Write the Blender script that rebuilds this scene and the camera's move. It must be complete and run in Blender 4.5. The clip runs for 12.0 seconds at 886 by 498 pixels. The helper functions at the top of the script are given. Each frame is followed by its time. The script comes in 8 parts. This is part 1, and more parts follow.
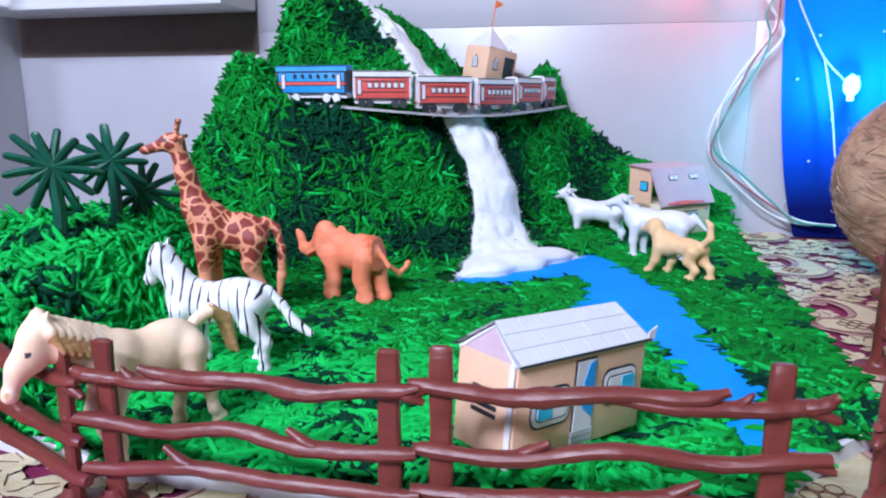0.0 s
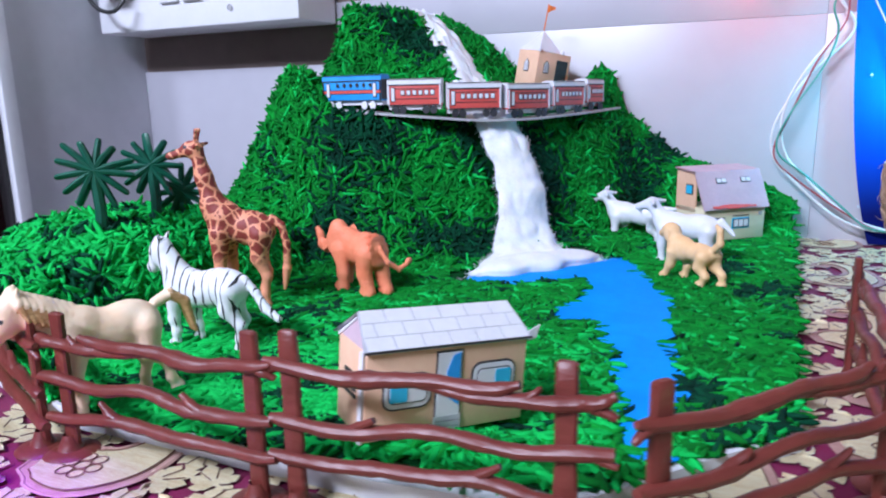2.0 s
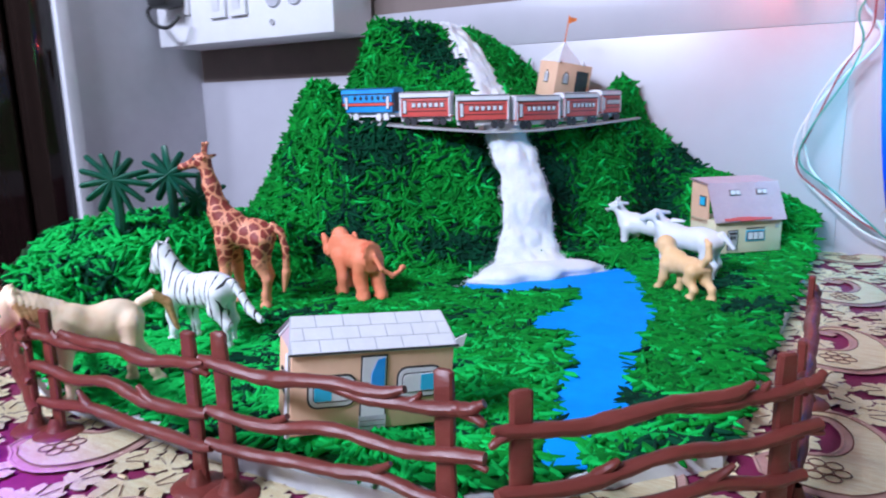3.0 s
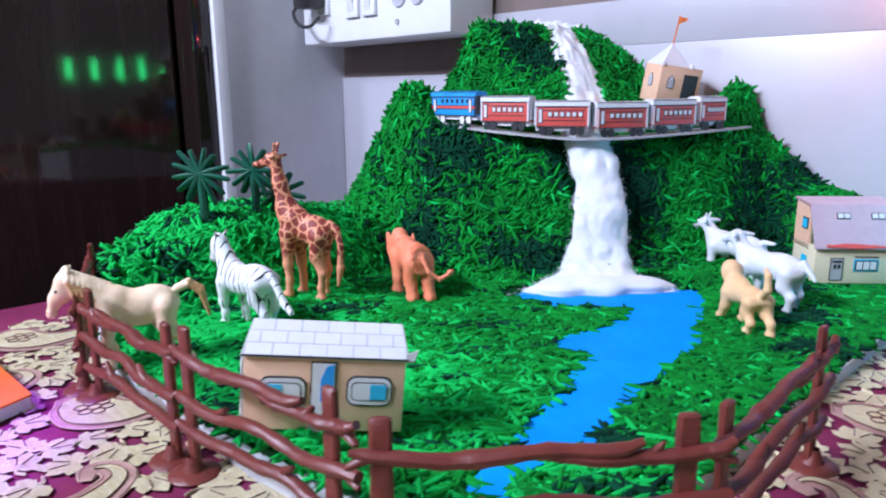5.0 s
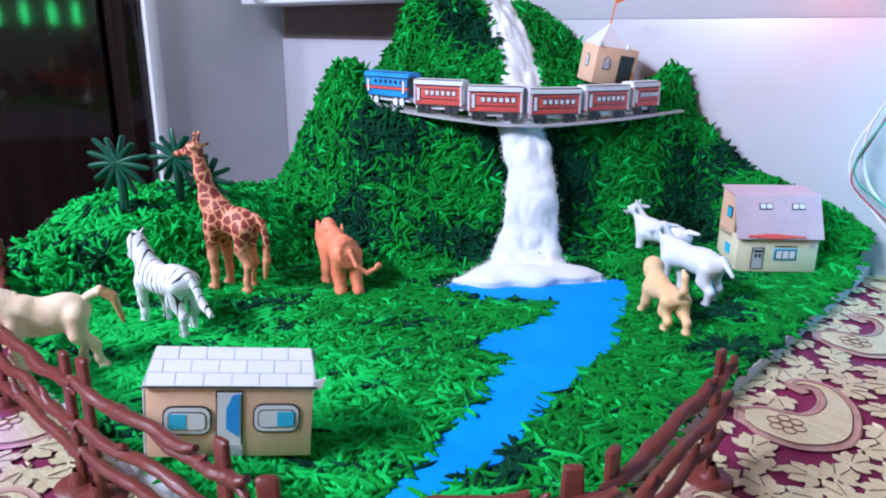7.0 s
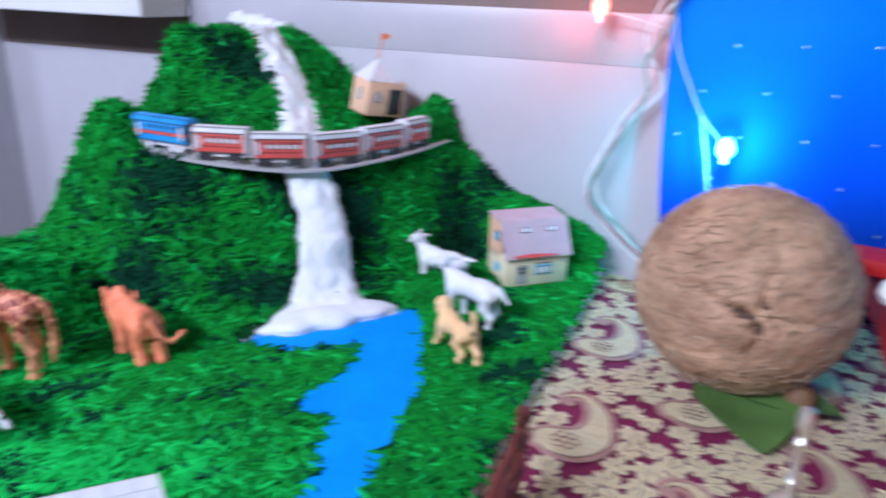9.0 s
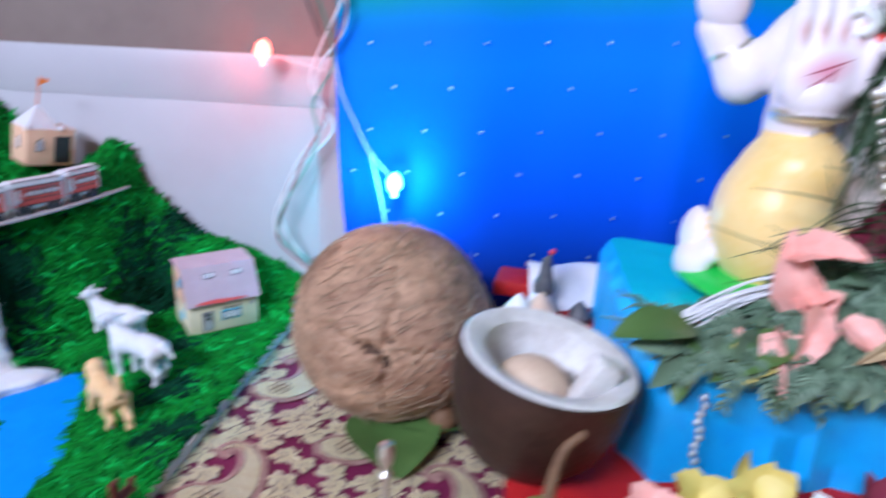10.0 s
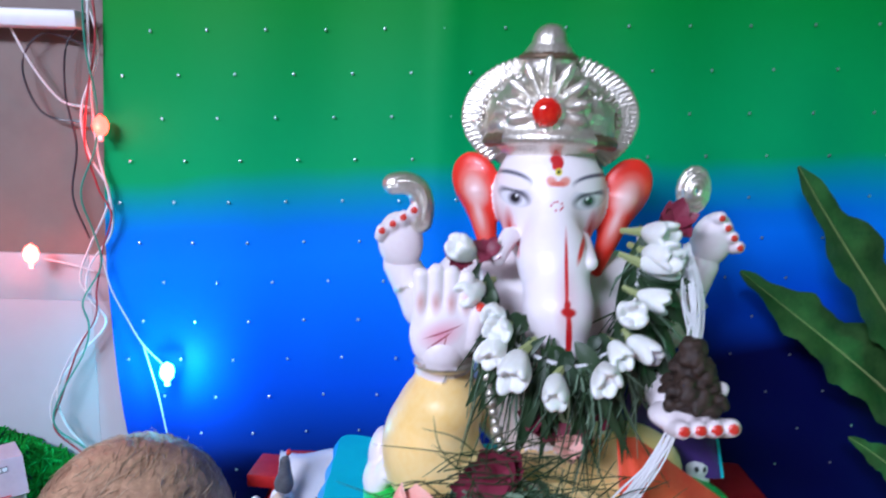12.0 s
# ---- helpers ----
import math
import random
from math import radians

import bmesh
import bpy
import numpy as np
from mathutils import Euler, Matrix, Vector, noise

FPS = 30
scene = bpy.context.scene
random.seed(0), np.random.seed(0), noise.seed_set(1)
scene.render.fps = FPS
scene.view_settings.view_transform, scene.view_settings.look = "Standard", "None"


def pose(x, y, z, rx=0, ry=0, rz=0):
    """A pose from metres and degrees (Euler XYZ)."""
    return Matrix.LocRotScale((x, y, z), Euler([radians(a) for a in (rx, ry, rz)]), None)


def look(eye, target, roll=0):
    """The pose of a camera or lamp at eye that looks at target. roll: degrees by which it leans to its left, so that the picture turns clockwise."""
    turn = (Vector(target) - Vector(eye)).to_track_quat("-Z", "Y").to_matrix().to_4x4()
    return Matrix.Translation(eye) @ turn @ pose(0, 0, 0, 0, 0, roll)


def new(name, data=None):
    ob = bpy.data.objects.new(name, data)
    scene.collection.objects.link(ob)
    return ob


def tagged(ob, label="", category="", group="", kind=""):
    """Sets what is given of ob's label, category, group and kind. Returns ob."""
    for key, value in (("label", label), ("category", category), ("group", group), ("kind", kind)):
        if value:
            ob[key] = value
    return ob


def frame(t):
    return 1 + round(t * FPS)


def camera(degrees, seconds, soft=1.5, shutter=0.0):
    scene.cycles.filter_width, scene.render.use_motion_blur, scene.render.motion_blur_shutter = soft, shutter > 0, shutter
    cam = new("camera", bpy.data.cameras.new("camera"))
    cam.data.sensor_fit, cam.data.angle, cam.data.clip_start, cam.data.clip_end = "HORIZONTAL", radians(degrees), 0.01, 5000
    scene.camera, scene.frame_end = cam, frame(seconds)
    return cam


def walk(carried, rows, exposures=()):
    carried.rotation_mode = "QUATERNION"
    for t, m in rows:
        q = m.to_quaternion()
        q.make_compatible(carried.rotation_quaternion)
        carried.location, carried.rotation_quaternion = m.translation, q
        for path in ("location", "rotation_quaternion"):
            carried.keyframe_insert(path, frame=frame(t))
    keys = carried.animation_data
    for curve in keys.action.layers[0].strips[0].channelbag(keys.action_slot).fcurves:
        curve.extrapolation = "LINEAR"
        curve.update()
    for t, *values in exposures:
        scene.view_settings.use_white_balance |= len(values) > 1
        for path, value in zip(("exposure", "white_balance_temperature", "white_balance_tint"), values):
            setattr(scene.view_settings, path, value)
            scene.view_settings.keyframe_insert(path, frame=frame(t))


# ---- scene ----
cam = camera(64.8, 12.0, soft=2.0, shutter=0.7)
METRES, EYE, TILT, LEAN, TURN = 0.62, 0.108, -12.3, 0.0, 13.65
ROWS = [
    (0.0, 0.0, 0.0, 0.0, 0.0, 0.0, 0.0),
    (0.5, 0.0295, -0.0083, 0.0028, 3.14, 0.14, -0.11),
    (1.0, 0.0623, -0.01, 0.0048, 6.22, 0.03, -0.41),
    (1.5, 0.0915, -0.0121, -0.0005, 9.05, -0.33, -0.98),
    (2.0, 0.1326, -0.0217, 0.0017, 11.8, -0.24, -1.42),
    (2.5, 0.1781, -0.0239, 0.0092, 14.83, 0.04, -2.19),
    (3.0, 0.2148, -0.0271, 0.0103, 17.96, -0.26, -2.51),
    (3.5, 0.2424, -0.0282, 0.0111, 23.29, -0.96, -3.66),
    (5.5, 0.3451, 0.0335, 0.0505, 32.94, -2.43, -6.49),
    (6.0, 0.3527, 0.0416, 0.0631, 32.64, -2.63, -6.58),
    (6.5, 0.3551, 0.0457, 0.0722, 31.05, -4.76, -6.58),
    (8.5, 0.2815, -0.0121, 0.1545, 17.0, -8.43, -4.96),
    (9.0, 0.3075, -0.0126, 0.1774, 8.64, -7.83, -3.95),
    (9.5, 0.3843, -0.0114, 0.1915, -0.35, -7.99, -2.47),
    (10.0, 0.4711, -0.0167, 0.2158, -6.82, -5.93, -0.96),
    (10.5, 0.5474, -0.0282, 0.2462, -11.16, -3.39, 0.39),
    (11.0, 0.6011, -0.051, 0.2824, -13.34, -1.01, 1.08),
    (11.5, 0.6342, -0.0847, 0.3183, -13.59, 0.37, 1.07),
    (12.0, 0.6513, -0.1169, 0.3536, -13.97, 0.64, 1.08),
]
walk(cam, [(t, pose(0, 0, EYE, TILT, LEAN, TURN) @ pose(METRES * x, METRES * y, METRES * z, 90 + pitch, roll, yaw)) for t, x, y, z, yaw, pitch, roll in ROWS],
     [(0.0, 0.06), (3.5, 0.06), (5.5, 0.22), (6.5, 0.22), (8.5, 0.02), (9.5, 0.0), (10.5, -0.08), (11.0, -0.15), (12.0, -0.22)])

# ---------------------------------------------------------------- light
world = bpy.data.worlds.new("room_world")
scene.world = world
world.use_nodes = True
world.node_tree.nodes["Background"].inputs[0].default_value = (0.75, 0.85, 1.0, 1)
world.node_tree.nodes["Background"].inputs[1].default_value = 0.02


def area_lamp(name, m, sx, sy, watts, colour):
    data = bpy.data.lights.new(name, "AREA")
    data.shape, data.size, data.size_y, data.energy, data.color = "RECTANGLE", sx, sy, watts, colour
    ob = new(name, data)
    ob.matrix_world = m
    return ob


# the room's tube light, high on the wall beside and behind the camera
area_lamp("tube_light_glow", look((-0.46, -0.80, 1.02), (0.12, 0.42, 0.05)), 0.9, 0.14, 58, (0.675, 0.745, 1.0))


def bulb_glow(name, at, watts, colour, radius=0.004):
    data = bpy.data.lights.new(name, "POINT")
    data.energy, data.color, data.shadow_soft_size = watts, colour, radius
    ob = new(name, data)
    ob.location = at
    return ob


# unseen spot above the cloth, throwing the violet of a fairy light out of view
spot = bpy.data.lights.new("violet_bulb_glow", "SPOT")
spot.energy, spot.color, spot.spot_size, spot.spot_blend, spot.shadow_soft_size = 20.0, (0.24, 0.0, 1.0), radians(23), 0.9, 0.006
new("violet_bulb_glow", spot).matrix_world = look((-0.150, 0.030, 0.36), (-0.128, 0.086, -0.008))


# ---------------------------------------------------------------- materials
def node(nt, kind, **inputs):
    n = nt.nodes.new(kind)
    for k, v in inputs.items():
        n.inputs[k.replace("_", " ")].default_value = v
    return n


def mat(name, a, b=None, scale=120.0, rough=0.5, metal=0.0, bump=0.0, bscale=600.0, spec=0.5, fine=0.25, sheen=0.0, trans=0.0,
        island=0.0, stretch=(1, 1, 1), coat=0.0):
    """Two colours mixed by coarse and fine noise, with relief; island: how far single pieces differ."""
    m = bpy.data.materials.new(name)
    m.use_nodes = True
    nt = m.node_tree
    p = nt.nodes["Principled BSDF"]
    b = b or tuple(c * 0.8 for c in a)
    tc = nt.nodes.new("ShaderNodeTexCoord")
    mp = nt.nodes.new("ShaderNodeMapping")
    mp.inputs["Scale"].default_value = stretch
    nt.links.new(tc.outputs["Object"], mp.inputs["Vector"])
    n1 = node(nt, "ShaderNodeTexNoise", Scale=scale, Detail=4.0, Roughness=0.6)
    n2 = node(nt, "ShaderNodeTexNoise", Scale=scale * 7.3, Detail=3.0)
    for n in (n1, n2):
        nt.links.new(mp.outputs[0], n.inputs["Vector"])
    mix = nt.nodes.new("ShaderNodeMix")
    mix.inputs[0].default_value = fine
    nt.links.new(n1.outputs[0], mix.inputs[2])
    nt.links.new(n2.outputs[0], mix.inputs[3])
    last = mix.outputs[0]
    if island:
        g = nt.nodes.new("ShaderNodeNewGeometry")
        mi = nt.nodes.new("ShaderNodeMix")
        mi.inputs[0].default_value = island
        nt.links.new(last, mi.inputs[2])
        nt.links.new(g.outputs["Random Per Island"], mi.inputs[3])
        last = mi.outputs[0]
    ramp = nt.nodes.new("ShaderNodeValToRGB")
    lo, hi = (0.36, 0.64) if not island else (0.15, 0.85)
    ramp.color_ramp.elements[0].position, ramp.color_ramp.elements[1].position = lo, hi
    ramp.color_ramp.elements[0].color, ramp.color_ramp.elements[1].color = (*a, 1), (*b, 1)
    nt.links.new(last, ramp.inputs[0])
    nt.links.new(ramp.outputs[0], p.inputs["Base Color"])
    p.inputs["Roughness"].default_value, p.inputs["Metallic"].default_value = rough, metal
    p.inputs["Specular IOR Level"].default_value = spec
    p.inputs["Sheen Weight"].default_value = sheen
    p.inputs["Coat Weight"].default_value = coat
    if trans:
        p.inputs["Subsurface Weight"].default_value = trans
        p.inputs["Subsurface Radius"].default_value = (0.004, 0.003, 0.002)
        p.inputs["Subsurface Scale"].default_value = 1.0
    if bump:
        n3 = node(nt, "ShaderNodeTexNoise", Scale=bscale, Detail=5.0)
        nt.links.new(mp.outputs[0], n3.inputs["Vector"])
        bp = node(nt, "ShaderNodeBump", Strength=bump, Distance=0.001)
        nt.links.new(n3.outputs[0], bp.inputs["Height"])
        nt.links.new(bp.outputs[0], p.inputs["Normal"])
    return m


def glow(name, colour, strength):
    m = bpy.data.materials.new(name)
    m.use_nodes = True
    p = m.node_tree.nodes["Principled BSDF"]
    p.inputs["Base Color"].default_value = (*colour, 1)
    p.inputs["Emission Color"].default_value = (*colour, 1)
    p.inputs["Emission Strength"].default_value = strength
    return m


def spotted(name, kind, base, mark, scale, rough=0.6):
    """Toy paint: zebra stripes or giraffe patches over a base colour."""
    m = mat(name, base, tuple(c * 0.9 for c in base), 90, rough, bump=0.15, bscale=900)
    nt = m.node_tree
    p = nt.nodes["Principled BSDF"]
    old = p.inputs["Base Color"].links[0].from_socket
    tc = nt.nodes.new("ShaderNodeTexCoord")
    if kind == "stripes":
        t = node(nt, "ShaderNodeTexWave", Scale=scale, Distortion=5.0, Detail=2.0)
        t.inputs["Detail Scale"].default_value = 0.9
        t.bands_direction = "X"
        nt.links.new(tc.outputs["Object"], t.inputs["Vector"])
        gaps = node(nt, "ShaderNodeTexNoise", Scale=150.0, Detail=1.0)
        nt.links.new(tc.outputs["Object"], gaps.inputs["Vector"])
        uneven = nt.nodes.new("ShaderNodeMath")
        uneven.operation = "MULTIPLY_ADD"
        uneven.inputs[1].default_value = 0.5
        nt.links.new(gaps.outputs[0], uneven.inputs[0])
        nt.links.new(t.outputs["Fac"], uneven.inputs[2])
        lower = nt.nodes.new("ShaderNodeMath")
        lower.inputs[1].default_value = -0.30
        nt.links.new(uneven.outputs[0], lower.inputs[0])
        out = lower.outputs[0]
        lo, hi = 0.86, 0.91
    else:
        t = node(nt, "ShaderNodeTexVoronoi", Scale=scale)
        t.feature = "DISTANCE_TO_EDGE"
        wob = node(nt, "ShaderNodeTexNoise", Scale=260.0)
        mixv = nt.nodes.new("ShaderNodeMix")
        mixv.data_type = "VECTOR"
        mixv.inputs[0].default_value = 0.003
        nt.links.new(tc.outputs["Object"], mixv.inputs[4])
        nt.links.new(wob.outputs["Color"], mixv.inputs[5])
        nt.links.new(tc.outputs["Object"], wob.inputs["Vector"])
        nt.links.new(mixv.outputs[1], t.inputs["Vector"])
        out = t.outputs["Distance"]
        lo, hi = 0.085, 0.115
    r = nt.nodes.new("ShaderNodeValToRGB")
    r.color_ramp.elements[0].position, r.color_ramp.elements[1].position = lo, hi
    nt.links.new(out, r.inputs[0])
    mask = r.outputs[0]
    if kind == "patches":
        sep = nt.nodes.new("ShaderNodeSeparateXYZ")
        nt.links.new(tc.outputs["Object"], sep.inputs[0])
        rise = nt.nodes.new("ShaderNodeMapRange")
        rise.inputs[1].default_value, rise.inputs[2].default_value = 0.024, 0.032
        nt.links.new(sep.outputs[2], rise.inputs[0])
        keep = nt.nodes.new("ShaderNodeMath")
        keep.operation = "MULTIPLY"
        nt.links.new(mask, keep.inputs[0])
        nt.links.new(rise.outputs[0], keep.inputs[1])
        mask = keep.outputs[0]
    mx = nt.nodes.new("ShaderNodeMix")
    mx.data_type = "RGBA"
    nt.links.new(mask, mx.inputs[0])
    nt.links.new(old, mx.inputs[6])
    mx.inputs[7].default_value = (*mark, 1)
    nt.links.new(mx.outputs[2], p.inputs["Base Color"])
    return m


WHITE_WALL = mat("white_glazed_tile", (0.435, 0.425, 0.465), (0.475, 0.465, 0.505), 6, 0.32, bump=0.04, bscale=60)
SIDE_WALL = mat("grey_white_plaster", (0.54, 0.54, 0.58), (0.61, 0.61, 0.65), 9, 0.6, bump=0.12, bscale=150)
BROWN_WALL = mat("beige_brown_paint", (0.17, 0.125, 0.11), (0.21, 0.16, 0.14), 9, 0.6, bump=0.1, bscale=150)
ROOM_WALL = mat("room_plaster", (0.72, 0.69, 0.66), (0.78, 0.75, 0.72), 3, 0.7)
ROOM_FLOOR = mat("room_floor_tile", (0.48, 0.45, 0.42), (0.56, 0.53, 0.50), 3, 0.4)
TRIM_WHITE = mat("white_door_trim", (0.74, 0.74, 0.78), (0.8, 0.8, 0.84), 20, 0.4)
DOOR_DARK = mat("dark_lacquered_wood", (0.010, 0.006, 0.005), (0.020, 0.012, 0.010), 5, 0.06, stretch=(8, 8, 0.6), spec=0.4)
PLASTIC_WHITE = mat("white_switch_plastic", (0.78, 0.78, 0.80), (0.82, 0.82, 0.84), 30, 0.35)
BLACK_PLASTIC = mat("black_plastic", (0.015, 0.015, 0.017), (0.03, 0.03, 0.03), 60, 0.4)
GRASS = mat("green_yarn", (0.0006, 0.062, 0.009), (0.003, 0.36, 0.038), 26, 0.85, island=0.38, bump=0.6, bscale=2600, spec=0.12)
# lighter copy of the yarn, for turf that catches more light
GRASS_LIT = mat("lit_green_yarn", (0.001, 0.25, 0.038), (0.008, 0.66, 0.120), 26, 0.85, island=0.4, bump=0.6, bscale=2600, spec=0.12)
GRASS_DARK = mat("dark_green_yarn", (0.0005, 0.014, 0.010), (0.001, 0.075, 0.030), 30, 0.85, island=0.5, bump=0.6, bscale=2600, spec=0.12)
BASE_GREEN = mat("green_painted_base", (0.0005, 0.022, 0.006), (0.001, 0.06, 0.012), 60, 0.9, spec=0.1)
BOARD_WHITE = mat("white_foam_board", (0.62, 0.62, 0.65), (0.7, 0.7, 0.73), 60, 0.6, bump=0.1, bscale=800)
COTTON = mat("white_cotton_wool", (0.70, 0.72, 0.75), (0.80, 0.81, 0.83), 90, 0.95, bump=0.5, bscale=300, trans=0.35, spec=0.1)
RIVER = mat("blue_craft_paper", (0.002, 0.25, 0.82), (0.003, 0.31, 0.88), 25, 0.55, bump=0.1, bscale=180, spec=0.03)
FENCE = mat("brown_moulded_plastic", (0.125, 0.022, 0.017), (0.175, 0.034, 0.025), 70, 0.42, bump=0.45, bscale=380, stretch=(0.35, 1, 1))
PALM = mat("dark_green_plastic", (0.002, 0.070, 0.042), (0.005, 0.105, 0.062), 90, 0.45)
PAPER_TAN = mat("tan_card", (0.76, 0.46, 0.30), (0.83, 0.53, 0.36), 60, 0.6, bump=0.08, bscale=700)
PAPER_CREAM = mat("cream_card", (0.70, 0.62, 0.42), (0.76, 0.68, 0.48), 60, 0.6, bump=0.08, bscale=700)
PAPER_WHITE = mat("white_paper", (0.66, 0.65, 0.68), (0.73, 0.72, 0.75), 70, 0.55, bump=0.08, bscale=600)
PAPER_MAUVE = mat("mauve_brown_card", (0.50, 0.36, 0.41), (0.57, 0.42, 0.47), 60, 0.55, bump=0.08, bscale=600)
PAPER_RED = mat("red_printed_card", (0.68, 0.08, 0.07), (0.75, 0.11, 0.09), 60, 0.5)
PAPER_BLUE = mat("blue_printed_card", (0.01, 0.26, 0.68), (0.02, 0.34, 0.78), 60, 0.5)
PAPER_SKY = mat("sky_blue_print", (0.02, 0.42, 0.68), (0.03, 0.5, 0.75), 60, 0.5)
INK = mat("black_ink", (0.012, 0.012, 0.016), (0.03, 0.03, 0.035), 200, 0.6)
GREY_CARD = mat("grey_card", (0.38, 0.37, 0.38), (0.46, 0.45, 0.46), 60, 0.6)
GREY_LINE = mat("grey_pencil_line", (0.42, 0.42, 0.47), (0.52, 0.52, 0.56), 200, 0.7)
FLAG = mat("orange_paper", (0.75, 0.16, 0.03), (0.8, 0.2, 0.04), 80, 0.6)
CLOTH_MAROON = mat("maroon_brocade_ground", (0.16, 0.012, 0.055), (0.23, 0.022, 0.08), 30, 0.6, bump=0.5, bscale=1800, spec=0.3)
GOLD = mat("gold_woven_thread", (0.80, 0.62, 0.32), (0.98, 0.90, 0.65), 60, 0.42, metal=0.32, bump=0.9, bscale=900, stretch=(1, 9, 1), fine=0.5)
GOLD_EDGE = mat("dusty_pink_thread", (0.40, 0.21, 0.18), (0.52, 0.32, 0.27), 90, 0.5, metal=0.1, bump=0.4, bscale=1500)
GOLD_LINE = mat("dark_bronze_thread", (0.13, 0.05, 0.035), (0.22, 0.10, 0.06), 90, 0.5, metal=0.2)
HORSE = mat("cream_toy_plastic", (0.87, 0.60, 0.39), (0.90, 0.73, 0.54), 45, 0.6, bump=0.2, bscale=500)
HAIR = mat("tan_toy_mane", (0.46, 0.22, 0.08), (0.68, 0.40, 0.18), 160, 0.5, stretch=(1, 1, 4), bump=0.5, bscale=900)
ELEPHANT = mat("orange_toy_plastic", (0.84, 0.21, 0.10), (0.90, 0.28, 0.15), 60, 0.6, bump=0.5, bscale=520)
LION = mat("tan_toy_plastic", (0.78, 0.47, 0.22), (0.84, 0.56, 0.31), 60, 0.6, bump=0.2, bscale=500)
GOAT = mat("white_toy_plastic", (0.68, 0.69, 0.72), (0.74, 0.75, 0.78), 60, 0.4, bump=0.2, bscale=500)
ZEBRA = spotted("striped_toy_paint", "stripes", (0.79, 0.79, 0.81), (0.012, 0.012, 0.016), 82.0)
GIRAFFE = spotted("patched_toy_paint", "patches", (0.82, 0.32, 0.18), (0.26, 0.036, 0.026), 165.0)
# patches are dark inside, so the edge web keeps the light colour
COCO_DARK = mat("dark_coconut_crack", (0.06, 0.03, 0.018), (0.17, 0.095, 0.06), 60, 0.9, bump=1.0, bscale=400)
COCO = mat("coconut_husk", (0.24, 0.120, 0.070), (0.56, 0.340, 0.212), 22, 0.7, bump=0.7, bscale=300, stretch=(1, 1, 2.2), fine=0.30)
COCO_FIBRE = mat("coconut_fibre", (0.20, 0.125, 0.075), (0.56, 0.42, 0.29), 60, 0.85, island=0.6)
SHELL = mat("dark_coconut_shell", (0.022, 0.009, 0.006), (0.05, 0.02, 0.012), 40, 0.5, bump=0.5, bscale=300)
COCO_WHITE = mat("white_coconut_flesh", (0.56, 0.53, 0.51), (0.80, 0.79, 0.78), 45, 0.5, trans=0.1, bump=0.7, bscale=350)
PEACH = mat("peach_sweet", (0.6, 0.42, 0.3), (0.7, 0.53, 0.4), 60, 0.6)
RED_CLOTH = mat("red_velvet_cloth", (0.40, 0.008, 0.012), (0.52, 0.02, 0.02), 30, 0.6, bump=0.3, bscale=600, spec=0.25)
TURQUOISE_SATIN = mat("turquoise_satin", (0.0, 0.50, 0.62), (0.003, 0.60, 0.70), 14, 0.4, bump=0.3, bscale=50)
PURPLE_SATIN = mat("purple_satin", (0.045, 0.018, 0.14), (0.075, 0.030, 0.20), 14, 0.4, bump=0.3, bscale=50)
CYAN_SATIN = mat("cyan_satin", (0.0, 0.30, 0.78), (0.003, 0.44, 0.86), 14, 0.4, bump=0.3, bscale=50)
GREEN_SATIN = mat("green_satin", (0.006, 0.50, 0.06), (0.02, 0.62, 0.11), 14, 0.35, bump=0.3, bscale=50)
SILVER = mat("silver_foil", (0.72, 0.66, 0.57), (0.88, 0.83, 0.75), 80, 0.36, metal=0.88, bump=0.6, bscale=500)
SEQUIN = mat("cyan_silver_sequin", (0.40, 0.58, 0.64), (0.56, 0.72, 0.78), 80, 0.32, metal=0.85)
LEAF = mat("green_leaf", (0.030, 0.095, 0.022), (0.105, 0.19, 0.05), 60, 0.45, island=0.5, bump=0.3, bscale=500)
LEAF_PLANT = mat("dark_wavy_leaf", (0.012, 0.060, 0.014), (0.040, 0.115, 0.030), 40, 0.4, bump=0.4, bscale=160, trans=0.1)
LEAF_DARK = mat("dark_green_blades", (0.009, 0.032, 0.012), (0.035, 0.075, 0.028), 60, 0.5, island=0.6)
LEAF_GREY = mat("grey_green_grass", (0.040, 0.095, 0.055), (0.21, 0.31, 0.21), 60, 0.6, island=0.6)
LEAF_BROAD = mat("matt_green_leaf", (0.050, 0.110, 0.060), (0.18, 0.27, 0.17), 50, 0.6, island=0.55, bump=0.3, bscale=400)
LEAF_DRY = mat("dry_tan_leaf", (0.27, 0.16, 0.07), (0.70, 0.56, 0.35), 95, 0.6, island=0.25, bump=0.9, bscale=380)
PETAL_WHITE = mat("white_petal", (0.76, 0.77, 0.74), (0.86, 0.87, 0.84), 80, 0.5, trans=0.15)
PETAL_PINK = mat("salmon_petal", (0.84, 0.20, 0.14), (0.92, 0.64, 0.56), 75, 0.5, island=0.25, bump=0.3, bscale=400, trans=0.1)
PETAL_YELLOW = mat("yellow_petal", (0.68, 0.52, 0.10), (0.78, 0.64, 0.22), 60, 0.5, island=0.4)
PETAL_MAROON = mat("maroon_petal", (0.11, 0.006, 0.022), (0.32, 0.04, 0.08), 60, 0.5, island=0.4)
STEM = mat("pale_green_stem", (0.24, 0.30, 0.10), (0.36, 0.40, 0.18), 60, 0.5, island=0.5)
THREAD = mat("white_cotton_thread", (0.72, 0.72, 0.74), (0.8, 0.8, 0.82), 90, 0.7, island=0.3)
FRUIT = mat("green_yellow_fruit", (0.26, 0.27, 0.06), (0.40, 0.39, 0.14), 45, 0.45, bump=0.2, bscale=300)
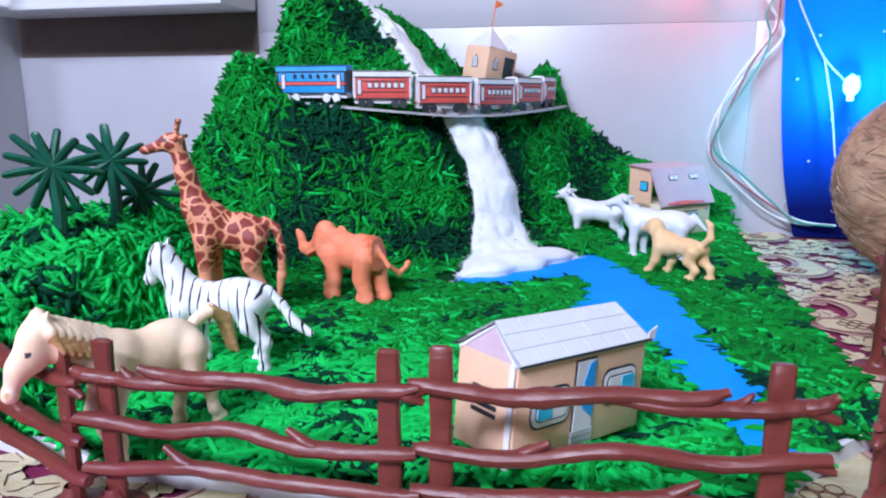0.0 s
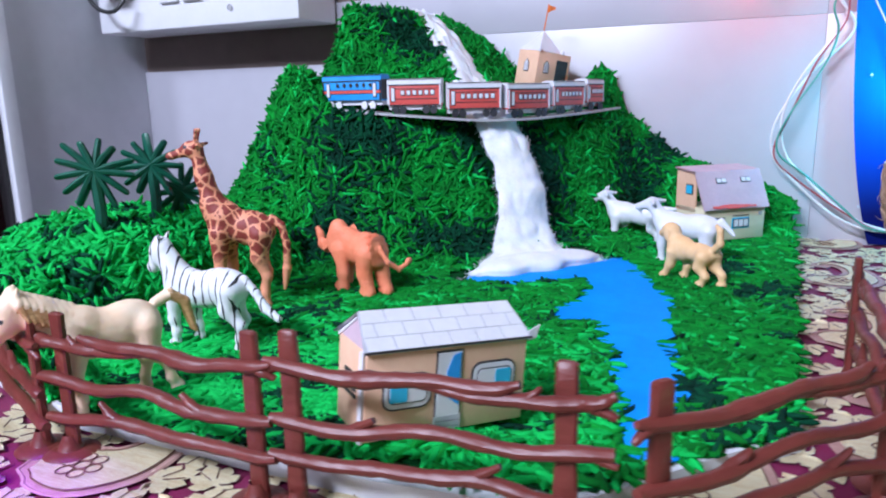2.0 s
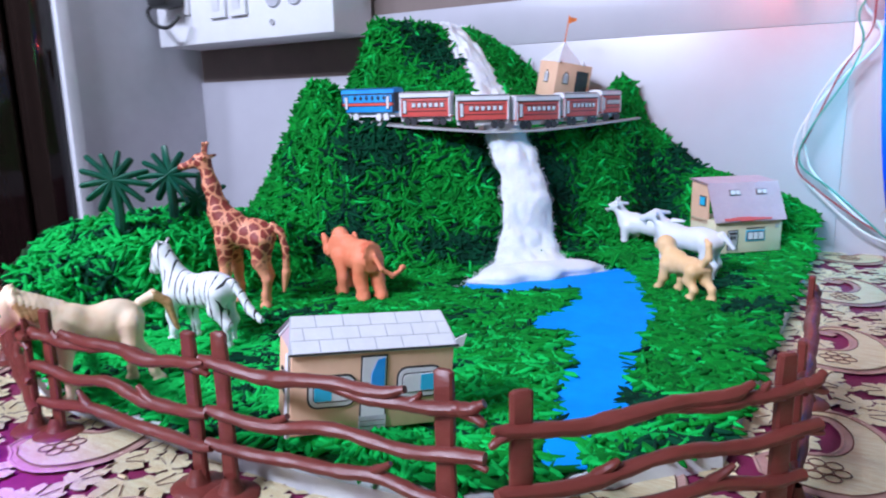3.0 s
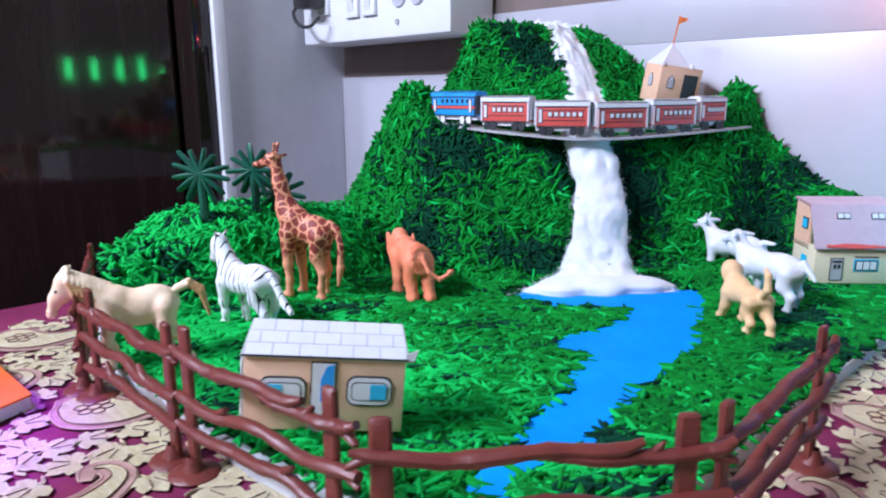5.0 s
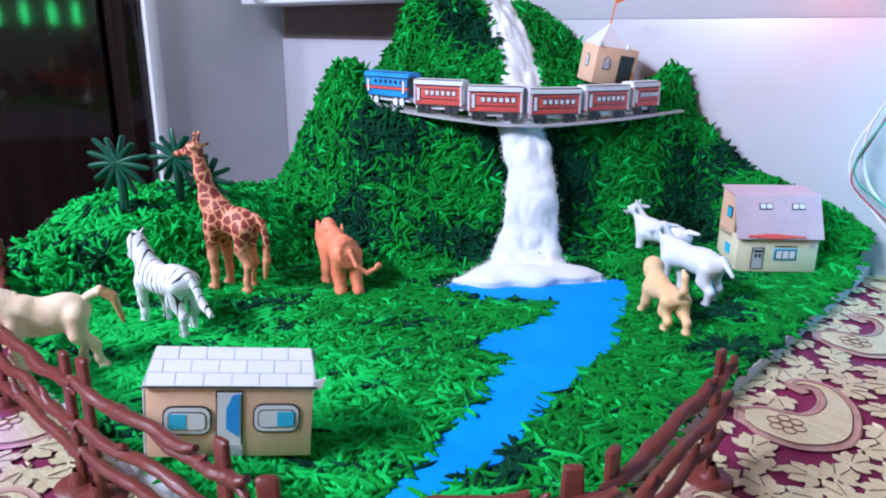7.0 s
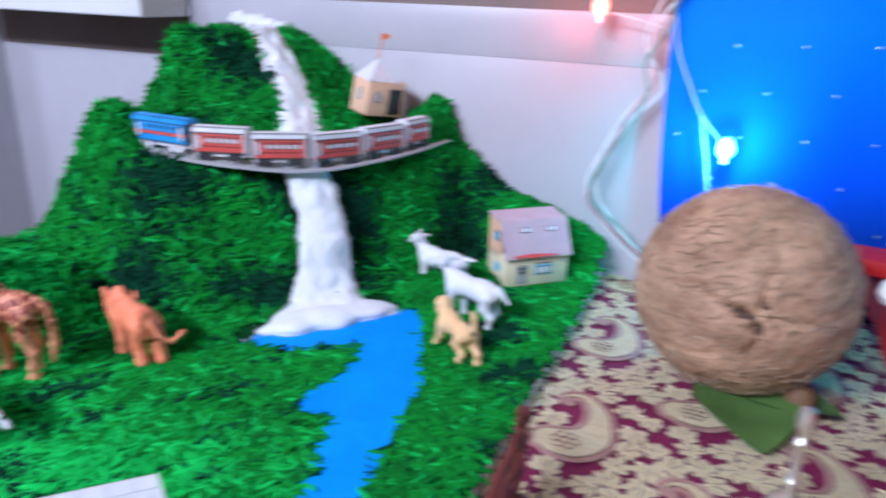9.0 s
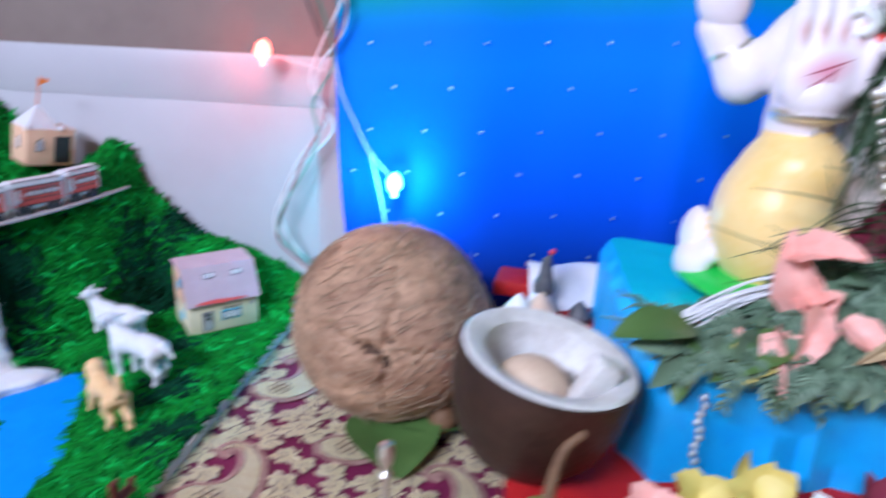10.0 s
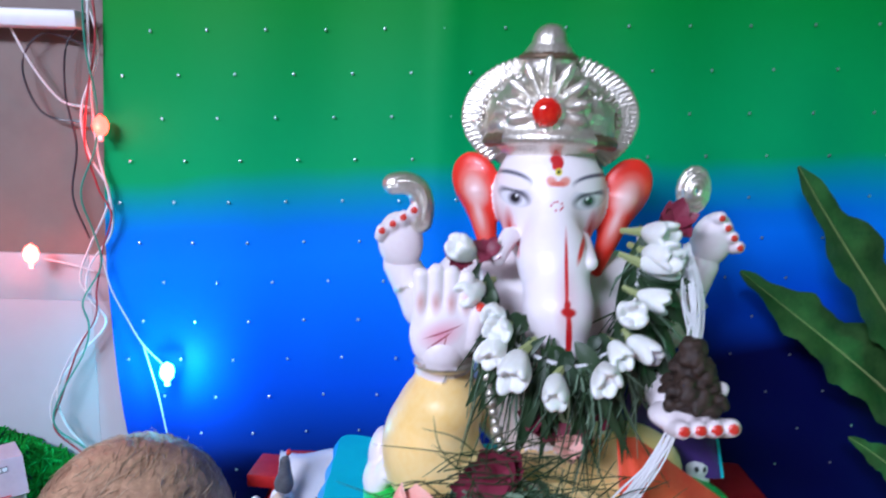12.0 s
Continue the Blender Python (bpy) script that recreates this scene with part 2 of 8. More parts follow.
TWIG = mat("brown_stalk", (0.12, 0.055, 0.025), (0.22, 0.12, 0.06), 90, 0.7, bump=0.4, bscale=500)
SKIN = mat("white_painted_clay", (0.83, 0.73, 0.75), (0.88, 0.81, 0.83), 40, 0.42, coat=0.05)
PINK_PAINT = mat("pink_airbrushed_paint", (0.75, 0.30, 0.30), (0.78, 0.42, 0.42), 60, 0.35)
RED_PAINT = mat("red_paint", (0.62, 0.02, 0.015), (0.7, 0.05, 0.03), 60, 0.3, coat=0.2)
YELLOW_CLOTH = mat("yellow_painted_cloth", (0.96, 0.63, 0.22), (0.98, 0.74, 0.36), 40, 0.38, bump=0.25, bscale=220, sheen=0.2)
CROWN_BAND = mat("dull_bronze_band", (0.16, 0.10, 0.065), (0.26, 0.18, 0.12), 70, 0.4, metal=0.6, bump=0.3, bscale=500)
ORANGE_CLOTH = mat("orange_red_cloth", (0.93, 0.070, 0.030), (0.97, 0.125, 0.060), 60, 0.5, bump=0.3, bscale=700)
DARK_PAINT = mat("dark_paint", (0.03, 0.03, 0.04), (0.06, 0.06, 0.07), 90, 0.35)
MOUSE_GREY = mat("dark_grey_clay", (0.06, 0.06, 0.07), (0.12, 0.12, 0.13), 90, 0.5, bump=0.3, bscale=600)
SWEET = mat("dark_jaggery_sweet", (0.014, 0.007, 0.005), (0.05, 0.025, 0.016), 220, 0.65, bump=1.0, bscale=300)
WIRE_WHITE = mat("white_wire", (0.7, 0.7, 0.72), (0.78, 0.78, 0.8), 90, 0.4)
WIRE_RED = mat("red_wire", (0.32, 0.03, 0.04), (0.4, 0.05, 0.06), 90, 0.4)
WIRE_GREEN = mat("green_wire", (0.03, 0.24, 0.17), (0.05, 0.3, 0.22), 90, 0.4)
GEM_RED = mat("red_glass_gem", (0.62, 0.004, 0.004), (0.85, 0.05, 0.02), 90, 0.08, coat=0.8)
BOOK_ORANGE = mat("orange_book_cover", (0.72, 0.13, 0.02), (0.78, 0.18, 0.03), 30, 0.4)


def painted(name, base, layers, turn, about):
    """Airbrushed clay: soft ellipses of paint over the base, each (x, z, half width, half height, tilt, softness, colour), seen from the front."""
    m = mat(name, base, tuple(c * 1.05 for c in base), 40, 0.40, coat=0.08)
    nt = m.node_tree
    p = nt.nodes["Principled BSDF"]
    last = p.inputs["Base Color"].links[0].from_socket
    tc = nt.nodes.new("ShaderNodeTexCoord")
    local = nt.nodes.new("ShaderNodeMapping")
    back = Matrix.Rotation(radians(-turn), 3, "Z")
    local.inputs["Rotation"].default_value = (0, 0, radians(-turn))
    local.inputs["Location"].default_value = Vector(about) - back @ Vector(about)
    nt.links.new(tc.outputs["Object"], local.inputs["Vector"])
    for x, z, w, h, tilt, soft, colour in layers:
        spot_m = nt.nodes.new("ShaderNodeMapping")
        spot_m.vector_type = "TEXTURE"
        spot_m.inputs["Location"].default_value = (x, 0, z)
        spot_m.inputs["Rotation"].default_value = (0, radians(tilt), 0)
        spot_m.inputs["Scale"].default_value = (w, 1000.0, h)
        nt.links.new(local.outputs[0], spot_m.inputs["Vector"])
        far = nt.nodes.new("ShaderNodeVectorMath")
        far.operation = "LENGTH"
        nt.links.new(spot_m.outputs[0], far.inputs[0])
        edge = nt.nodes.new("ShaderNodeMapRange")
        for k, v in enumerate((1.0 - soft, 1.0 + 0.15 * soft, 1.0, 0.0)):
            edge.inputs[k + 1].default_value = v
        nt.links.new(far.outputs["Value"], edge.inputs[0])
        mix = nt.nodes.new("ShaderNodeMix")
        mix.data_type = "RGBA"
        nt.links.new(edge.outputs[0], mix.inputs[0])
        nt.links.new(last, mix.inputs[6])
        mix.inputs[7].default_value = (*colour, 1)
        last = mix.outputs[2]
    nt.links.new(last, p.inputs["Base Color"])
    return m


CLAY_WHITE, CLAY_BLUSH = (0.88, 0.80, 0.83), (0.84, 0.48, 0.50)
face_layers = []
for side in (-1, 1):
    cx = 0.0022 + side * 0.0200
    face_layers += [(cx + side * 0.006, 0.1560, 0.0085, 0.0110, 0, 0.95, CLAY_BLUSH), (side * 0.0215 + 0.002, 0.1540, 0.0030, 0.0115, side * 8, 0.9, (0.62, 0.03, 0.02)),
                    (cx, 0.1735, 0.0102, 0.0062, side * -12, 0.8, (0.34, 0.36, 0.50)), (cx, 0.1719, 0.0098, 0.0052, side * -14, 0.35, (0.035, 0.032, 0.050)), (cx + side * 0.0004, 0.1705, 0.0088, 0.0041, side * -14, 0.25, (0.78, 0.76, 0.82)),
                    (cx - side * 0.0006, 0.1710, 0.0043, 0.0041, 0, 0.5, (0.10, 0.085, 0.13)), (cx - side * 0.0006, 0.1712, 0.0024, 0.0024, 0, 0.3, (0.003, 0.003, 0.004)), (cx - side * 0.0014, 0.1724, 0.0010, 0.0010, 0, 0.4, (0.85, 0.85, 0.85)),
                    (cx + side * 0.0012, 0.1812, 0.0114, 0.0044, side * -8, 0.25, (0.025, 0.032, 0.075)), (cx + side * 0.0012, 0.1795, 0.0120, 0.0042, side * -8, 0.25, CLAY_WHITE),
                    (side * 0.0168 + 0.002, 0.1490, 0.0016, 0.0080, side * 14, 0.5, (0.72, 0.025, 0.015))]
face_layers += [(0.0040, 0.1890, 0.0030, 0.0026, 0, 0.2, (0.62, 0.012, 0.015)), (0.0030, 0.1920, 0.0034, 0.0030, 20, 0.3, (0.55, 0.010, 0.015)), (0.0052, 0.1916, 0.0022, 0.0036, -25, 0.3, (0.55, 0.010, 0.015)),
                (0.0050, 0.1860, 0.0022, 0.0022, 0, 0.3, (0.70, 0.58, 0.06)), (0.0050, 0.1860, 0.0011, 0.0011, 0, 0.3, (0.01, 0.05, 0.01)),
                (0.0015, 0.1812, 0.0034, 0.0028, 30, 0.4, (0.78, 0.30, 0.24)), (0.0085, 0.1812, 0.0034, 0.0028, -30, 0.4, (0.78, 0.30, 0.24)), (0.0050, 0.1800, 0.0050, 0.0016, 0, 0.4, (0.72, 0.16, 0.12))]
for k in range(7):
    face_layers.append((0.0052 + 0.0030 * math.sin(k * 2.4), 0.1690 + 0.0021 * math.cos(k * 2.4), 0.0007, 0.0007, 0, 0.3, (0.60, 0.10, 0.14)))
face_layers += [(0.0125, 0.1250, 0.0060, 0.0200, -4, 0.95, (0.76, 0.52, 0.55)), (0.0118, 0.1360, 0.0011, 0.0240, -4, 0.35, (0.62, 0.02, 0.02)), (0.0146, 0.1080, 0.0018, 0.0150, -3, 0.3, (0.60, 0.008, 0.012)),
                (0.0135, 0.1215, 0.0042, 0.0026, 10, 0.3, (0.52, 0.01, 0.012)), (0.0128, 0.1250, 0.0018, 0.0022, 0, 0.3, (0.52, 0.01, 0.012))]
FACE_CLAY = painted("painted_face_clay", CLAY_WHITE, face_layers, -9, (0, 0.012, 0))
palm_layers = [(-0.0580, 0.1060, 0.0120, 0.0070, -24, 0.95, (0.80, 0.34, 0.44))]
for k in range(4):
    palm_layers.append((-0.0685 + 0.0076 * k, 0.1215, 0.0030, 0.0064, 0, 0.9, (0.72, 0.42, 0.40)))
palm_layers += [(-0.0570, 0.1072, 0.0110, 0.0006, -22, 0.4, (0.45, 0.10, 0.14)), (-0.0585, 0.1030, 0.0085, 0.0006, -38, 0.4, (0.45, 0.10, 0.14)), (-0.0560, 0.1010, 0.0005, 0.0070, 12, 0.4, (0.45, 0.12, 0.14))]
ear_layers = []
for side in (-1, 1):
    ear_layers += [(0.001 + side * 0.0425, 0.1735, 0.0098, 0.0132, side * 26, 0.55, (0.80, 0.24, 0.20)), (side * 0.0375, 0.1560, 0.0050, 0.0150, side * 18, 0.6, (0.80, 0.24, 0.20)),
                   (0.001 + side * 0.0415, 0.1715, 0.0066, 0.0100, side * 26, 0.8, (0.86, 0.56, 0.54)), (side * 0.0380, 0.1590, 0.0024, 0.0100, side * 18, 0.8, (0.86, 0.50, 0.48))]
EAR_CLAY = painted("painted_ear_clay", (0.82, 0.030, 0.016), ear_layers, -9, (0, 0.012, 0))
PALM_CLAY = painted("painted_palm_clay", CLAY_WHITE, palm_layers, 0, (0, 0, 0))


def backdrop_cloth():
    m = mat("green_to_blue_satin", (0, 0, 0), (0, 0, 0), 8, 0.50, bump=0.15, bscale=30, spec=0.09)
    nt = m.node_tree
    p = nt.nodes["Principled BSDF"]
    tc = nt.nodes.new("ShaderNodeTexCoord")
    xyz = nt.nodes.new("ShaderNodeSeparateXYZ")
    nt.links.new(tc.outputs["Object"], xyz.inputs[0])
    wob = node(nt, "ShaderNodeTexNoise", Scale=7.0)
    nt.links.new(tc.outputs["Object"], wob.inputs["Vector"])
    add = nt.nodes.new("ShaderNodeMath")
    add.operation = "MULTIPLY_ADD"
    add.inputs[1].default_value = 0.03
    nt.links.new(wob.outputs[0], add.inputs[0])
    # the ombre sinks towards the far side, painting in the weaker light there
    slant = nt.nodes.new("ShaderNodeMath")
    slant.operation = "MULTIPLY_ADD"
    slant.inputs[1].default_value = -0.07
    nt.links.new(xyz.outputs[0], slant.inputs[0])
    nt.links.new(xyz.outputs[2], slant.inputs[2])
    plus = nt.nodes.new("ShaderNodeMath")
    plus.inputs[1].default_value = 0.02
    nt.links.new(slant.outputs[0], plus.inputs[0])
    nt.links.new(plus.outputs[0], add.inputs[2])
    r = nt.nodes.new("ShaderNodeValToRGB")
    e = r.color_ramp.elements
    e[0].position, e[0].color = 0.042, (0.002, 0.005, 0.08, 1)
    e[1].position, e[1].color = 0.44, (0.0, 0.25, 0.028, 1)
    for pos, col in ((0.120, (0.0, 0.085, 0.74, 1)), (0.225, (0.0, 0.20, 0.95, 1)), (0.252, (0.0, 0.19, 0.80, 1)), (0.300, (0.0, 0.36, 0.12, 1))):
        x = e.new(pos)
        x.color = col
    # the statue's shade put into the dye: navy climbs towards the far side
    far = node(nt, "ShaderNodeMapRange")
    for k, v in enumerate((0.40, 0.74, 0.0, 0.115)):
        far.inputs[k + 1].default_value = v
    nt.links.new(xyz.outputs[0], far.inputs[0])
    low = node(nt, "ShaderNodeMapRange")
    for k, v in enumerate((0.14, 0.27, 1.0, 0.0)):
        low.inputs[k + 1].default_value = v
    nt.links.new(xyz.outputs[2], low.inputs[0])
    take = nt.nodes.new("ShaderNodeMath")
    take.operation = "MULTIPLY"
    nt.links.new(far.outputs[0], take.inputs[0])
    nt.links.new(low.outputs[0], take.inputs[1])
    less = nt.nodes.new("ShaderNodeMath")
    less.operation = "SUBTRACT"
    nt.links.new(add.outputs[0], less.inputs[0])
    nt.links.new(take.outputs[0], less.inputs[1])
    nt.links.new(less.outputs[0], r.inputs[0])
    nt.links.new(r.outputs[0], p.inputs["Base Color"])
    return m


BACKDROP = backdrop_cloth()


# ---------------------------------------------------------------- mesh tools
class Geo:
    """Collects vertices, faces and material slots for one mesh."""

    def __init__(self):
        self.v, self.f, self.i, self.s = [], [], [], []

    def add(self, verts, faces, slot=0, smooth=True):
        o = len(self.v)
        self.v.extend(tuple(p) for p in verts)
        self.f.extend(tuple(k + o for k in f) for f in faces)
        self.i.extend([slot] * len(faces))
        self.s.extend([smooth] * len(faces))
        return self

    def bm(self, bm, slot=0, m=None, smooth=True):
        bm.verts.index_update()
        self.add([(m @ v.co) if m else v.co.copy() for v in bm.verts], [[v.index for v in f.verts] for f in bm.faces], slot, smooth)
        bm.free()
        return self

    def box(self, size, at=(0, 0, 0), turn=(0, 0, 0), bevel=0.0, slot=0, m=None):
        b = bmesh.new()
        bmesh.ops.create_cube(b, size=1.0)
        for v in b.verts:
            v.co = Vector((v.co.x * size[0], v.co.y * size[1], v.co.z * size[2]))
        if bevel:
            bmesh.ops.bevel(b, geom=b.edges[:], offset=bevel, segments=2, affect="EDGES", profile=0.5)
        t = pose(*at, *turn)
        return self.bm(b, slot, (m @ t) if m else t, smooth=False)

    def ball(self, at, r, seg=12, rings=8, slot=0, m=None, turn=(0, 0, 0)):
        r = (r, r, r) if not isinstance(r, (tuple, list)) else r
        b = bmesh.new()
        bmesh.ops.create_uvsphere(b, u_segments=seg, v_segments=rings, radius=1.0)
        t = pose(*at, *turn) @ Matrix.Diagonal((*r, 1))
        return self.bm(b, slot, (m @ t) if m else t)

    def tube(self, pts, radii, n=8, slot=0, flat=1.0, closed=True):
        """A tube along pts, with a radius for each point (or one for all)."""
        pts = [Vector(p) for p in pts]
        if not isinstance(radii, (tuple, list)):
            radii = [radii] * len(pts)
        up = Vector((0.13, 0.21, 0.97)).normalized()
        rows = []
        for k, p in enumerate(pts):
            d = (pts[min(k + 1, len(pts) - 1)] - pts[max(k - 1, 0)]).normalized()
            if abs(d.dot(up)) > 0.97:
                up = Vector((0.97, 0.2, 0.1)).normalized()
            s = d.cross(up).normalized()
            u = s.cross(d)
            rows.append([p + (s * math.cos(a) + u * math.sin(a) * flat) * radii[k] for a in (2 * math.pi * j / n for j in range(n))])
        v = [q for r in rows for q in r]
        f = [(a * n + j, a * n + (j + 1) % n, (a + 1) * n + (j + 1) % n, (a + 1) * n + j) for a in range(len(pts) - 1) for j in range(n)]
        if closed:
            f += [tuple(range(n - 1, -1, -1)), tuple((len(pts) - 1) * n + j for j in range(n))]
        return self.add(v, f, slot)

    def sheet(self, rows, slot=0):
        """A grid of points: rows of equal length."""
        n = len(rows[0])
        v = [q for r in rows for q in r]
        f = [(a * n + j, a * n + j + 1, (a + 1) * n + j + 1, (a + 1) * n + j) for a in range(len(rows) - 1) for j in range(n - 1)]
        return self.add(v, f, slot)

    def prism(self, outline, z0, z1, slot=0, m=None):
        """A flat outline (x, y), raised from z0 to z1."""
        n = len(outline)
        v = [Vector((x, y, z0)) for x, y in outline] + [Vector((x, y, z1)) for x, y in outline]
        if m:
            v = [m @ q for q in v]
        f = [tuple(range(n - 1, -1, -1)), tuple(range(n, 2 * n))] + [(j, (j + 1) % n, n + (j + 1) % n, n + j) for j in range(n)]
        return self.add(v, f, slot)

    def lathe(self, profile, at=(0, 0, 0), n=24, slot=0, m=None):
        """A turned body from (radius, height) pairs."""
        v, f = [], []
        for r, z in profile:
            for j in range(n):
                a = 2 * math.pi * j / n
                q = Vector((at[0] + r * math.cos(a), at[1] + r * math.sin(a), at[2] + z))
                v.append(m @ q if m else q)
        for k in range(len(profile) - 1):
            for j in range(n):
                f.append((k * n + j, k * n + (j + 1) % n, (k + 1) * n + (j + 1) % n, (k + 1) * n + j))
        return self.add(v, f, slot)

    def make(self, name, mats, parent=None, label="", smooth=True):
        me = bpy.data.meshes.new(name)
        me.from_pydata([tuple(q) for q in self.v], [], self.f)
        for m in mats if isinstance(mats, (list, tuple)) else [mats]:
            me.materials.append(m)
        me.polygons.foreach_set("material_index", self.i)
        if smooth:
            me.polygons.foreach_set("use_smooth", self.s)
            me.set_sharp_from_angle(angle=radians(38))
        ob = new(name, me)
        if parent:
            ob.parent = parent
        if label:
            ob["label"] = label
        return ob


def thing(name, label, category, at=(0, 0, 0), turn=0.0, group="", kind=""):
    ob = new(name)
    ob.empty_display_size = 0.01
    ob.matrix_basis = pose(*at, 0, 0, turn)
    return tagged(ob, label, category, group, kind)


def big_mesh(name, verts, quads, mats, parent=None, label="", slots=None):
    """A large mesh of quads from numpy arrays."""
    me = bpy.data.meshes.new(name)
    nv, nq = len(verts), len(quads)
    me.vertices.add(nv)
    me.vertices.foreach_set("co", np.ascontiguousarray(verts, dtype=np.float32).ravel())
    me.loops.add(nq * 4)
    me.loops.foreach_set("vertex_index", np.ascontiguousarray(quads, dtype=np.int32).ravel())
    me.polygons.add(nq)
    me.polygons.foreach_set("loop_start", np.arange(0, nq * 4, 4, dtype=np.int32))
    for m in mats if isinstance(mats, (list, tuple)) else [mats]:
        me.materials.append(m)
    if slots is not None:
        me.polygons.foreach_set("material_index", np.ascontiguousarray(slots, dtype=np.int32))
    me.polygons.foreach_set("use_smooth", np.ones(nq, dtype=bool))
    me.update(calc_edges=True)
    me.validate()
    ob = new(name, me)
    if parent:
        ob.parent = parent
    if label:
        ob["label"] = label
    return ob


class Clay:
    """Soft shapes melted together: capsules and ellipsoids in a grid of distances, meshed by surface nets."""

    def __init__(self, voxel, melt):
        self.h, self.k, self.items, self.dabs = voxel, melt, [], []

    def cap(self, a, b, ra, rb=None, slot=0, melt=None):
        self.items.append(("c", np.array(a, float), np.array(b, float), ra, ra if rb is None else rb, slot, self.k if melt is None else melt))
        return self

    def egg(self, c, r, turn=(0, 0, 0), slot=0, melt=None):
        rot = np.array(Euler([radians(t) for t in turn]).to_matrix())
        self.items.append(("e", np.array(c, float), np.array(r, float), rot, None, slot, self.k if melt is None else melt))
        return self

    def dab(self, c, r, slot, turn=(0, 0, 0)):
        """Paint: faces inside this ellipsoid take the slot."""
        rot = np.array(Euler([radians(t) for t in turn]).to_matrix())
        self.dabs.append((np.array(c, float), np.array(r, float), rot, slot))
        return self

    def span(self, it):
        if it[0] == "c":
            r = max(it[3], it[4])
            return np.minimum(it[1], it[2]) - r, np.maximum(it[1], it[2]) + r
        r = np.abs(it[3]) @ it[2]
        return it[1] - r, it[1] + r

    def solid(self):
        h = self.h
        lo = np.min([self.span(i)[0] for i in self.items], axis=0) - 4 * h
        hi = np.max([self.span(i)[1] for i in self.items], axis=0) + 4 * h
        n = np.ceil((hi - lo) / h).astype(int) + 1
        d = np.full(n, 1.0, np.float32)
        best = np.full(n, 1.0, np.float32)
        slot = np.zeros(n, np.int16)
        for it in self.items:
            k = it[6]
            a, b = self.span(it)
            i0 = np.maximum(((a - lo - 3 * k - 3 * h) / h).astype(int), 0)
            i1 = np.minimum(((b - lo + 3 * k + 3 * h) / h).astype(int) + 2, n)
            g = np.stack(np.meshgrid(*[lo[x] + h * np.arange(i0[x], i1[x]) for x in range(3)], indexing="ij"), -1)
            if it[0] == "c":
                ab = it[2] - it[1]
                t = np.clip(((g - it[1]) @ ab) / max(ab @ ab, 1e-12), 0, 1)
                e = np.linalg.norm(g - it[1] - t[..., None] * ab, axis=-1) - (it[3] + (it[4] - it[3]) * t)
            else:
                q = (g - it[1]) @ it[3]
                k0 = np.linalg.norm(q / it[2], axis=-1)
                k1 = np.linalg.norm(q / it[2] ** 2, axis=-1)
                e = k0 * (k0 - 1) / np.maximum(k1, 1e-9)
            s = tuple(slice(i0[x], i1[x]) for x in range(3))
            old = d[s]
            m = np.clip(0.5 + 0.5 * (old - e) / max(k, 1e-6), 0, 1)
            d[s] = np.where(old > 0.5, e, old + (e - old) * m - k * m * (1 - m))
            win = e < best[s]
            best[s] = np.where(win, e, best[s])
            slot[s] = np.where(win, it[5], slot[s])
        return self.nets(d, slot, lo)

    def nets(self, d, slot, lo):
        h = self.h
        sh = np.array(d.shape) - 1
        c = np.zeros(tuple(sh), np.int8)
        for dx in (0, 1):
            for dy in (0, 1):
                for dz in (0, 1):
                    c += (d[dx:dx + sh[0], dy:dy + sh[1], dz:dz + sh[2]] < 0)
        act = np.argwhere((c > 0) & (c < 8))
        index = -np.ones(tuple(sh), np.int64)
        index[tuple(act.T)] = np.arange(len(act))
        tot, cnt = np.zeros((len(act), 3)), np.zeros(len(act))
        corners = [np.array((x, y, z)) for x in (0, 1) for y in (0, 1) for z in (0, 1)]
        for a in corners:
            for b in corners:
                if (b - a).sum() == 1 and (b >= a).all():
                    va, vb = d[tuple((act + a).T)], d[tuple((act + b).T)]
                    x = (va < 0) != (vb < 0)
                    t = va / np.where(va == vb, 1, va - vb)
                    tot[x] += (a + t[:, None] * (b - a))[x]
                    cnt += x
        v = lo + h * (act + tot / cnt[:, None])
        quads = []
        for ax in range(3):
            e = np.zeros(3, int)
            e[ax] = 1
            u, w = np.eye(3, dtype=int)[(ax + 1) % 3], np.eye(3, dtype=int)[(ax + 2) % 3]
            s0 = tuple(slice(0, d.shape[x] - e[x]) for x in range(3))
            s1 = tuple(slice(e[x], d.shape[x]) for x in range(3))
            cross = np.argwhere((d[s0] < 0) != (d[s1] < 0))
            cross = cross[(cross - u - w >= 0).all(1) & (cross < sh).all(1)]
            q = np.stack([index[tuple((cross - o).T)] for o in (u + w, w, np.zeros(3, int), u)], 1)
            inside = d[tuple(cross.T)] < 0
            q[~inside] = q[~inside][:, ::-1]
            quads.append(q)
        q = np.concatenate(quads)
        q = q[(q >= 0).all(1)]
        mid = v[q].mean(1)
        ids = slot[tuple(np.clip(np.round((mid - lo) / h).astype(int), 0, np.array(d.shape) - 1).T)].astype(np.int32)
        for cc, r, rot, sl in self.dabs:
            ids[(np.linalg.norm(((mid - cc) @ rot) / r, axis=1) < 1)] = sl
        return v, q, ids


def clay_thing(name, clays, mats, label, category, m=None, group=""):
    """One plain mesh out of one or more Clay bodies; its origin stands at its base."""
    vs, qs, ss, o = [], [], [], 0
    for c in clays:
        c, turn = c if isinstance(c, tuple) else (c, None)
        v, q, s = c.solid()
        if turn:
            v = v @ np.array(turn.to_3x3()).T + np.array(turn.translation)
        vs.append(v), qs.append(q + o), ss.append(s)
        o += len(v)
    ob = big_mesh(name, np.concatenate(vs), np.concatenate(qs), mats, slots=np.concatenate(ss))
    ob.matrix_basis = m or Matrix()
    return tagged(ob, label, category, group)


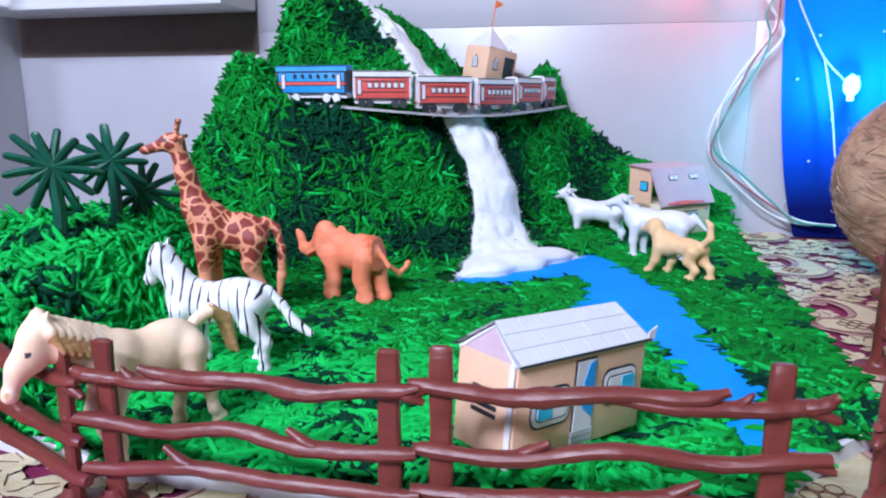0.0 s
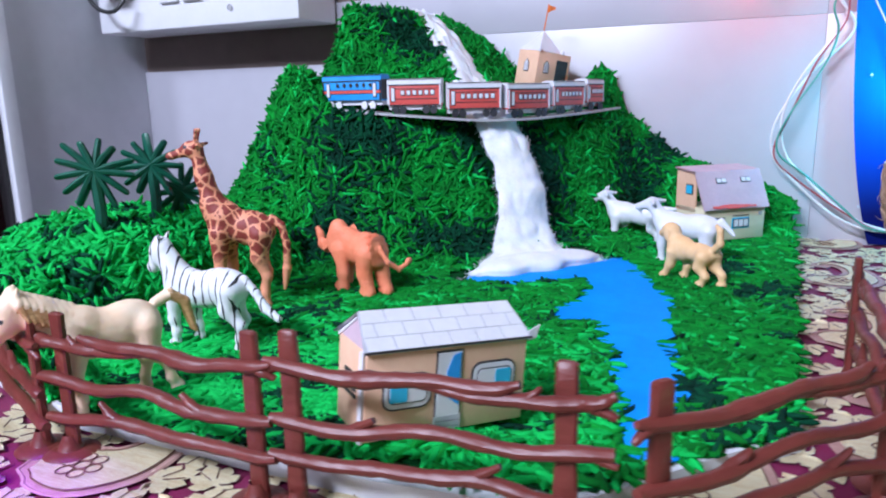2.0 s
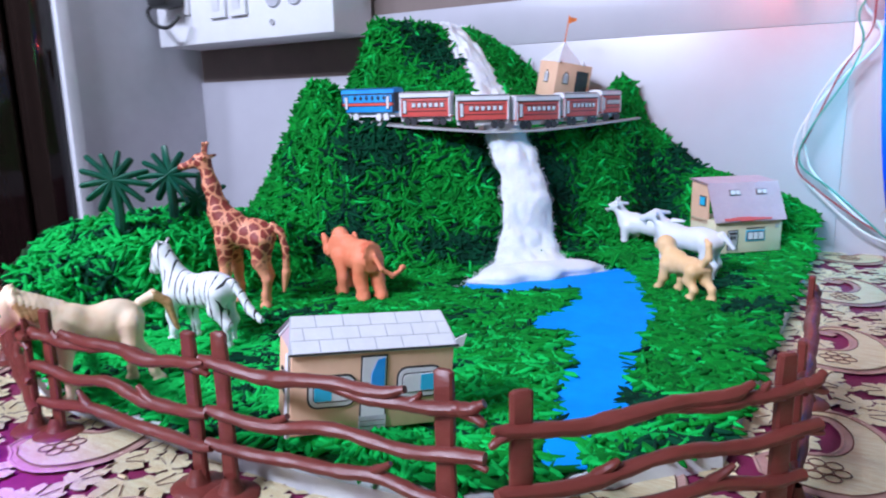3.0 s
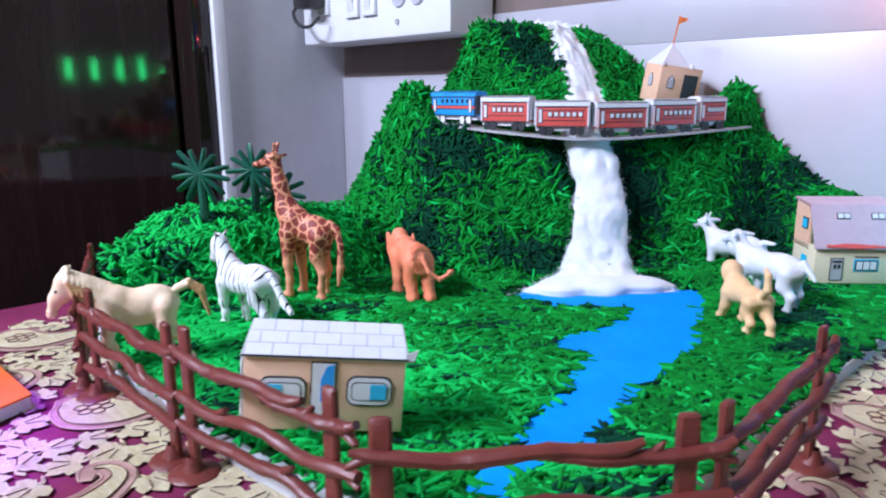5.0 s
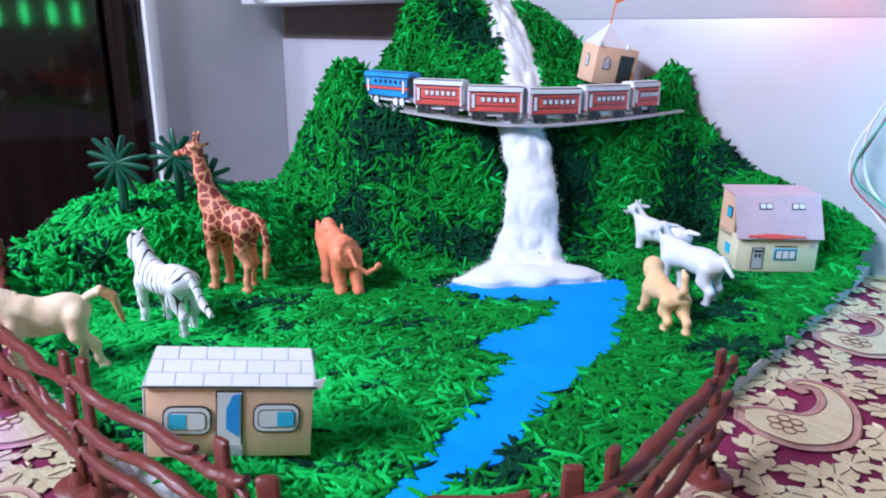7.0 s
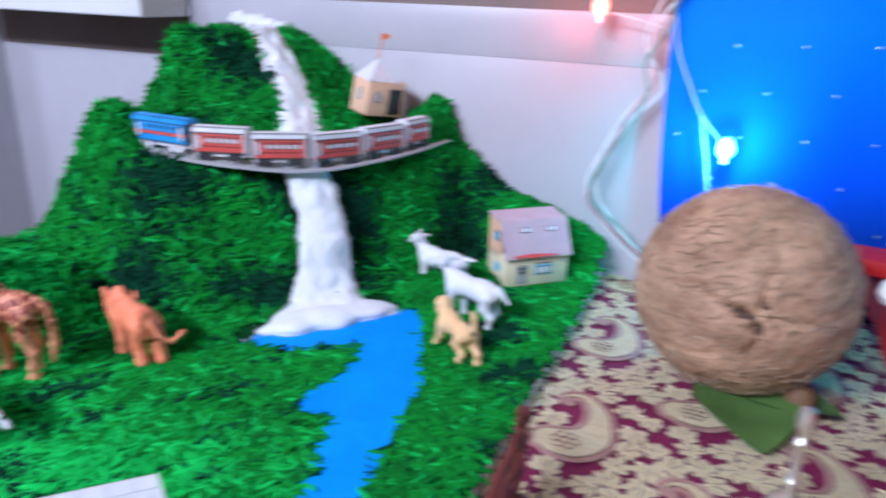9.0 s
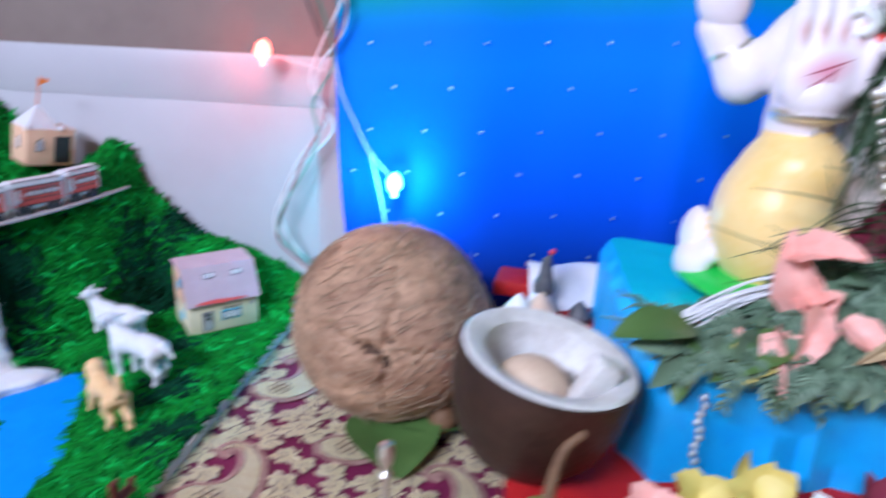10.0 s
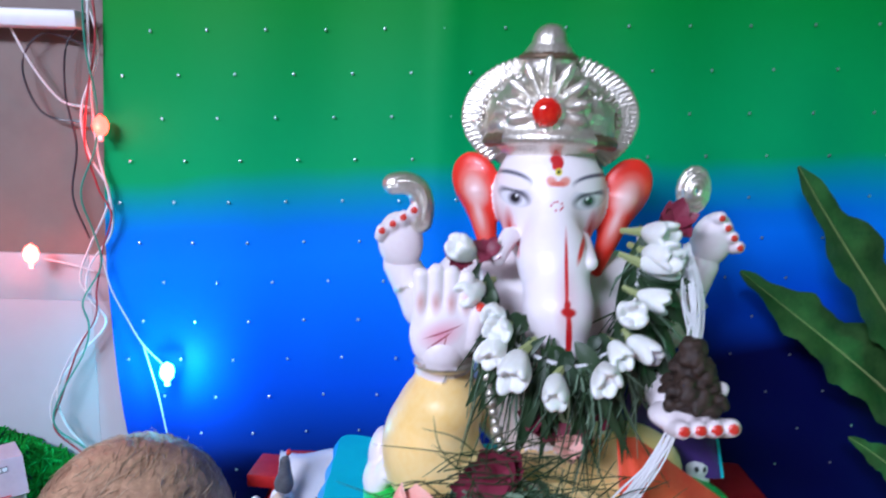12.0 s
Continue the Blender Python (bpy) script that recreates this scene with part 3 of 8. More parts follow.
def curve_pts(ctrl, n):
    """Catmull-Rom through the control points."""
    p = [Vector(c) for c in ctrl]
    p = [2 * p[0] - p[1]] + p + [2 * p[-1] - p[-2]]
    out = []
    segs = len(p) - 3
    for k in range(n):
        s = k / (n - 1) * segs
        i = min(int(s), segs - 1)
        t = s - i
        a, b, c, d = p[i:i + 4]
        out.append(0.5 * ((2 * b) + (c - a) * t + (2 * a - 5 * b + 4 * c - d) * t * t + (3 * b - a - 3 * c + d) * t ** 3))
    return out


# ---------------------------------------------------------------- the room
WALL_Y, SIDE_X, CLOTH_Z = 0.643, -0.622, -0.008


def slab(name, lo, hi, material, label="", kind="structure", category="", bevel=0.0, parent=None):
    g = Geo().box([b - a for a, b in zip(lo, hi)], [(a + b) / 2 for a, b in zip(lo, hi)], bevel=bevel)
    ob = g.make(name, material, parent=parent, smooth=bevel > 0)
    return tagged(ob, label, category, "", kind) if not parent else ob


wall_north = slab("wall_north", (-0.75, WALL_Y + 0.004, -0.75), (2.7, WALL_Y + 0.15, 2.0), BROWN_WALL,
                  "beige brown painted wall behind the model", category="wall")
slab("wall_west", (SIDE_X - 0.12, 0.455, -0.75), (SIDE_X, WALL_Y + 0.004, 2.0), SIDE_WALL, "grey white plastered return wall beside the door", category="wall")
slab("wall_west_front", (SIDE_X - 0.12, -2.6, -0.75), (SIDE_X, -0.62, 2.0), ROOM_WALL, "plain plastered room wall", category="wall")
slab("wall_west_over_door", (SIDE_X - 0.12, -0.62, 1.35), (SIDE_X, 0.462, 2.0), ROOM_WALL, "plain plastered wall above the door", category="wall")
slab("wall_south", (-0.75, -2.72, -0.75), (2.7, -2.6, 2.0), ROOM_WALL, "plain plastered room wall", category="wall")
slab("wall_east", (2.7, -2.72, -0.75), (2.82, WALL_Y + 0.15, 2.0), ROOM_WALL, "plain plastered room wall", category="wall")
slab("floor", (-0.75, -2.72, -0.83), (2.82, WALL_Y + 0.15, -0.75), ROOM_FLOOR, "tiled room floor", category="floor")
slab("ceiling", (-0.75, -2.72, 2.0), (2.82, WALL_Y + 0.15, 2.08), ROOM_WALL, "white ceiling", category="ceiling")

# glazed tiles on the wall: one low course under the switch box, two courses behind the model
for x0, x1, z0, z1 in [(SIDE_X + 0.0005, -0.3401, -0.2, 0.148)] + [(a, b, c, d) for a, b in ((-0.3399, 0.1089), (0.1091, 0.7)) for c, d in ((-0.2, 0.1689), (0.1691, 0.209))]:
    slab("tile", (x0, WALL_Y, z0), (x1, WALL_Y + 0.0035, z1), WHITE_WALL, parent=wall_north, bevel=0.0003)

# door leaf and frame in the side wall
door_1 = thing("door_1", "dark lacquered wooden door beside the grey wall", "door", (SIDE_X, -0.08, -0.75), kind="structure")
leaf_m = Matrix.Translation((-0.034, 0.508, 0)) @ Matrix.Rotation(radians(-12), 4, "Z") @ Matrix.Translation((0, -0.508, 0))
Geo().box((0.045, 1.01, 2.04), (-0.0225, 0.0, 1.03), bevel=0.004, m=leaf_m).make("door_leaf", DOOR_DARK, door_1, smooth=False)
for y0, y1 in ((-0.45, -0.20),):
    for z0, z1 in ((0.15, 0.62), (0.72, 1.9)):
        Geo().box((0.012, y1 - y0, z1 - z0), (0.0, (y0 + y1) / 2, (z0 + z1) / 2), bevel=0.005, m=leaf_m).make("door_panel", DOOR_DARK, door_1)
Geo().box((0.09, 0.024, 2.1), (-0.040, 0.522, 1.05), bevel=0.002).make("door_jamb", DOOR_DARK, door_1)
Geo().box((0.012, 0.0145, 2.1), (0.0065, 0.5420, 1.05), bevel=0.002).make("door_trim", TRIM_WHITE, door_1, "white painted trim strip")
Geo().box((0.09, 0.05, 2.1), (-0.04, -0.56, 1.05), bevel=0.002).make("door_jamb", DOOR_DARK, door_1)

# switch box high on the wall
box = thing("switch_box", "white wall-mounted switch board box with sockets", "switch board", (-0.476, 0.6105, 0.1875))
Geo().box((0.272, 0.0645, 0.16), (0, 0, 0.08), bevel=0.003).make("body", PLASTIC_WHITE, box)
for dx in (-0.027, 0.005):
    s = Geo().box((0.026, 0.005, 0.040), (dx, -0.0345, 0.046), bevel=0.0015).make("switch", PLASTIC_WHITE, box)
    Geo().box((0.012, 0.004, 0.024), (dx, -0.0380, 0.044), (14, 0, 0), bevel=0.001).make("rocker", PLASTIC_WHITE, s)
for dx in (0.056, 0.086):
    socket = Geo().lathe([(0.0, -0.0010), (0.0105, -0.0010), (0.0118, 0.0006), (0.0118, 0.002)], n=20, m=Matrix.Translation((dx, -0.0335, 0.042)) @ Matrix.Rotation(radians(90), 4, "X") @ Matrix.Diagonal((1, 1, -1, 1))).make("socket_plate", GREY_LINE, box, "round grey socket cover")
    Geo().box((0.009, 0.0010, 0.0016), (dx, -0.0352, 0.042)).make("socket_slot", BLACK_PLASTIC, socket)
Geo().lathe([(0.0, 0.0), (0.0030, 0.0), (0.0030, 0.0008)], n=12, m=Matrix.Translation((0.053, -0.0332, 0.016)) @ Matrix.Rotation(radians(90), 4, "X")).make("screw", GREY_CARD, box)
Geo().box((0.040, 0.005, 0.050), (-0.094, -0.0340, 0.058), bevel=0.002).make("socket_plate", PLASTIC_WHITE, box)
plug = thing("plug", "black plug with a cable in the switch board socket", "plug", (-0.570, 0.560, 0.240))
Geo().box((0.032, 0.028, 0.024), (0, 0, 0), bevel=0.005).make("plug_body", BLACK_PLASTIC, plug)
Geo().tube(curve_pts([(-0.012, 0, -0.004), (-0.022, -0.008, -0.014), (-0.006, -0.012, -0.03), (0.012, -0.008, -0.034), (0.022, 0, -0.022)], 18), 0.0022, 8).make(
    "cable", BLACK_PLASTIC, plug)

# ---------------------------------------------------------------- table and cloth
table = thing("table", "wooden table hidden under a brocade cloth", "table", (0.436, 0.29, -0.75))
Geo().box((1.508, 0.70, 0.03), (0, 0, 0.7245), bevel=0.003).make("tabletop", TWIG, table)
for sx in (-1, 1):
    for sy in (-1, 1):
        Geo().box((0.05, 0.05, 0.7095), (sx * 0.70, sy * 0.3, 0.35475), bevel=0.003).make("leg", TWIG, table)

cloth = thing("brocade_cloth", "maroon brocade tablecloth woven with gold paisleys", "tablecloth", (0, 0, CLOTH_Z))
g = Geo()
rows = []
for j in range(60):
    y = -0.055 + j * 0.0117
    rows.append([(x, y, -0.0008 + 0.0007 * noise.noise((x * 9, y * 9, 0))) for x in (-0.322 + k * 0.0145 for k in range(104))])
g.sheet(rows)
g.make("ground_weave", CLOTH_MAROON, cloth)
# the cloth hangs over the table's end
rows = []
for k in range(20):
    t = k / 19
    rows.append([(-0.322 - 0.004 * math.sin(min(t * 8, 1.57)) - 0.010 * t * math.sin(y * 60 + 2 * math.sin(y * 23)) * min(t * 2, 1), y, -0.0008 - 0.26 * t) for y in (-0.055 + j * 0.0117 for j in range(60))])
Geo().sheet(rows).make("hanging_edge", CLOTH_MAROON, cloth)


SPINE = curve_pts([(-0.0195, -0.006, 0), (-0.010, -0.003, 0), (0.004, -0.0015, 0), (0.0125, 0.007, 0), (0.0145, 0.0205, 0), (0.0115, 0.035, 0), (0.003, 0.0462, 0), (-0.0065, 0.0462, 0), (-0.0092, 0.0402, 0), (-0.0035, 0.0368, 0)], 46)
SPINE_W = np.interp(np.linspace(0, 9, 46), range(10), [0.0050, 0.0130, 0.0160, 0.0140, 0.0098, 0.0076, 0.0058, 0.0046, 0.0036, 0.0022])


def paisley(at, shrink):
    """Rows of points across one curling paisley, drawn in from its outline by a width."""
    out = []
    for k, p in enumerate(SPINE):
        d = (SPINE[min(k + 1, 45)] - SPINE[max(k - 1, 0)]).normalized()
        n = Vector((-d.y, d.x, 0))
        w = max(SPINE_W[k] - shrink, 0.0004)
        out.append([(at[0] + q.x, at[1] + q.y) for q in (p + n * w * x for x in (1, 0.5, 0, -0.5, -1))])
    return out


def weave_pattern(region):
    """Gold paisleys in staggered columns, sprays of broad lobed leaves between them, the same in every repeat."""
    gold, edge, line = Geo(), Geo(), Geo()
    rnd = random.Random(4)
    x0, x1, y0, y1 = region
    across, along = 0.0625, 0.1185
    cells = [(0.1245 + i * across - 0.002 * j, 0.3845 + j * along + (i % 2) * along / 2) for i in range(-8, 5) for j in range(-4, 4)]
    cells = [(x, y) for x, y in cells if x0 < x < x1 and y0 < y < y1]

    def lobe(x, y, a, l, w):
        c, n = math.cos(a), math.sin(a)
        pr = ((0, 0.15), (0.22, 0.55), (0.38, 0.95), (0.52, 0.80), (0.68, 0.88), (0.84, 0.50), (1, 0))
        up = [(x + c * l * u - n * w * v, y + n * l * u + c * w * v) for u, v in pr]
        dn = [(x + c * l * u + n * w * v, y + n * l * u - c * w * v) for u, v in pr[:6]]
        gold.add([(q[0], q[1], 0.0004 + 0.0003 * rnd.random()) for q in up + dn[::-1]], [tuple(range(13))])

    def ring(x, y, r):
        line.tube([(x + r * math.cos(2 * math.pi * k / 10), y + r * math.sin(2 * math.pi * k / 10), 0.0012) for k in range(11)], 0.00034, 3, closed=False)

    # places of the sprays in one repeat, clear of the paisley and of each other
    discs = [(p.x, p.y, w) for p, w in zip(SPINE[::3], SPINE_W[::3])]
    shifts = [(0, 0), (0, along), (0, -along), (across, along / 2), (across, -along / 2), (-across, along / 2), (-across, -along / 2)]
    sprays = []
    for _ in range(9000):
        u, v = rnd.uniform(-across / 2, across / 2), rnd.uniform(-along / 2, along / 2)
        if all(math.hypot(u - p - sx, v - q - sy) > r + 0.0068 for p, q, r in discs for sx, sy in shifts) and all(math.hypot(u - p - sx, v - q - sy) > 0.0138 for p, q, _a, _l in sprays for sx, sy in shifts):
            sprays.append((u, v, rnd.uniform(0, 6.28), rnd.uniform(0.85, 1.12)))
    for x, y in cells:
        rows = paisley((x, y), 0.0)
        rim = [r[0] for r in rows] + [r[4] for r in rows[::-1]] + [rows[0][0]]
        edge.sheet([[(q[0], q[1], 0.0006) for q in r] for r in rows])
        edge.tube([(*q, 0.0006) for q in rim], 0.0009, 4, flat=0.4, closed=False)
        inner = paisley((x, y), 0.0030)
        gold.sheet([[(q[0], q[1], 0.0010) for q in r] for r in inner[2:40]])
        for side in (0, 4):
            line.tube([(*r[side], 0.0011) for r in inner[2:40]], 0.00032, 3, closed=False)
        cx, cy = x + 0.0005, y - 0.0005
        ring(cx, cy, 0.0027)
        for k in range(6):
            ring(cx + 0.0054 * math.cos(k * math.pi / 3), cy + 0.0054 * math.sin(k * math.pi / 3), 0.0027)
        for u, v, a, grow in sprays:
            bx, by = x + u - 0.0050 * math.cos(a), y + v - 0.0050 * math.sin(a)
            for turn, ln, w in ((0, 0.0155, 0.0042), (0.62, 0.0125, 0.0036), (-0.62, 0.0125, 0.0036), (1.35, 0.0095, 0.0032), (-1.35, 0.0095, 0.0032)):
                lobe(bx, by, a + turn, ln * grow, w * grow)
            gold.tube([(bx, by, 0.0004), (bx - 0.003 * math.cos(a + 0.3), by - 0.003 * math.sin(a + 0.3), 0.0004), (bx - 0.0065 * math.cos(a + 0.8), by - 0.0065 * math.sin(a + 0.8), 0.0004)], 0.0008, 3, closed=False)
            for turn in (-0.31, 0.31):
                line.tube([(bx + t * math.cos(a + turn), by + t * math.sin(a + turn), 0.0009) for t in (0.003, 0.006, 0.010)], 0.00024, 3, closed=False)
    gold.make("gold_brocade", GOLD, cloth, "gold woven paisley and leaf pattern")["kind"] = "stuff"
    edge.make("pink_brocade_border", GOLD_EDGE, cloth, "dusty pink paisley borders")["kind"] = "stuff"
    line.make("bronze_stitching", GOLD_LINE, cloth, "dark bronze stitched outlines")["kind"] = "stuff"


weave_pattern((-0.305, 0.36, -0.03, 0.63))

# ---------------------------------------------------------------- the model: board, hill, river
BOARD = [(-0.310, 0.246), (-0.250, 0.192), (-0.200, 0.1745), (-0.150, 0.1660), (-0.080, 0.1680), (-0.020, 0.1690), (0.018, 0.1745), (0.043, 0.188), (0.076, 0.229), (0.097, 0.252), (0.098, 0.638), (-0.310, 0.638)]
RIVERBED = [(-0.088, 0.384), (-0.050, 0.391), (-0.020, 0.414), (-0.012, 0.385), (-0.021, 0.337), (0.006, 0.335), (0.020, 0.295), (0.034, 0.254), (0.043, 0.224), (0.050, 0.205),
            (0.062, 0.215), (0.055, 0.232), (0.060, 0.266), (0.048, 0.316), (0.040, 0.386), (0.022, 0.425), (-0.006, 0.484), (-0.04, 0.47), (-0.086, 0.42)]
FOOT = curve_pts([(-0.36, 0.41, 0), (-0.30, 0.372, 0), (-0.25, 0.362, 0), (-0.20, 0.366, 0), (-0.15, 0.382, 0), (-0.105, 0.420, 0), (-0.066, 0.452, 0), (-0.034, 0.494, 0),
                  (-0.006, 0.535, 0), (0.010, 0.590, 0), (0.02, 0.66, 0)], 80)
ARC = curve_pts([(-0.240, 0.453, 0), (-0.200, 0.447, 0), (-0.163, 0.450, 0), (-0.128, 0.463, 0), (-0.095, 0.485, 0), (-0.074, 0.520, 0), (-0.059, 0.560, 0), (-0.050, 0.612, 0)], 60)
SHELF_Z = 0.1045


def side_of(curve, x, y):
    """Distance to a curve of the plan, positive behind it."""
    c = np.array([(p.x, p.y) for p in curve])
    t = np.gradient(c, axis=0)
    t /= np.linalg.norm(t, axis=1)[:, None]
    out = np.empty(x.shape)
    fx, fy = x.ravel(), y.ravel()
    res = np.empty(fx.shape)
    for k in range(0, len(fx), 20000):
        dx, dy = fx[k:k + 20000, None] - c[:, 0], fy[k:k + 20000, None] - c[:, 1]
        i = np.argmin(dx ** 2 + dy ** 2, axis=1)
        r = np.arange(len(i))
        res[k:k + 20000] = np.hypot(dx[r, i], dy[r, i]) * np.sign(t[i, 0] * dy[r, i] - t[i, 1] * dx[r, i])
    out[...] = res.reshape(x.shape)
    return out


def ease(a, b, x):
    t = np.clip((x - a) / (b - a), 0, 1)
    return t * t * (3 - 2 * t)


def hill(x, y):
    """Height of the model's ground over the board."""
    x, y = np.asarray(x, float), np.asarray(y, float)
    bank = (0.034 + 0.010 * ease(0.21, 0.27, y) - 0.014 * ease(0.31, 0.41, y)) * ease(-0.186, -0.228, x) * ease(0.162, 0.182, y + 0.227 * np.minimum(x + 0.2, 0))
    front = np.interp(side_of(FOOT, x, y), [0, 0.022, 0.040, 0.055, 0.070, 0.10], [0, 0.012, 0.042, 0.085, 0.122, 0.21])
    g = side_of(ARC, x, y)
    crest = np.interp(x, [-0.27, -0.209, -0.178, -0.149, -0.10, -0.043], [0.180, 0.180, 0.163, 0.147, 0.132, 0.124])
    low = SHELF_Z - 0.007 - 0.007 * ease(-0.2, -0.15, x)
    reach = 0.085 + 0.050 * ease(-0.235, -0.190, x)
    top = low + (crest - low) * ease(0.010, reach, g)
    top = top + 0.033 * np.exp(-(((x + 0.248) / 0.026) ** 2 + ((y - 0.446) / 0.036) ** 2))
    top = np.minimum(top + 0.036 * np.exp(-(((x + 0.246) / 0.024) ** 2 + ((y - 0.538) / 0.034) ** 2)), 0.180)
    top = np.maximum(top, 0.129 - 0.9 * np.maximum(np.hypot(x + 0.048, y - 0.636) - 0.018, 0))
    left = np.interp(x + 0.2515, [-0.050, -0.025, -0.009, 0.005, 0.012], [0.026, 0.050, 0.086, 0.138, 0.200])
    right = np.interp(x, [-0.041, -0.031, -0.019, 0.001, 0.017], [0.20, 0.128, 0.095, 0.066, 0.054]) + 0.5 * np.maximum(0.60 - y, 0)
    hi = np.minimum(np.minimum(front, top), np.minimum(left, right))
    back = np.interp(x, [-0.05, 0.0, 0.045, 0.075, 0.098], [0.10, 0.058, 0.046, 0.034, 0.022]) * ease(0.584, 0.632, y) * (x > -0.06)
    foot = 0.009 * ease(-0.05, 0.02, side_of(FOOT, x, y)) * (x > -0.06) * ~inside(RIVERBED, x, y)
    n = 0.0018 * np.sin(x * 210 + 3 * np.sin(y * 160)) * np.sin(y * 190 + 2 * np.sin(x * 140)) + 0.0012 * np.sin(x * 470 + 2 * np.sin(y * 390)) * np.sin(y * 430)
    mound = 0.0075 * np.exp(-(((x + 0.014) / 0.030) ** 2 + ((y - 0.186) / 0.022) ** 2))
    return np.maximum(np.maximum(bank, np.maximum(hi, 0)), np.maximum(np.maximum(back, foot), mound)) + n * (np.maximum(bank, hi) > 0.004)


def inside(poly, x, y):
    x, y = np.asarray(x), np.asarray(y)
    r = np.zeros(x.shape, bool)
    for (ax, ay), (bx, by) in zip(poly, poly[1:] + poly[:1]):
        if ay != by:
            r ^= ((ay > y) != (by > y)) & (x < (bx - ax) * (y - ay) / (by - ay) + ax)
    return r


model = thing("model_landscape", "green yarn model hill on a white foam board", "model landscape", (0, 0, CLOTH_Z))
Geo().prism(BOARD, 0.0, 0.0072).make("board", BOARD_WHITE, model, "white foam board edge", smooth=False)
# turf body, down to the board all round
nx, ny = 137, 154
gx, gy = np.meshgrid(np.linspace(-0.3085, 0.0965, nx), np.linspace(0.1665, 0.6370, ny), indexing="ij")
gz = hill(gx, gy)
ok = inside(BOARD, gx, gy)
gv = np.stack([gx, gy, np.where(ok, gz, 0) + 0.0085 - 0.0005], -1).reshape(-1, 3)
idx = np.arange(nx * ny).reshape(nx, ny)
gq = np.stack([idx[:-1, :-1], idx[1:, :-1], idx[1:, 1:], idx[:-1, 1:]], -1).reshape(-1, 4)
gq = gq[ok.reshape(-1)[gq].all(1)]
big_mesh("turf_body", gv, gq, BASE_GREEN, model)
# the cut white side of the raised bank
rows = []
for z in (0, 1):
    side = [(-0.2505 - 0.0595 * k / 12, 0.1925 + 0.0525 * k / 12) for k in range(13)] + [(-0.3100, y) for y in np.linspace(0.256, 0.636, 50)]
    rows.append([(x, y, 0.0072 + z * (float(hill(x + 0.0015, y + 0.0012)) + 0.0012)) for x, y in side])
Geo().sheet(rows).make("board_side", BOARD_WHITE, model)

STREAM_TOP = curve_pts([(-0.238, 0.630, 0), (-0.222, 0.596, 0), (-0.192, 0.574, 0), (-0.155, 0.552, 0), (-0.130, 0.522, 0), (-0.112, 0.490, 0)], 46)
FALL = curve_pts([(-0.107, 0.488, 0.103), (-0.101, 0.485, 0.090), (-0.089, 0.478, 0.070), (-0.077, 0.468, 0.046), (-0.073, 0.461, 0.023), (-0.068, 0.451, 0.008), (-0.057, 0.438, 0.0035), (-0.050, 0.431, 0.0012)], 70)


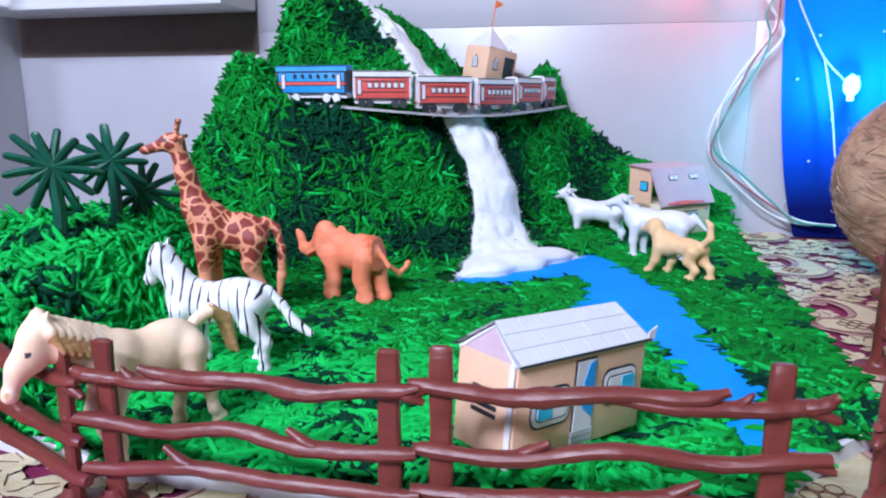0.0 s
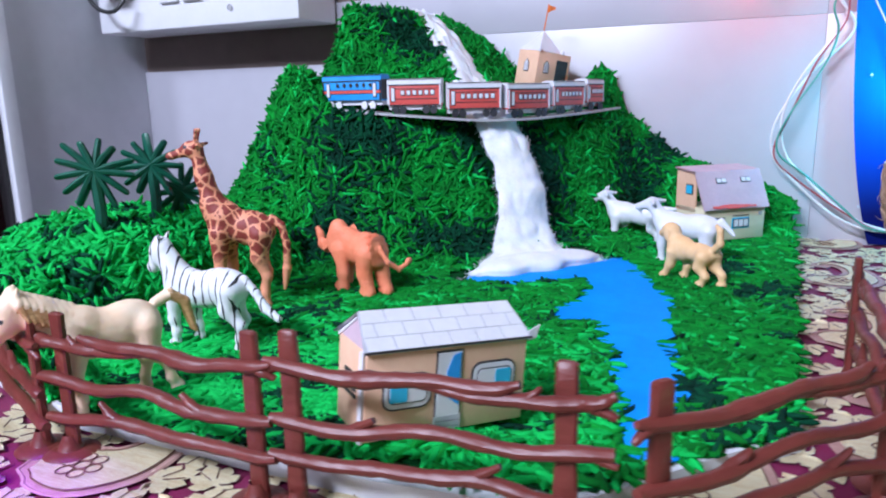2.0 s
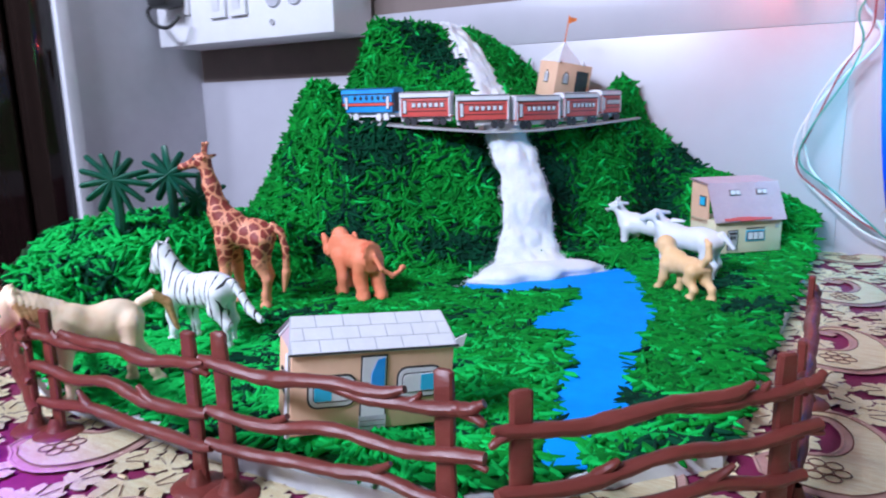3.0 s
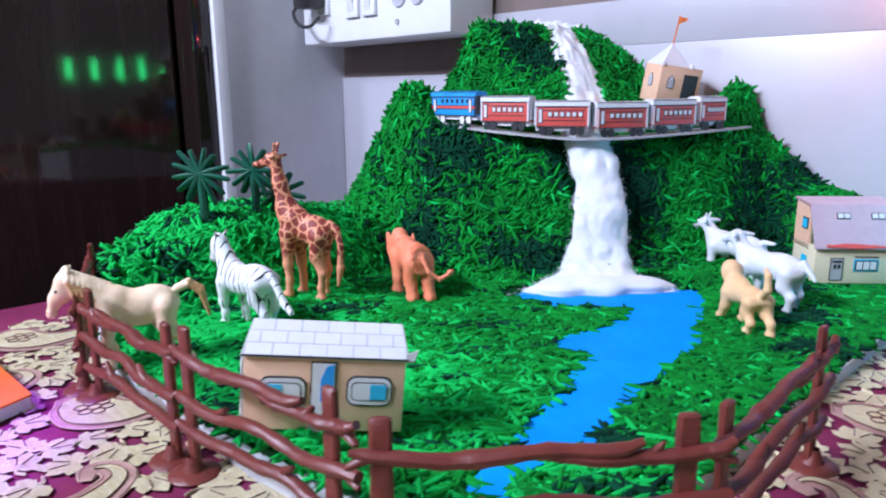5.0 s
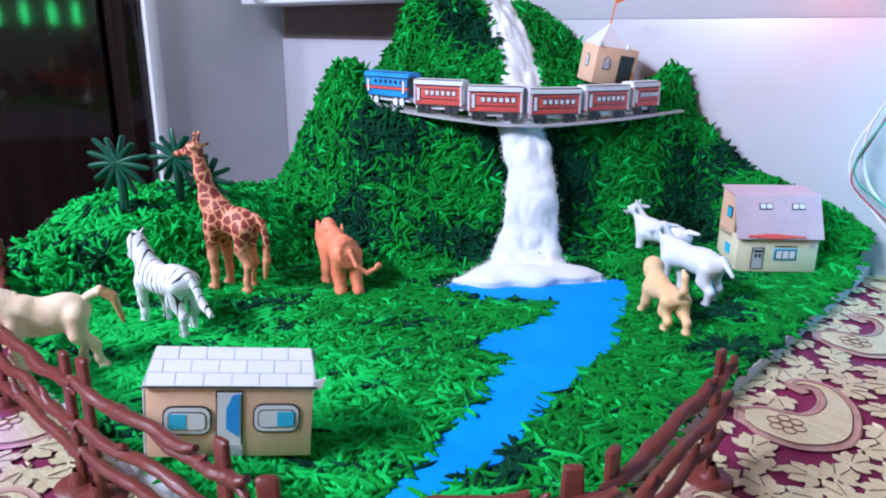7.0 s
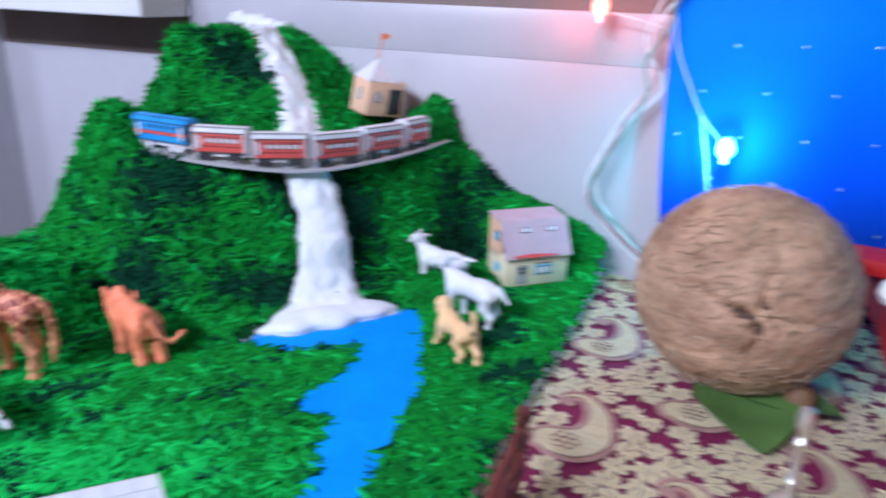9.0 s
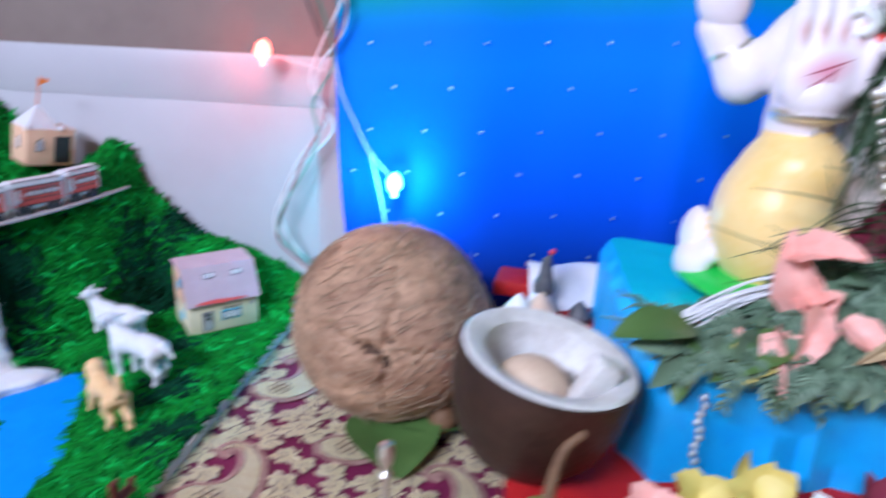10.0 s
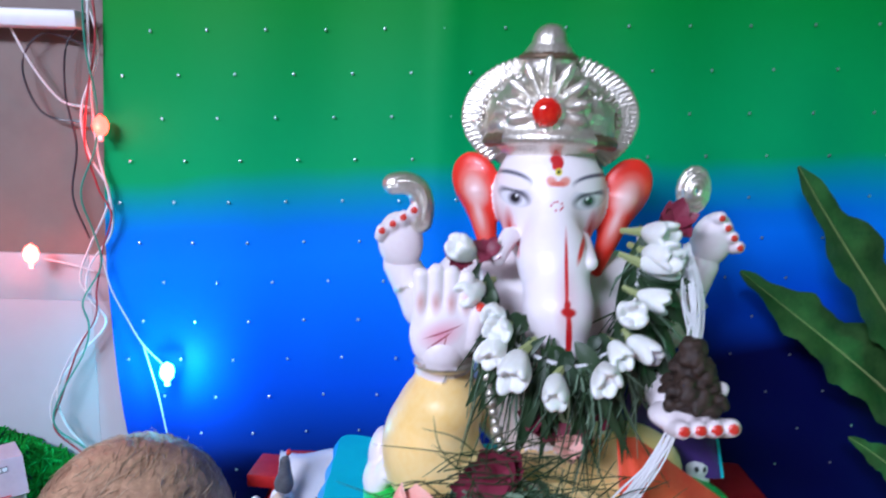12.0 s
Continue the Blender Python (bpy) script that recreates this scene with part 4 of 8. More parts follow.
def yarn(count, seed):
    """Short bits of thick yarn glued all over the ground."""
    rng = np.random.default_rng(seed)
    x = rng.uniform(-0.309, 0.1015, count * 3)
    y = rng.uniform(0.163, 0.636, count * 3)
    e = 0.0015
    hx = (hill(x + e, y) - hill(x - e, y)) / (2 * e)
    hy = (hill(x, y + e) - hill(x, y - e)) / (2 * e)
    area = np.sqrt(1 + np.clip(hx, -3, 3) ** 2 + np.clip(hy, -3, 3) ** 2)
    keep = inside(BOARD, x, y - 0.0035) & inside(BOARD, x, y) & inside(BOARD, x + 0.0022, y) & inside(BOARD, x - 0.0075, y - 0.0045 * (x < -0.2)) & (rng.uniform(0, 3.6, len(x)) < area)
    wx, wy = x + rng.normal(0, 0.0016, len(x)), y + rng.normal(0, 0.0016, len(x))
    keep &= ~inside(RIVERBED, wx, wy)
    spread = [Vector((-0.060 + 0.66 * k * 0.004, 0.441 + 0.75 * k * 0.004, 0)) for k in range(-13, 12)]
    for c, w in ((STREAM_TOP, 0.0165), (FALL, 0.013), (spread, 0.013)):
        keep &= np.min(np.hypot(x[:, None] - np.array([p.x for p in c]), y[:, None] - np.array([p.y for p in c])), axis=1) > w
    x, y, hx, hy = x[keep][:count], y[keep][:count], np.clip(hx[keep][:count], -4, 4), np.clip(hy[keep][:count], -4, 4)
    n = len(x)
    nor = np.stack([-hx, -hy, np.ones(n)], 1)
    nor /= np.linalg.norm(nor, axis=1)[:, None]
    d = rng.normal(0, 1, (n, 3))
    d -= (d * nor).sum(1)[:, None] * nor
    d /= np.linalg.norm(d, axis=1)[:, None]
    steep = np.clip(np.hypot(hx, hy) / 1.5, 0, 1)
    d += nor * (rng.normal(0.04, 0.13, n) + rng.normal(0.02, 0.13, n) * steep)[:, None]
    d /= np.linalg.norm(d, axis=1)[:, None]
    b = np.cross(d, nor)
    b /= np.linalg.norm(b, axis=1)[:, None]
    u = np.cross(b, d)
    ln = rng.uniform(0.0100, 0.0185, n) * (1 + 0.15 * steep)
    rad = rng.uniform(0.00105, 0.00160, n)
    bend = rng.normal(0, 0.34, n)
    c = np.stack([x, y, hill(x, y) + 0.0085], 1) + nor * (rng.uniform(-0.0010, 0.0014, n) + rng.uniform(0.0006, 0.0024, n) * steep)[:, None]
    prof = [(-0.5, 0.30), (-0.36, 0.90), (0.0, 1.05), (0.36, 0.90), (0.5, 0.30)]
    vs = []
    for s, r in prof:
        mid = c + d * (ln * s)[:, None] + b * (ln * bend * (s * s - 0.08))[:, None]
        for k in range(4):
            a = k * math.pi / 2
            vs.append(mid + (b * math.cos(a) + u * math.sin(a)) * (rad * r)[:, None])
    v = np.stack(vs, 1).reshape(-1, 3)
    t = []
    for k in range(4):
        for j in range(4):
            t.append((k * 4 + j, k * 4 + (j + 1) % 4, k * 4 + 4 + (j + 1) % 4, k * 4 + 4 + j))
    t += [(3, 2, 1, 0), (16, 17, 18, 19)]
    q = (np.arange(n)[:, None, None] * 20 + np.array(t)[None]).reshape(-1, 4)
    zz = c[:, 2]
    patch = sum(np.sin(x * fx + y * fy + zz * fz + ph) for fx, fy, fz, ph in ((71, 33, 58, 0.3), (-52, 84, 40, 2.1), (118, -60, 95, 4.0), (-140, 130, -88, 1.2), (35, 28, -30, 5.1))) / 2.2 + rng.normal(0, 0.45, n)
    # dark yarn patches, made denser on the steep face to stand for its shade
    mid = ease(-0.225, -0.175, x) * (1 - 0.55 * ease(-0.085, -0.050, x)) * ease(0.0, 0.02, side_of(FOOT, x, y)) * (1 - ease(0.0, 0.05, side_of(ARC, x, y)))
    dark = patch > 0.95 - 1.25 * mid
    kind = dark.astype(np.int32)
    # lighter yarn crowds the front and left bank, painting their brighter light
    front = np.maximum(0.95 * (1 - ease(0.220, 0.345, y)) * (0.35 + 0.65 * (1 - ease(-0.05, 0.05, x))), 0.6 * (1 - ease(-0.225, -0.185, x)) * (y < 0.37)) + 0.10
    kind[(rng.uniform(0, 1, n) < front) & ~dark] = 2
    return v, q, np.repeat(kind, 18)


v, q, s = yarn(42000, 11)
big_mesh("yarn_turf", v, q, [GRASS, GRASS_DARK, GRASS_LIT], model, "short bits of bright and dark green yarn", s)["kind"] = "stuff"

# river of blue paper
tagged(Geo().prism(RIVERBED, 0.0006, 0.0014).make("paper_river", RIVER, smooth=False), "bright blue paper river winding over the board", "river")


def cotton(name, label, centre, widths, lift, seed, across=None):
    """Teased cotton wool laid along a path, with fine loose fibres."""
    rng = random.Random(seed)
    rows, n = [], len(centre)
    for k, p in enumerate(centre):
        d = (centre[min(k + 1, n - 1)] - centre[max(k - 1, 0)])
        flat_d = Vector((d.x, d.y, 0)).normalized()
        s = Vector(across).normalized() if across else Vector((flat_d.y, -flat_d.x, 0))
        nrm = Vector((s.y, -s.x, 0)) * (1 if across else 0) + Vector((0, -0.25 if not across else 0, 0.75))
        nrm.normalize()
        w = np.interp(k / (n - 1), [q[0] for q in widths], [q[1] for q in widths])
        row = []
        for j in range(31):
            a = j / 30 * 2 - 1
            edge = w * (1 + 0.22 * noise.noise((k * 0.16, 7 + seed, (a > 0) * 5)) + 0.07 * noise.noise((k * 0.6, 3 + seed, (a > 0) * 9)))
            x, y = p.x + s.x * a * edge, p.y + s.y * a * edge
            base = p.z if across else max(float(hill(x, y)), 0.002)
            taper = min(1.0, 0.05 + 7 * (1 - k / (n - 1))) if across else 1.0
            bulge = lift * taper * max(0.0, 1 - a * a) ** 0.5
            puff = 0.0052 * abs(noise.noise((x * 48, y * 48, base * 52 + seed))) + 0.0022 * abs(noise.noise((x * 130, y * 130, base * 120))) - 0.0010
            row.append(Vector((x, y, base)) + nrm * (bulge + puff * taper * (1 - abs(a) ** 4) - 0.0012))
        rows.append(row)
    root = thing(name, label, "waterfall")
    Geo().sheet(rows).make("cotton_body", COTTON, root)
    hair = Geo()
    for _ in range(1500):
        k, j = rng.randrange(n), rng.choice((0, 0, 1, 2, 3, 27, 28, 29, 30, 30, rng.randrange(31)))
        p = rows[k][j]
        q = p + Vector((rng.gauss(0, 1), rng.gauss(0, 1) - 0.4, rng.gauss(0, 1) + 0.1)) * 0.0015
        m = (p + q) / 2 + Vector((rng.gauss(0, 1), rng.gauss(0, 1), rng.gauss(0, 1))) * 0.0011
        hair.tube([p, m, q], [0.00014, 0.00011, 0.00005], 3, closed=False)
    hair.make("loose_fibre", COTTON, root, "wispy loose cotton fibres")["kind"] = "stuff"
    return root


cotton("cotton_stream", "white cotton wool stream on the hilltop", STREAM_TOP, [(0, 0.018), (0.2, 0.019), (0.5, 0.022), (1, 0.023)], 0.006, 3)
fall = cotton("cotton_waterfall", "white cotton wool waterfall spreading at its foot", FALL, [(0, 0.015), (0.3, 0.0165), (0.55, 0.020), (0.7, 0.026), (0.82, 0.040), (1, 0.060)], 0.007, 8, (0.66, 0.75, 0))

# billows where the fall meets the river
puffs = Clay(0.0012, 0.009)
rnd = random.Random(17)
for k in range(9):
    t = -0.036 + 0.070 * k / 8
    puffs.egg((-0.0545 + 0.66 * t + 0.005 * rnd.uniform(-1, 1), 0.4385 + 0.75 * t + 0.005 * rnd.uniform(-1, 1), 0.0025), (rnd.uniform(0.010, 0.016), rnd.uniform(0.007, 0.010), rnd.uniform(0.0034, 0.0062) * (1.25 - abs(t) / 0.045)), (0, 0, 48 + rnd.uniform(-25, 25)))
v, q, s = puffs.solid()
big_mesh("cotton_billow", v, q, COTTON, fall, slots=s)

# a puff of cotton cloud behind the hilltop
cloud = thing("cotton_cloud", "puff of white cotton wool on the hilltop against the wall", "cotton")
CLOUD_A, CLOUD_B = (-0.272, 0.188), (-0.216, 0.180)
puffs = Clay(0.0016, 0.006)
rnd = random.Random(6)
for k in range(14):
    t = k / 13
    puffs.egg((CLOUD_A[0] + (CLOUD_B[0] - CLOUD_A[0]) * t + rnd.uniform(-0.003, 0.003), 0.630 - rnd.uniform(0, 0.004), CLOUD_A[1] + (CLOUD_B[1] - CLOUD_A[1]) * t + rnd.uniform(-0.003, 0.003)),
              (rnd.uniform(0.006, 0.010), 0.006, rnd.uniform(0.004, 0.0075)))
v, q, s = puffs.solid()
v = v + 0.0012 * np.stack([np.sin(v[:, 1] * 900 + v[:, 2] * 700), np.sin(v[:, 0] * 800), np.sin(v[:, 0] * 650 + v[:, 2] * 500)], 1)
big_mesh("cotton_body", v, q, COTTON, cloud, slots=s)

# ---------------------------------------------------------------- train on its card shelf


def shelf_z(s):
    """The ledge sags towards its middle."""
    return float(np.interp(s, [0, 0.12, 0.5, 0.62, 1], [SHELF_Z, SHELF_Z, SHELF_Z - 0.0085, SHELF_Z - 0.0085, SHELF_Z - 0.0035]))


shelf = thing("card_shelf", "curved grey card ledge under the train", "shelf")
g = Geo()
inner, outer = [], []
for k, p in enumerate(ARC):
    d = (ARC[min(k + 1, 59)] - ARC[max(k - 1, 0)]).normalized()
    nrm = Vector((-d.y, d.x, 0))
    outer.append(p - nrm * 0.0105)
    inner.append(p + nrm * 0.012)
lv = [shelf_z(k / 59) for k in range(60)]
g.sheet([[(p.x, p.y, z + d) for p, z in zip(e, lv)] for e, d in ((inner, 0), (outer, 0), (outer, -0.0014), (inner, -0.0014))])
g.make("ledge", GREY_CARD, shelf, smooth=False)


def car(at, ang, length, kind, name):
    body = PAPER_BLUE if kind == "engine" else PAPER_RED
    lab = "blue printed paper train engine on the card ledge" if kind == "engine" else "red printed paper train carriage with a white roof"
    c = thing(name, lab, "train carriage", (at[0], at[1], at[2] + 0.0002), ang, group="" if kind == "engine" else "paper train carriages")
    L, W = length, 0.0115
    Geo().box((L, W, 0.0122), (0, 0, 0.0114), bevel=0.0004).make("body", body, c)
    top = Geo()
    arch = [(W / 2 * math.sin(t) * 1.06, 0.0172 + 0.0040 * max(math.cos(t), 0) ** 0.35) for t in np.linspace(-1.57, 1.57, 11)]
    top.prism(arch, -L / 2 - 0.0004, L / 2 + 0.0004, m=Matrix(((0, 0, 1, 0), (1, 0, 0, 0), (0, 1, 0, 0), (0, 0, 0, 1))))
    top.make("roof", PAPER_WHITE if kind != "engine" else PAPER_BLUE, c, "paper roof")
    y = -W / 2 - 0.0002
    Geo().box((L, 0.0004, 0.0008), (0, y, 0.0173)).make("cornice", INK, c)
    Geo().box((L, 0.0004, 0.0005), (0, y, 0.0056)).make("sill_line", INK, c)
    Geo().box((L, 0.0007, 0.0004), (0, y + 0.0006, 0.0207)).make("roof_line", INK, c)
    for sx in (-1, 1):
        Geo().box((0.0011, 0.0005, 0.0118), (sx * (L / 2 - 0.0006), y, 0.0114)).make("corner_strip", PAPER_WHITE if kind != "engine" else INK, c)
    if kind == "engine":
        Geo().box((L, 0.0005, 0.0016), (0, y, 0.0108)).make("stripe", PAPER_RED, c)
        for zz in (0.0098, 0.0119):
            Geo().box((L, 0.0005, 0.0003), (0, y, zz)).make("line", INK, c)
        wz, wcol, n = 0.0148, INK, 6
    else:
        wz, wcol, n = 0.0128, PAPER_WHITE, 6
        Geo().box((L * 0.8, 0.0003, 0.0004), (0.001, y, 0.0152)).make("line", INK, c)
        Geo().box((L * 0.8, 0.0003, 0.0004), (0.001, y, 0.0092)).make("line", INK, c)
    for k in range(n):
        x = -L * 0.27 + k * L * 0.56 / (n - 1) + 0.002
        if kind == "engine":
            Geo().tube([(x, y + 0.0003, wz), (x, y - 0.0004, wz)], 0.0013, 10).make("window", wcol, c)
        else:
            w = Geo().box((0.0031, 0.0005, 0.0032), (x, y, wz)).make("window", INK, c)
            Geo().box((0.0025, 0.0004, 0.0025), (x, y - 0.0004, wz), bevel=0.0001).make("pane", wcol, w)
    for sx in ((-1,) if kind != "engine" else (-1, 1)):
        dr = Geo().box((0.0030, 0.0005, 0.0086), (sx * L * 0.40, y, 0.0118)).make("door", INK, c)
        Geo().box((0.0022, 0.0005, 0.0078), (sx * L * 0.40, y - 0.0003, 0.0118)).make("door_leaf", PAPER_WHITE, dr)
    Geo().box((L * 0.98, W * 0.7, 0.0026), (0, 0.0002, 0.0041)).make("underframe", PAPER_WHITE, c)
    for x in (-L * 0.36, -L * 0.22, L * 0.22, L * 0.36):
        Geo().tube([(x, y + 0.0004, 0.0027), (x, y - 0.0004, 0.0027)], 0.0026, 10).make("wheel", INK if kind != "engine" else PAPER_WHITE, c)
    Geo().box((0.0006, W * 0.9, 0.0118), (L / 2 + 0.0003, 0, 0.0122)).make("end_wall", DARK_PAINT if kind == "engine" else PAPER_WHITE, c)
    Geo().box((0.0006, W * 0.9, 0.0118), (-L / 2 - 0.0003, 0, 0.0122)).make("end_wall", PAPER_WHITE, c)
    c.scale = (1, 1, 1.16)
    return c


arclen = [0.0]
for a, b in zip(ARC, ARC[1:]):
    arclen.append(arclen[-1] + (b - a).length)


def on_arc(s):
    x, y = np.interp(s, arclen, [p.x for p in ARC]), np.interp(s, arclen, [p.y for p in ARC])
    return x, y


pos = 0.017
for k, ln in enumerate((0.051, 0.0385, 0.0385, 0.0385, 0.0385, 0.030)):
    a, b = on_arc(pos), on_arc(pos + ln)
    ang = math.degrees(math.atan2(b[1] - a[1], b[0] - a[0]))
    mz = shelf_z((pos + ln / 2) / arclen[-1])
    car(((a[0] + b[0]) / 2, (a[1] + b[1]) / 2, mz), ang, ln - 0.0008, "engine" if k == 0 else "coach", "train_engine" if k == 0 else "train_carriage")
    pos += ln + 0.0025

# ---------------------------------------------------------------- paper houses


def drawn_window(w, h, at, parent, pane_mat, side=1):
    """A printed window: rounded ink frame, white surround and panes."""
    def rr(w, h, r):
        return [(sx * (w / 2 - r) + r * math.cos(t), sz * (h / 2 - r) + r * math.sin(t)) for sx, sz, t0 in ((1, 1, 0), (-1, 1, 90), (-1, -1, 180), (1, -1, 270))
                for t in (radians(t0 + d) for d in (0, 30, 60, 90))]
    flat = Matrix.Translation(at) @ Matrix(((1, 0, 0, 0), (0, 0, -1, 0), (0, 1, 0, 0), (0, 0, 0, 1)))
    win = Geo().prism(rr(w, h, min(w, h) * 0.3), 0.0, 0.0003, m=flat).make("window", INK, parent, smooth=False)
    Geo().prism(rr(w * 0.93, h * 0.88, min(w, h) * 0.26), 0.0003, 0.0005, m=flat).make("surround", PAPER_WHITE, win, smooth=False)
    Geo().prism(rr(w * 0.78, h * 0.62, min(w, h) * 0.16), 0.0005, 0.0007, m=flat).make("sash", INK, win, smooth=False)
    Geo().prism(rr(w * 0.74, h * 0.55, min(w, h) * 0.14), 0.0007, 0.0009, m=flat).make("pane", PAPER_WHITE, win, smooth=False)
    Geo().prism([(x * 0.5 + side * w * 0.19, z) for x, z in rr(w * 0.70, h * 0.50, min(w, h) * 0.06)], 0.0009, 0.0011, m=flat).make("pane", pane_mat, win, smooth=False)
    return win


def face(parent_m, at, turn):
    return parent_m @ pose(*at, 0, 0, turn)


# the cottage stands a little crooked on the turf
along = Vector((0.0338, 0.0450, -0.0050))
ln = along.length
along.normalize()
inward = Vector((-along.y, along.x, 0)).normalized()
upward = along.cross(inward)
cottage = thing("paper_cottage", "tan paper cottage with a white shingled gable roof", "house")
cottage.matrix_basis = Matrix.Translation((-0.0225, 0.1680, 0.0108)) @ Matrix((along, inward, upward)).transposed().to_4x4()
D, HW, HR, IN = 0.0236, 0.0288, 0.0374, 0.0024
Geo().box((ln, D, HW - 0.0005), (ln / 2, D / 2, HW / 2 + 0.0003), bevel=0.0005).make("wall", PAPER_TAN, cottage)
for x, lean in ((0.0, IN), (ln, -IN)):
    tri = [(x, 0.0006, HW - 0.0006), (x, D - 0.0006, HW - 0.0006), (x + lean, D * 0.5, HR - 0.0006)]
    inner = [(q[0] + (0.0006 if lean > 0 else -0.0006), q[1], q[2]) for q in tri]
    Geo().add(tri + inner, [(0, 1, 2), (5, 4, 3), (0, 3, 4, 1), (1, 4, 5, 2), (2, 5, 3, 0)]).make("gable", PAPER_MAUVE, cottage, "mauve shingle print gable", smooth=False)
    Geo().tube([tri[0], tri[2], tri[1]], 0.0007, 5).make("verge", PAPER_WHITE, cottage, "white folded paper verge")
# folded white glue tabs at the corners
Geo().prism([(0.0, 0.0), (0.0030, 0.0008), (0.0042, 0.0052), (0.0, 0.0034)], -0.0002, 0.0002, m=Matrix.Translation((ln, -0.0006, HW - 0.0012)) @ Matrix(((1, 0, 0, 0), (0, 0, -1, 0), (0, 1, 0, 0), (0, 0, 0, 1)))).make(
    "corner_tab", PAPER_WHITE, cottage, "white glue tab", smooth=False)
Geo().box((0.0012, 0.0016, HW), (-0.0007, 0.0014, HW / 2), (0, 0, 20)).make("corner_tab", PAPER_WHITE, cottage, "white glue tab")
for side in (0, 1):
    y0, y1 = (-0.0012, D * 0.5) if side == 0 else (D + 0.0012, D * 0.5)
    roof = Geo().sheet([[(x, y, z + dz) for x in (-0.0012 + inset, ln + 0.0012 - inset)] for y, z, dz, inset in ((y0, HW - 0.0004, 0, 0), (y1, HR, 0, IN), (y1, HR, 0.0007, IN), (y0, HW - 0.0004, 0.0007, 0), (y0, HW - 0.0004, 0, 0))]).make(
        "roof", GREY_LINE, cottage, smooth=False)
    # ruled shingles, each a thin slip of paper
    n_row = 3
    for r in range(n_row):
        t0, t1 = r / n_row, (r + 1) / n_row
        off = (r % 2) * 0.5
        cells = 6
        for k in range(-1, cells + 1):
            x0, x1 = max(-0.001, (k + off) * ln / cells), min(ln + 0.001, (k + 1 + off) * ln / cells)
            if x1 - x0 < 0.002:
                continue
            lift = 0.0009
            a, b = t0 + 0.012, t1 - 0.012
            ends = lambda x, t: min(max(x, IN * t - 0.001), ln + 0.001 - IN * t)
            x0a, x1a, x1b, x0b = ends(x0, a) + 0.00022, ends(x1, a) - 0.00022, ends(x1, b) - 0.00022, ends(x0, b) + 0.00022
            quad = [(x0a, y0 + (y1 - y0) * a, HW - 0.0004 + (HR - HW + 0.0004) * a + lift), (x1a, y0 + (y1 - y0) * a, HW - 0.0004 + (HR - HW + 0.0004) * a + lift),
                    (x1b, y0 + (y1 - y0) * b, HW - 0.0004 + (HR - HW + 0.0004) * b + lift), (x0b, y0 + (y1 - y0) * b, HW - 0.0004 + (HR - HW + 0.0004) * b + lift)]
            low = [(p[0], p[1], p[2] - 0.0006) for p in quad]
            Geo().add(quad + low, [(0, 1, 2, 3), (0, 4, 5, 1), (1, 5, 6, 2), (2, 6, 7, 3), (3, 7, 4, 0)]).make("shingle", PAPER_WHITE, roof, smooth=False)
    Geo().tube([(-0.001, y0, HW + 0.0002), (ln + 0.001, y0, HW + 0.0002)], 0.00035, 5).make("eave_line", INK, cottage)
drawn_window(0.0165, 0.0115, (0.0135, -0.0003, 0.0155), cottage, PAPER_SKY, -1)
drawn_window(0.0165, 0.0115, (ln - 0.0125, -0.0003, 0.0165), cottage, PAPER_SKY)
door = Geo().box((0.0092, 0.0004, 0.0225), (ln * 0.49, -0.0003, 0.0158)).make("door", INK, cottage)
Geo().box((0.0082, 0.0004, 0.0215), (ln * 0.49, -0.0006, 0.0158)).make("door_surround", PAPER_WHITE, door)
Geo().prism([(-0.001, -0.004), (0.0036, -0.0075), (0.0036, 0.0098), (0.001, 0.009), (-0.001, 0.004)], 0.0, 0.0003,
            m=Matrix.Translation((ln * 0.49, -0.0008, 0.0165)) @ Matrix(((1, 0, 0, 0), (0, 0, -1, 0), (0, 1, 0, 0), (0, 0, 0, 1)))).make("door_leaf", PAPER_BLUE, door, "half open blue door")
for k in range(3):
    Geo().box((0.0094, 0.0006, 0.0016), (ln * 0.49, -0.0006, 0.0012 + 0.0019 * k)).make("step", GREY_LINE, cottage)
# window on the gable end
gw = Geo()
for k in range(4):
    gw.box((0.0004, 0.0095, 0.0012), (-0.0003, D * 0.5, 0.0125 + 0.0022 * k))
gw.make("louvre_window", INK, cottage)

FL, FR = Vector((0.0365, 0.5465)), Vector((0.0765, 0.5835))
ang = math.degrees(math.atan2(FR.y - FL.y, FR.x - FL.x))
ln = (FR - FL).length
bungalow = thing("paper_bungalow", "cream paper bungalow with a mauve card roof", "house", (FL.x, FL.y, 0.0030), ang)
D, HW, HR = 0.034, 0.0245, 0.054
Geo().box((ln, D, HW), (ln / 2, D / 2, HW / 2), bevel=0.0005).make("wall", PAPER_CREAM, bungalow)
for x in (0.0006, ln - 0.0006):
    gm = Matrix.Translation((x, 0, 0)) @ Matrix(((0, 0, 1, 0), (1, 0, 0, 0), (0, 1, 0, 0), (0, 0, 0, 1)))
    Geo().prism([(0.0105, HW - 0.004), (D, HW - 0.004), (D, HR - 0.002), (0.0112, HR - 0.0042)], -0.0006, 0.0006, m=gm).make("gable", PAPER_TAN, bungalow, "tan card gable", smooth=False)
Geo().sheet([[(x, y, z) for x in (-0.0015, ln + 0.0015)] for y, z in ((-0.003, HW - 0.0006), (0.0105, HR - 0.003), (D + 0.001, HR - 0.001), (D + 0.001, HR - 0.0022), (0.0115, HR - 0.0043), (-0.0018, HW - 0.0012))]).make("roof", PAPER_MAUVE, bungalow, smooth=False)
stain = Geo()
rnd = random.Random(14)
